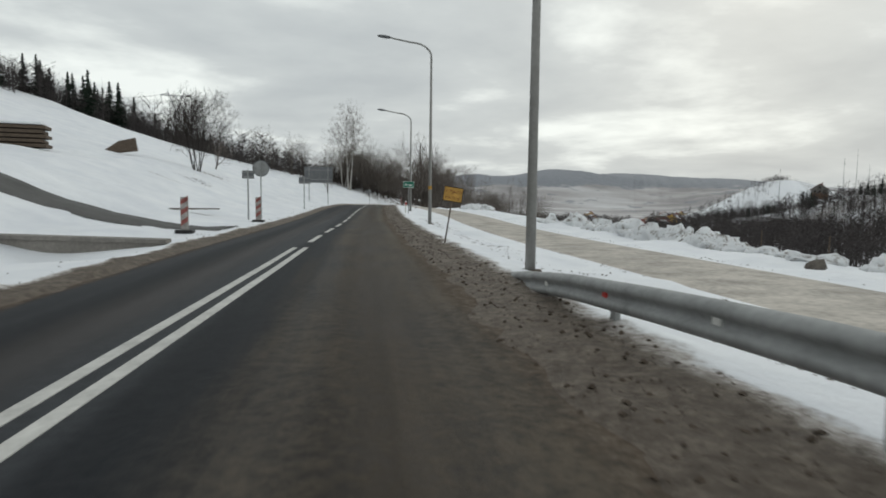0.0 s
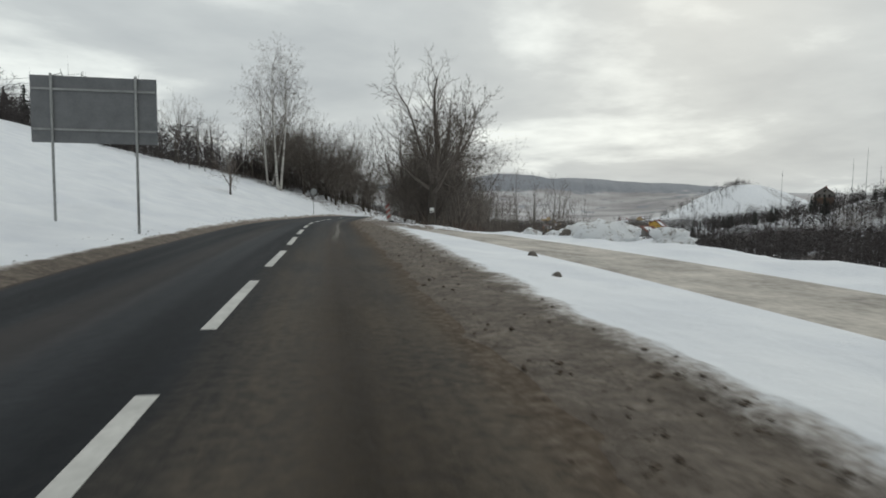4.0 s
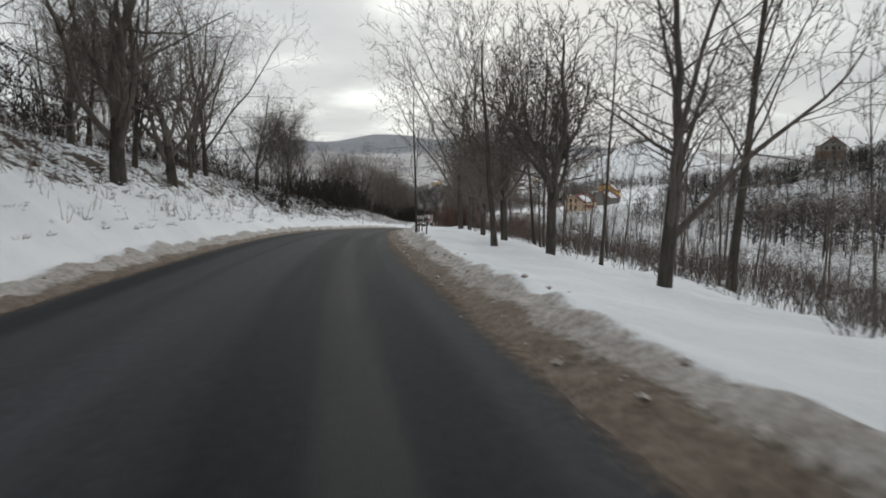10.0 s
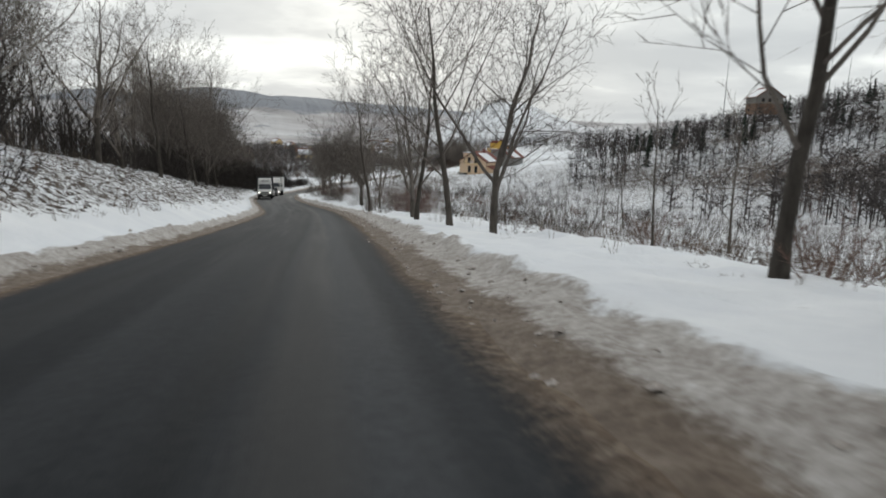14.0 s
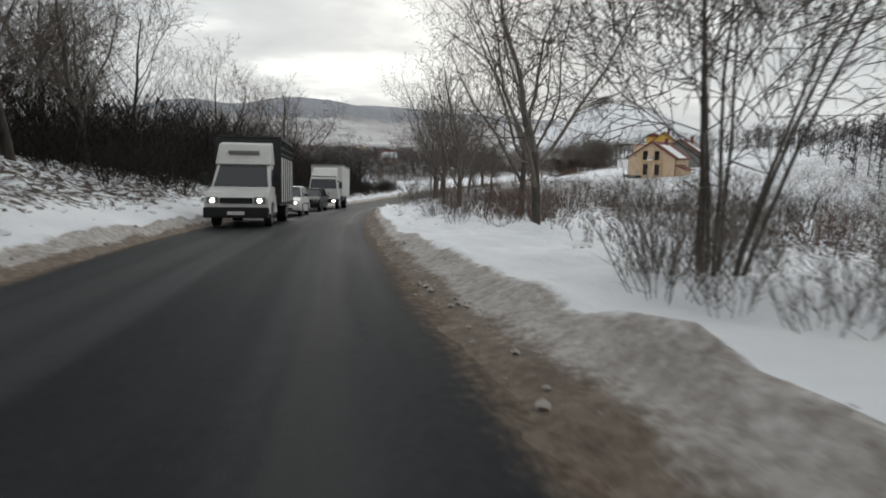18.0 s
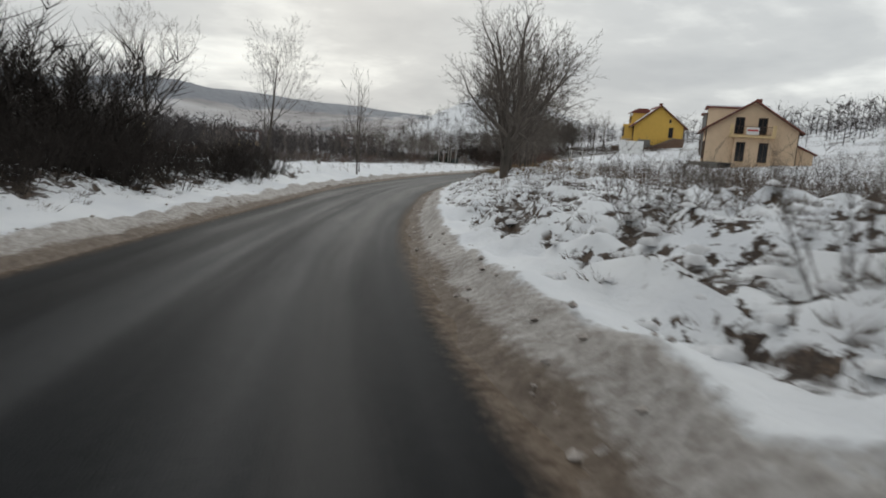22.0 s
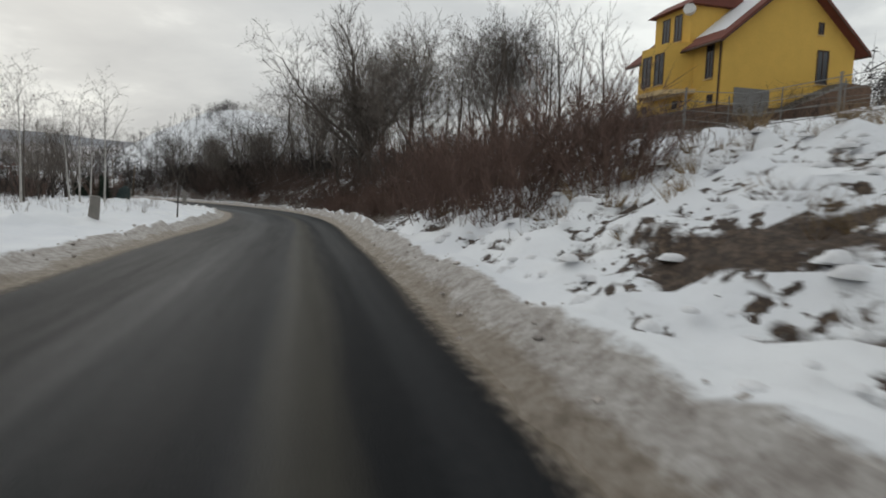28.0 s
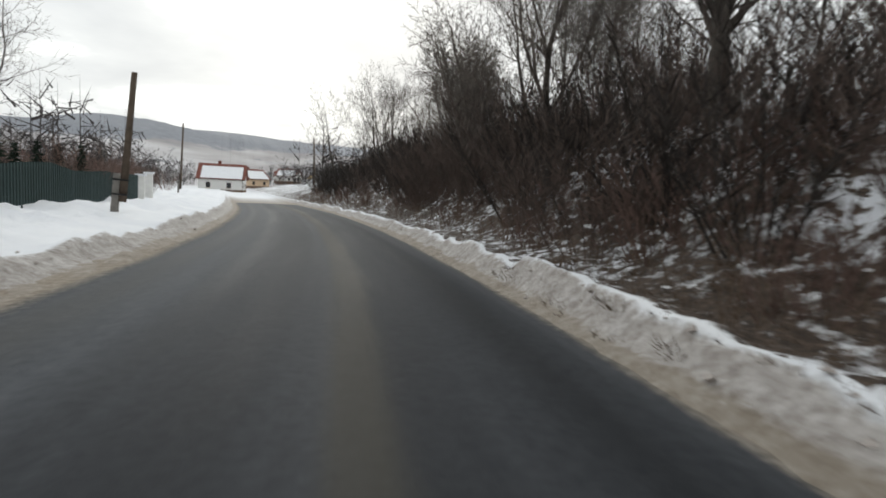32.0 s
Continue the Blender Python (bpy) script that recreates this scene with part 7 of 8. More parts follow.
twin_house(pose(168.4, 364.8, -19.9, 0, 0, compass(0.42, -0.91)), M_PEACH, M_GREYW, "peach-rendered new house with a balcony and red roof", True)
twin_house(pose(189.0, 374.2, -19.2, 0, 0, compass(0.42, -0.91)), M_GREYW, M_GREYW, "unfinished grey plastered house with snow on its roof", False)


def yellow_house(m):
    W, D, E, A = 9.2, 8.2, 4.3, 8.0
    root = gable_house("house", m, W, D, 2.0, E, A, M_YELLOW, "yellow rendered house with a bay and dark red roof", None, 0.6)
    f = faces(W, D)
    window(root, f["front"], 6.9, 2.1, 0.85, 1.95, "door")
    window(root, f["front"], 6.6, 4.9, 0.4, 0.7)
    part("garage_door", boxed((-3.7, -0.06, 0.0), (-1.3, -0.02, 1.55), 0.01), M_GREYW, root, "grey garage door")
    stair = extruded([(-1.6, -0.6), (4.6, -0.6), (4.6, 2.0), (3.0, 2.0), (-1.6, 0.1)], -1.3, -0.05, 1)
    part("stair_wall", stair, M_PLINTH, root, "brown wall of the outside stair")
    for k in range(14):
        part("stair_step", boxed((-1.5 + k * 0.32, -1.25, 0.1 + k * 0.14), (-1.12 + k * 0.32, -0.1, 0.25 + k * 0.14), 0.01), M_CONCRETE, root)
    # bay with a turret above, on the left side
    bay = [(-W / 2 + 0.05, 2.4), (-W / 2 - 1.3, 3.3), (-W / 2 - 1.3, 5.9), (-W / 2 + 0.05, 6.8)]
    part("bay", extruded(bay, 1.7, 4.45, 2), M_YELLOW, root, "three-sided yellow bay")
    part("bay_base", extruded([(-W / 2 + 0.05, 2.1), (-W / 2 - 1.5, 3.15), (-W / 2 - 1.5, 6.05), (-W / 2 + 0.05, 7.1)], 1.45, 1.7, 2), M_CREAM, root)
    part("turret", boxed((-W / 2 - 0.1, 2.8, 4.4), (-1.4, 6.4, 6.7), 0.03), M_YELLOW, root, "square yellow dormer tower")
    part("turret_roof", extruded([(-W / 2 - 0.5, 6.65), (-1.0, 6.65), (-1.9, 7.55), (-W / 2 + 0.9, 7.55)], 2.4, 6.8, 1), M_ROOF, root)
    face = ((-W / 2 - 1.3, 4.6, 0), (0, -1, 0), (-1, 0, 0))
    for u in (-0.65, 0.65):
        window(root, face, u, 2.05, 0.95, 1.9)
    tf = ((-W / 2 - 0.1, 4.6, 0), (0, -1, 0), (-1, 0, 0))
    for u in (-0.6, 0.6):
        window(root, tf, u, 4.75, 0.75, 1.6)
    for u, z, w, h in ((0.9, 2.1, 0.6, 1.9), (7.2, 2.1, 0.65, 1.9), (0.9, 0.7, 0.5, 0.5), (4.2, 0.7, 0.5, 0.5), (7.4, 0.7, 0.5, 0.5)):
        window(root, f["left"], u, z, w, h)
    part("aerial_dish", rodded((-W / 2 - 0.3, 2.7, 6.3), (-W / 2 - 0.5, 2.55, 6.35), 0.35, 0.33, 16), M_WHITE, root, "white satellite dish")
    part("retaining_wall", boxed((-W / 2 - 2.8, 7.4, -1.0), (-W / 2 - 0.2, 8.4, 0.15), 0.05), M_PLINTH, root)
    return root


yellow_house(pose(212.65, 397.8, -17.7, 0, 0, compass(0.62, -0.785)))

# hoarding in front of it
root = empty("hoarding", pose(188.9, 390.0, -19.6, 0, 0, compass(0.22, -0.975)), "large blank white hoarding on posts in the field", "billboard")
part("panel", boxed((-1.9, -0.04, 0.5), (1.9, 0.04, 2.6), 0.01), plain("white_hoarding_sheet", (0.80, 0.80, 0.79), 0.7, 0.3, 0, 0.05, 1.0), root)
for x in (-1.8, 0, 1.8):
    part("post", boxed((x - 0.06, 0.05, -1.2), (x + 0.06, 0.17, 2.5)), M_WOOD, root)

M_HILLH = plain("dull_grey_render", (0.20, 0.19, 0.175), 0.9)
# hill house with masts
hh = gable_house("house", pose(257.5, 317.5, 4.3, 0, 0, compass(0.75, -0.65)), 8.5, 8, 2.5, 2.8, 5.8, M_HILLH, "grey far hillside house with patches of snow on its roof", None, 0.6)
for u in (2.0, 4.2, 6.4):
    window(hh, faces(8.5, 8)["front"], u, 0.9, 1.0, 1.3)
window(hh, faces(8.5, 8)["front"], 4.25, 3.3, 1.1, 1.1)
for k, (x, y, h) in enumerate(((236, 322, 15), (262, 306, 21), (268, 304, 26), (272, 300, 17))):
    mast = empty("radio_mast", pose(x, y, 3.0), "thin radio mast on the far hill", "mast", "radio masts")
    part("mast", rodded((0, 0, -6), (0, 0, h), 0.16, 0.05, 6), M_SIGNBACK, mast)
    part("crossbar", rodded((-0.8, 0, h * 0.85), (0.8, 0, h * 0.85), 0.05, 0.05, 6), M_SIGNBACK, mast)

# village houses down the valley
for k, (x, y, w, dp, turn, wall) in enumerate(((290, 590, 9, 10, 60, M_WHITE), (255, 640, 8, 9, 20, M_CREAM), (330, 660, 9, 9, 100, M_PEACH), (215, 560, 8, 9, 75, M_CREAM), (380, 720, 9, 10, 40, M_WHITE), (160, 520, 8, 8, 30, M_CREAM), (420, 800, 9, 9, 70, M_WHITE), (300, 760, 8, 9, 10, M_PEACH), (100, 560, 8, 8, 80, M_WHITE), (490, 880, 9, 9, 120, M_CREAM), (230, 820, 9, 9, 50, M_WHITE), (350, 900, 9, 10, 15, M_CREAM))):
    i = np.argmin((S_POS[:, 0] - x) ** 2 + (S_POS[:, 1] - y) ** 2)
    sx, sy, sz, sh = (float(v) for v in spine(S_GRID[i]))
    over = (x - sx) * math.sin(sh) + (y - sy) * math.cos(sh)
    s_ = S_GRID[i] + (over if S_GRID[i] > S_GRID[-1] - 2 else 0)
    sx, sy, sz, sh = (float(v) for v in spine(s_))
    z = float(land(s_, (x - sx) * math.cos(sh) - (y - sy) * math.sin(sh)))
    hs = gable_house("house", pose(x, y, z, 0, 0, turn), w, dp, 1.5, 3.2, 6.4, wall, "small village house with a snow-covered roof down the valley")
    for u in (2.2, w - 2.2):
        window(hs, faces(w, dp)["front"], u, 0.9, 1.0, 1.3)
        window(hs, faces(w, dp)["left"], u, 0.9, 1.0, 1.3)


def pylon(m, high):
    root = empty("power_pylon", m, "tall steel lattice power pylon on the hill", "pylon")
    bm = bmesh.new()
    w, neck = 2.6, high * 0.55
    for sx in (-1, 1):
        for sy in (-1, 1):
            rod(bm, (sx * w, sy * w * 0.5, -3), (sx * 0.5, sy * 0.4, neck), 0.30, 0.24, 5)
            rod(bm, (sx * 0.5, sy * 0.4, neck), (sx * 4.2, sy * 0.3, high), 0.24, 0.18, 5)
    for k in range(7):
        z0, z1 = neck * k / 7, neck * (k + 1) / 7
        a0, a1 = w + (0.5 - w) * k / 7, w + (0.5 - w) * (k + 1) / 7
        for sy in (-0.5, 0.5):
            rod(bm, (-a0, a0 * sy, z0), (a1, a1 * sy, z1), 0.13, 0.13, 4)
            rod(bm, (a0, a0 * sy, z0), (-a1, a1 * sy, z1), 0.13, 0.13, 4)
    part("tower", bm, M_SIGNBACK, root)
    arm = bmesh.new()
    rod(arm, (-8.5, 0, high * 0.93), (8.5, 0, high * 0.93), 0.28, 0.28, 5)
    rod(arm, (-8.5, 0, high * 0.93), (-4.2, 0, high * 0.99), 0.18, 0.18, 4)
    rod(arm, (8.5, 0, high * 0.93), (4.2, 0, high * 0.99), 0.18, 0.18, 4)
    for sx in (-1, 1):
        rod(arm, (sx * 4.2, 0, high), (sx * 4.6, 0, high * 1.08), 0.16, 0.1, 4)
    part("cross_arm", arm, M_SIGNBACK, root)
    for x in (-8, 0, 8):
        part("insulator", rodded((x, 0, high * 0.93), (x, 0, high * 0.85), 0.12, 0.12, 6), M_SIGNBACK, root)
    return root


pylon(pose(-105.9, 386.8, 36.0, 0, 0, 15), 23)
for k, (off, dz) in enumerate(((-8, 0), (0, 0), (8, 0), (4.6, 4.2))):
    a, b = Vector((-105.9 + off, 386.8 + 2, 55.5 + dz)), Vector((-560 + off, 470, 66 + dz))
    st = Store()
    pts = [a.lerp(b, u / 24) - Vector((0, 0, 15 * 4 * (u / 24) * (1 - u / 24))) for u in range(25)]
    st.tube(pts, [0.07] * 25, 4)
    tagged(new("power_cable", st.mesh("power_cable", M_BLACK)), "thin power cable strung across the valley", "cable", "power cables")


M_MESH = plain("weathered_fence_steel", (0.20, 0.195, 0.185), 0.6, 0.3, 0.3, 0.2, 3.0)
M_TEAL = plain("dark_green_fence_paint", (0.030, 0.052, 0.050), 0.6, 0.3, 0, 0.2, 3.0)


def fence(s0, s1, d0, d1, high, gap, material, label, rails=2, slats=0):
    root = empty("fence", standing(s0, d0), label, "fence")
    inv = root.matrix_world.inverted()
    n = int(math.hypot(s1 - s0, d1 - d0) / gap)
    pts = [inv @ at(s0 + (s1 - s0) * k / n, d0 + (d1 - d0) * k / n) for k in range(n + 1)]
    for p in pts:
        part("post", rodded(p - Vector((0, 0, 0.3)), p + Vector((0, 0, high)), 0.028, 0.028, 7), material, root)
    for a, b in zip(pts[:-1], pts[1:]):
        for k in range(rails):
            z = high * (0.3 + 0.62 * k / max(rails - 1, 1))
            part("rail", rodded(a + Vector((0, 0, z)), b + Vector((0, 0, z)), 0.009, 0.009, 4), material, root)
        for k in range(slats):
            q = a.lerp(b, (k + 0.5) / slats)
            part("slat", boxed(q + Vector((-0.035, -0.035, 0.08)), q + Vector((0.035, 0.035, high))), material, root)
    return root


fence(452, 475, 12.5, 11.0, 1.2, 2.3, M_MESH, "wire mesh fence on pale posts below the yellow house", 4)
fence(470, 500, 23.0, 19.0, 1.4, 2.6, M_MESH, "wire mesh fence on pale posts below the yellow house", 4)
fence(528, 562, -7.9, -7.6, 1.35, 2.2, M_TEAL, "dark green slatted garden fence behind the snowy verge", 2, 11)
root = empty("gate", standing(455, 13.2), "pale steel gate in the snowy field", "gate")
for x in (-1.6, 0, 1.6):
    part("post", rodded((x, 0, -0.3), (x, 0, 1.5), 0.045, 0.045, 8), M_WHITE, root)
for z in (0.25, 0.75, 1.3):
    part("bar", rodded((-1.6, 0, z), (1.6, 0, z), 0.025, 0.025, 6), M_WHITE, root)
for s, d in ((563, -7.6), (566, -7.6)):
    root = empty("gate_pier", standing(s, d), "pale brick gate pier with a flat cap", "gate pier", "gate piers")
    part("pier", boxed((-0.2, -0.2, -0.3), (0.2, 0.2, 1.5), 0.02), M_WHITE, root)
    part("cap", boxed((-0.28, -0.28, 1.5), (0.28, 0.28, 1.62), 0.03), M_SNOW, root, "snow-covered cap")
hedge_fir = [conifer_mesh(k, 2.6, M_FIR) for k in (11, 12)]
for k in range(14):
    p = at(528 + k * 2.4, -9.6 - rnd.uniform(0, 0.6), -0.1)
    ob = new("thuja", rnd.choice(hedge_fir))
    z = rnd.uniform(0.8, 1.15)
    ob.matrix_world = pose(p.x, p.y, p.z, 0, 0, rnd.uniform(0, 360)) @ Matrix.Diagonal((z * 1.1, z * 1.1, z, 1))
    tagged(ob, "dark green conical garden conifer behind the fence", "tree", "garden conifers")


# ---- vehicles waiting in the other lane ----
def car_paint(name, colour, rough=0.35):
    return plain(name, colour, rough, 0.5, 0.0, 0.12, 1.5)


M_CARW = car_paint("dirty_white_paint", (0.62, 0.61, 0.585))
M_CARD = plain("dark_green_grey_paint", (0.010, 0.012, 0.014), 0.45, 0.22, 0.0, 0.2, 1.5)
M_TYRE = plain("black_tyre", (0.018, 0.018, 0.018), 0.9, 0.2)
M_RIM = plain("dull_wheel_rim", (0.22, 0.22, 0.22), 0.5, 0.5, 0.5)
M_TRIM = plain("black_plastic", (0.022, 0.022, 0.023), 0.7, 0.3)
M_LAMP = emit("lit_headlamp", (1.0, 0.95, 0.85), 5.0)
M_TARP = plain("dark_frame_steel", (0.045, 0.045, 0.046), 0.7, 0.3)


def wheel(root, x, y, r, w):
    hub = part("wheel", rodded((x - w / 2, y, r), (x + w / 2, y, r), r, r, 22), M_TYRE, root, "black tyre with a steel rim")
    s = 1 if x > 0 else -1
    part("rim", rodded((x + s * w * 0.40, y, r), (x + s * w * 0.53, y, r), r * 0.62, r * 0.55, 18), M_RIM, hub)
    part("hub_cap", rodded((x + s * w * 0.52, y, r), (x + s * w * 0.60, y, r), r * 0.2, r * 0.17, 12), M_TRIM, hub)


def tapered(profile, w0, w1, z0, z1):
    """Outline (y, z) run across the width, narrowing from half-width w0 at z0 to w1 at z1."""
    bm = bmesh.new()
    half = lambda z: w0 + (w1 - w0) * min(max((z - z0) / (z1 - z0), 0), 1)
    a = [bm.verts.new((-half(z), y, z)) for y, z in profile]
    b = [bm.verts.new((half(z), y, z)) for y, z in profile]
    bm.faces.new(a)
    bm.faces.new(b[::-1])
    for i in range(len(a)):
        j = (i + 1) % len(a)
        bm.faces.new((a[j], a[i], b[i], b[j]))
    bmesh.ops.recalc_face_normals(bm, faces=bm.faces)
    return bm


def bowed(profile, w0, w1, z0, z1, length, bow, crown=0.035):
    """Like tapered(), with the nose and tail bowed round in plan and the top faces arched across."""
    bm = bmesh.new()
    half = lambda z: w0 + (w1 - w0) * min(max((z - z0) / (z1 - z0), 0), 1)
    cols = []
    for f in (-1.0, -0.93, -0.75, -0.4, 0.0, 0.4, 0.75, 0.93, 1.0):
        col = []
        for y, z in profile:
            k = 1 - y / (length / 2)
            col.append(bm.verts.new((f * half(z), y + bow * abs(f) ** 3 * k * abs(k), z - crown * f ** 4 * (z > 0.6))))
        cols.append(col)
    n = len(profile)
    for a, b in zip(cols[:-1], cols[1:]):
        for i in range(n):
            j = (i + 1) % n
            bm.faces.new((a[j], a[i], b[i], b[j]))
    bm.faces.new(cols[0])
    bm.faces.new(cols[-1][::-1])
    bmesh.ops.recalc_face_normals(bm, faces=bm.faces)
    return bm


def rounded(bm, offset):
    bmesh.ops.bevel(bm, geom=[e for e in bm.edges if e.calc_face_angle(0) > 0.5], offset=offset, segments=2, affect="EDGES", profile=0.6)
    return bm


def arch(y, r, z0, n=8):
    return [(y + r * math.cos(math.pi * k / n), z0 + r * math.sin(math.pi * k / n)) for k in range(n + 1)]


def hatchback(m, paint, label, length=4.15, estate=False):
    """Front at y = 0 facing -y, length along +y."""
    root = empty("car", m, label, "car", "oncoming vehicles")
    L, W = length, 0.85
    f, r = 0.82, L - 0.72
    under = [(L - 0.05, 0.32), (r + 0.36, 0.3)] + arch(r, 0.36, 0.3)[1:-1] + [(r - 0.36, 0.22), (f + 0.36, 0.22)] + arch(f, 0.36, 0.3)[1:-1] + [(f - 0.36, 0.26), (0.06, 0.28)]
    top = [(0.0, 0.40), (-0.02, 0.50), (0.02, 0.62), (0.07, 0.70), (0.18, 0.76), (0.45, 0.83), (0.75, 0.88), (1.05, 0.92), (1.3, 0.94), (2.0, 0.95), (L - 0.35, 0.97), (L - 0.12, 0.94), (L - 0.03, 0.84), (L, 0.5)]
    part("body", bowed(under + top, W, W * 0.93, 0.45, 0.96, L, 0.20), paint, root, smooth=False)
    back = L - (0.12 if estate else 0.38)
    cab = [(1.0, 0.90), (1.75, 1.36), (2.05, 1.41), (back - (0.45 if not estate else 0.25), 1.40), (back, 1.02), (back, 0.93)]
    part("cabin", bowed(cab, W * 0.90, W * 0.72, 0.93, 1.41, L, 0.10, 0.02), M_GLASS, root, "dark windows")
    part("roof", rounded(tapered([(1.72, 1.385), (2.05, 1.425), (back - 0.42, 1.415), (back - 0.3, 1.37), (1.9, 1.35)], W * 0.76, W * 0.72, 1.35, 1.42), 0.012), paint, root)
    for sx in (-1, 1):
        for y0, z0, y1, z1 in ((1.02, 0.92, 1.76, 1.37), (2.28, 0.93, 2.3, 1.38), (back - 0.62, 0.93, back - 0.66, 1.38), (back - 0.02, 0.95, back - 0.42, 1.38)):
            part("pillar", rodded((sx * W * 0.925, y0, z0), (sx * W * 0.735, y1, z1), 0.035, 0.03, 6), paint, root)
        part("sill_strip", boxed((min(sx * W, sx * (W + 0.012)), 1.2, 0.56), (max(sx * W, sx * (W + 0.012)), r - 0.4, 0.62)), M_TRIM, root)
        part("headlight_housing", rounded(boxed((sx * 0.60 - 0.16, 0.005, 0.56), (sx * 0.60 + 0.14, 0.16, 0.71)), 0.04), M_RIM, root, "clear lamp housing")
        part("headlight", rodded((sx * 0.63, -0.015, 0.635), (sx * 0.63, 0.07, 0.635), 0.062, 0.07, 14), M_SIGNBACK if estate else M_LAMP, root, "dull headlight" if estate else "lit headlight")
        part("mirror", boxed((sx * 0.98 - 0.09, 1.18, 0.93), (sx * 0.98 + 0.09, 1.30, 1.07), 0.03), M_TRIM, root)
        part("tail_light", boxed((sx * 0.70 - 0.09, L - 0.06, 0.66), (sx * 0.70 + 0.09, L + 0.01, 0.9), 0.01), M_REDP, root)
        for y in (f, r):
            wheel(root, sx * (W - 0.11), y, 0.3, 0.19)
    part("grille", boxed((-0.42, -0.03, 0.58), (0.42, 0.05, 0.69), 0.01), M_TRIM, root)
    part("bumper", boxed((-W, -0.07, 0.30), (W, 0.12, 0.50), 0.04), paint, root)
    part("air_intake", boxed((-0.5, -0.082, 0.33), (0.5, -0.06, 0.41), 0.005), M_TRIM, root)
    part("number_plate", boxed((-0.26, -0.092, 0.43), (0.26, -0.072, 0.53), 0.004), M_WHITE, root, "blank pale number plate")
    part("wiper", rodded((-0.4, 1.02, 0.95), (0.2, 1.12, 0.985), 0.008, 0.008, 5), M_TRIM, root)
    return root


def on_road(s, d, turn=180):
    x, y = plan(s, d)
    slope = math.degrees(math.atan2(float(spine(s + 3)[2] - spine(s - 3)[2]), 6))
    return pose(float(x), float(y), float(crown(s, d)) + 0.005) @ pose(0, 0, 0, 0, 0, heading(s)) @ pose(0, 0, 0, slope, 0, 0)


def livestock_van(m):
    """A white cab-over-chassis van with a slatted livestock box; front at y = 0 facing -y."""
    root = empty("van", m, "white delivery van with a tall slatted livestock box", "van", "oncoming vehicles")
    cab = [(0.0, 0.42), (0.0, 0.95), (0.18, 1.12), (0.85, 1.30), (1.45, 2.05), (2.25, 2.12), (2.25, 0.42), (1.52, 0.42), (1.42, 0.72), (1.1, 0.86), (0.78, 0.72), (0.68, 0.42)]
    part("cab", rounded(tapered(cab, 0.98, 0.86, 1.0, 2.1), 0.04), M_CARW, root)
    part("windscreen", tapered([(0.86, 1.315), (1.42, 2.0), (1.40, 2.02), (0.84, 1.335)], 0.86, 0.76, 1.3, 2.0), M_GLASS, root, "dark windscreen")
    part("air_deflector", rounded(tapered([(1.35, 2.06), (1.75, 2.75), (2.2, 2.85), (2.25, 2.08)], 0.92, 0.86, 2.0, 2.85), 0.05), M_CARW, root, "white roof air deflector")
    part("writing_bar", boxed((-0.5, 1.48, 2.42), (0.5, 1.56, 2.52)), M_GREYW, root, "plain grey bar of lettering")
    for sx in (-1, 1):
        part("side_window", extruded([(1.12, 1.34), (1.5, 1.9), (2.0, 1.9), (2.0, 1.3)], sx * 0.93 - 0.02, sx * 0.93 + 0.02, 0), M_GLASS, root, "dark side window")
        part("mirror", boxed((sx * 1.16 - 0.1, 0.95, 1.35), (sx * 1.16 + 0.1, 1.08, 1.75), 0.03), M_TRIM, root)
        part("mirror_arm", rodded((sx * 0.95, 1.1, 1.5), (sx * 1.1, 1.02, 1.5), 0.02, 0.02, 6), M_TRIM, root)
        part("headlight_housing", rounded(boxed((sx * 0.72 - 0.18, -0.03, 0.78), (sx * 0.72 + 0.18, 0.08, 0.98)), 0.03), M_RIM, root, "clear lamp housing")
        part("headlight", rodded((sx * 0.72, -0.045, 0.87), (sx * 0.72, 0.05, 0.87), 0.075, 0.08, 14), M_LAMP, root, "lit headlight")
        part("door_handle", boxed((sx * 0.975 - 0.02, 1.9, 1.12), (sx * 0.975 + 0.02, 2.04, 1.18)), M_TRIM, root)
        wheel(root, sx * 0.84, 1.1, 0.34, 0.22)
        wheel(root, sx * 0.84, 4.75, 0.34, 0.34)
        part("mudguard", boxed((sx * 0.84 - 0.2, 4.3, 0.72), (sx * 0.84 + 0.2, 5.2, 0.76), 0.01), M_TRIM, root)
    part("grille", boxed((-0.5, -0.03, 0.78), (0.5, 0.06, 0.96), 0.01), M_TRIM, root)
    part("bumper", boxed((-1.0, -0.1, 0.32), (1.0, 0.15, 0.66), 0.05), M_TRIM, root, "dark plastic bumper")
    part("number_plate", boxed((-0.26, -0.12, 0.42), (0.26, -0.1, 0.53)), M_WHITE, root, "blank pale number plate")
    part("chassis", boxed((-0.45, 2.0, 0.45), (0.45, 6.1, 0.66)), M_TRIM, root)
    y0, y1, w, zb, zt = 2.35, 6.2, 1.08, 0.75, 3.0
    part("box_floor", boxed((-w, y0, zb - 0.1), (w, y1, zb), 0.01), M_TARP, root)
    part("front_wall", boxed((-w, y0, zb), (w, y0 + 0.06, zt), 0.01), M_TARP, root, "dark front wall of the box")
    n = 6
    for sx in (-1, 1):
        for k in range(n + 1):
            y = y0 + (y1 - y0) * k / n
            part("rib", boxed((sx * w - 0.045, y - 0.035, zb), (sx * w + 0.045, y + 0.035, zt), 0.008), M_TARP, root, "dark steel rib")
        for k in range(n):
            a, b = y0 + (y1 - y0) * k / n + 0.04, y0 + (y1 - y0) * (k + 1) / n - 0.04
            part("side_panel", boxed((sx * w - 0.02, a, zb + 0.02), (sx * w + 0.02, b, zt - 0.62)), M_CARW, root, "grimy white side panel")
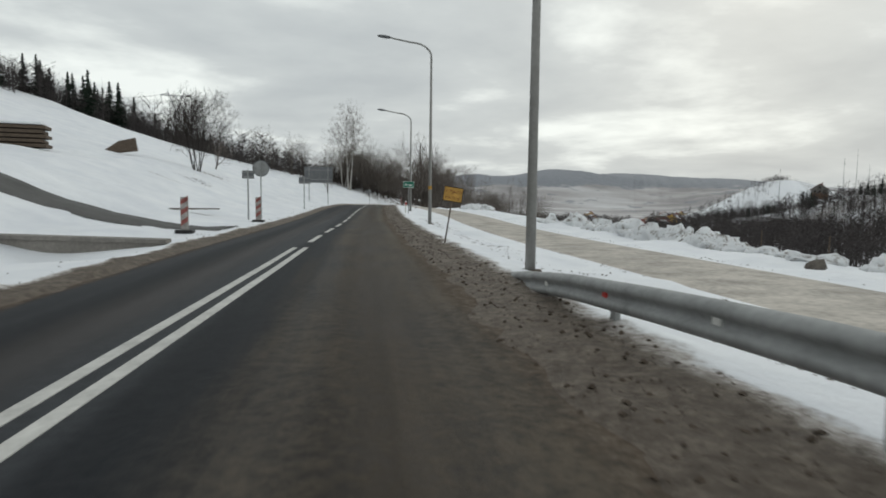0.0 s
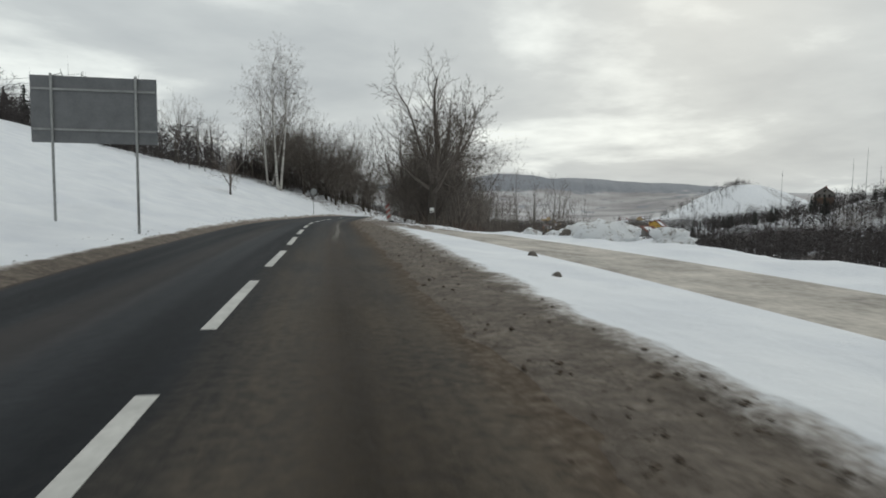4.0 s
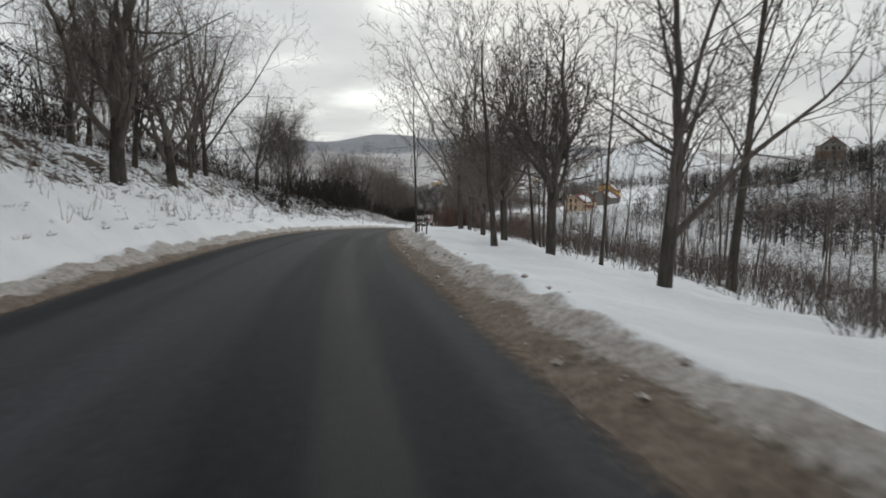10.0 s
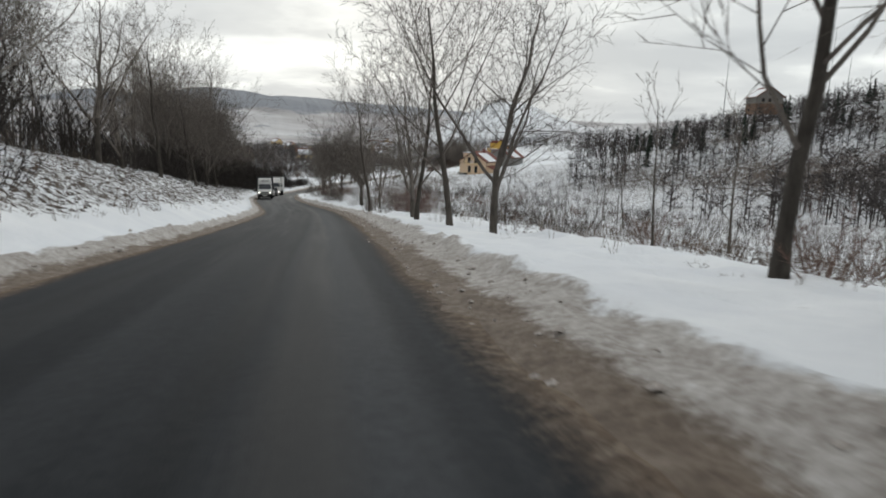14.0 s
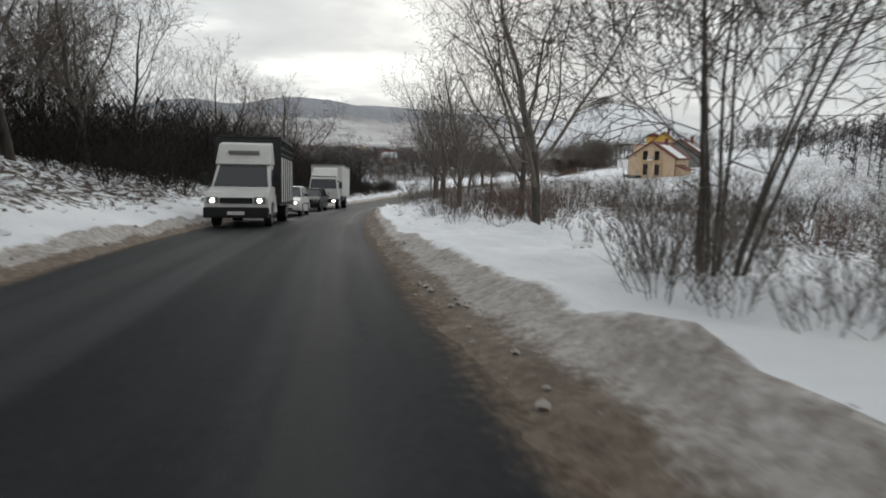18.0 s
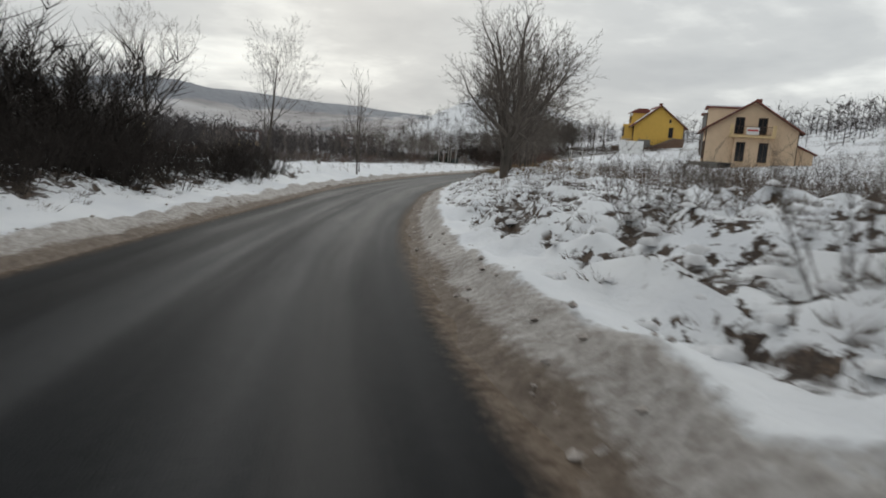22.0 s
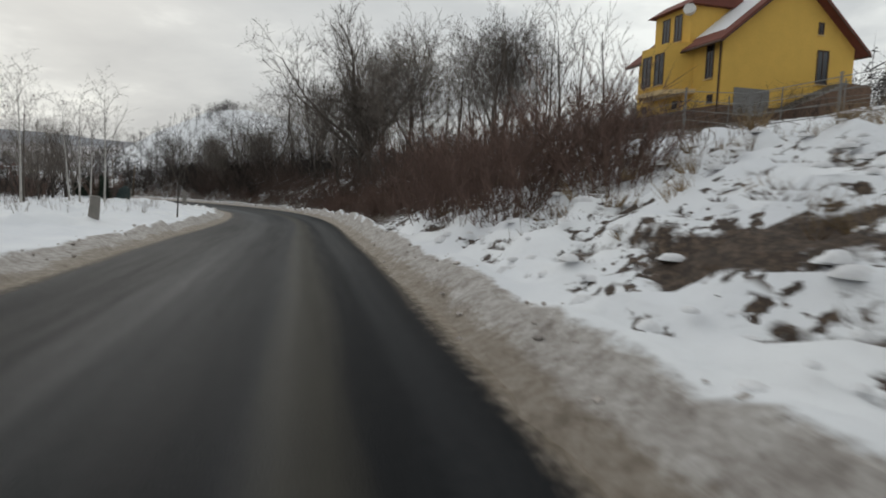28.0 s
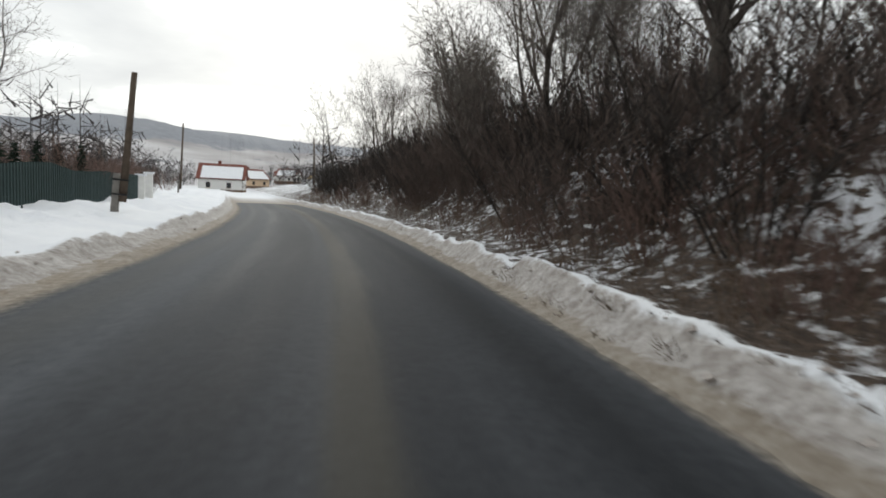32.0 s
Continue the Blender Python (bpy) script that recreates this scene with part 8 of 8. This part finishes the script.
        for z in (zt - 0.5, zt - 0.28):
            part("slat", boxed((sx * w - 0.025, y0, z - 0.03), (sx * w + 0.025, y1, z + 0.03)), M_TARP, root)
        part("roof_rail", rodded((sx * w, y0, zt + 0.02), (sx * w, y1, zt + 0.02), 0.06, 0.06, 8), M_TARP, root)
    part("roof_sheet", boxed((-w, y0, zt + 0.03), (w, y1, zt + 0.09), 0.02), M_TARP, root, "dark tarpaulin roof")
    part("rear_door", boxed((-w, y1 - 0.03, zb), (w, y1 + 0.03, zt - 0.6)), M_CARW, root)
    part("tow_hook", rodded((0.9, y1, 0.55), (0.9, y1 + 0.3, 0.52), 0.03, 0.03, 6), M_TRIM, root)
    return root


def box_lorry(m):
    """An angular old white lorry with a box body; front at y = 0 facing -y."""
    root = empty("lorry", m, "old angular white lorry with a tall box body", "lorry", "oncoming vehicles")
    part("cab", rounded(tapered([(0.0, 0.7), (-0.02, 1.45), (0.22, 2.35), (1.55, 2.42), (1.6, 0.7)], 1.08, 0.98, 1.4, 2.4), 0.05), M_CARW, root)
    part("windscreen", tapered([(-0.015, 1.5), (0.19, 2.2), (0.17, 2.2), (-0.035, 1.5)], 0.98, 0.9, 1.5, 2.2), M_GLASS, root, "dark windscreen")
    part("air_deflector", rounded(tapered([(0.25, 2.42), (0.9, 3.05), (1.55, 3.1), (1.55, 2.42)], 0.95, 0.88, 2.4, 3.1), 0.05), M_CARW, root, "white roof air deflector")
    part("bumper", boxed((-1.1, -0.16, 0.42), (1.1, 0.2, 0.74), 0.03), M_TRIM, root, "black bumper")
    part("grille", boxed((-0.45, -0.05, 0.82), (0.45, 0.0, 1.02), 0.01), M_GREYW, root)
    for k in range(4):
        part("grille_bar", boxed((-0.43, -0.06, 0.84 + k * 0.045), (0.43, -0.045, 0.86 + k * 0.045)), M_TRIM, root)
    for k in range(4):
        part("badge_bar", boxed((-0.42 + k * 0.25, -0.045, 1.12), (-0.30 + k * 0.25, -0.02, 1.19)), M_TRIM, root, "plain dark bar in place of a badge")
    part("number_plate", boxed((-0.26, -0.18, 0.55), (0.26, -0.16, 0.66)), M_WHITE, root, "blank pale number plate")
    part("wiper", rodded((-0.6, -0.05, 1.5), (0.1, -0.02, 1.56), 0.01, 0.01, 5), M_TRIM, root)
    for sx in (-1, 1):
        part("headlight", rounded(boxed((sx * 0.80 - 0.12, -0.19, 0.52), (sx * 0.80 + 0.12, -0.1, 0.65)), 0.04), M_LAMP, root, "lit headlight")
        part("side_window", extruded([(0.25, 1.5), (0.4, 2.15), (1.3, 2.18), (1.3, 1.5)], sx * 1.03 - 0.03, sx * 1.03 + 0.03, 0), M_GLASS, root, "dark side window")
        part("mirror", boxed((sx * 1.3 - 0.1, -0.05, 1.55), (sx * 1.3 + 0.1, 0.04, 2.0), 0.02), M_TRIM, root)
        part("mirror_arm", rodded((sx * 1.02, 0.1, 2.05), (sx * 1.28, 0.0, 1.98), 0.015, 0.015, 6), M_TRIM, root)
        part("roof_marker", rodded((sx * 0.85, 0.28, 2.38), (sx * 0.85, 0.28, 2.46), 0.05, 0.04, 8), M_YEL, root)
        wheel(root, sx * 0.95, 0.85, 0.44, 0.25)
        wheel(root, sx * 0.92, 4.9, 0.44, 0.42)
    part("chassis", boxed((-0.45, 1.4, 0.6), (0.45, 6.6, 0.85)), M_TRIM, root)
    part("side_guard", boxed((1.0, 2.2, 0.62), (1.12, 4.2, 0.95), 0.02), M_TARP, root)
    part("box_body", boxed((-1.2, 1.75, 0.95), (1.2, 6.8, 3.35), 0.03), M_CARW, root, "plain white box body")
    part("box_frame", boxed((-1.23, 1.72, 3.25), (1.23, 6.83, 3.38), 0.02), M_GREYW, root)
    return root


livestock_van(on_road(317.3, -1.75))
hatchback(on_road(326.2, -1.6), M_CARW, "dirty white hatchback car with lit headlights", 4.1)
hatchback(on_road(334.3, -1.6), M_CARD, "dark green-grey estate car with dull headlights on the road", 4.4, True)
box_lorry(on_road(343.9, -1.85))
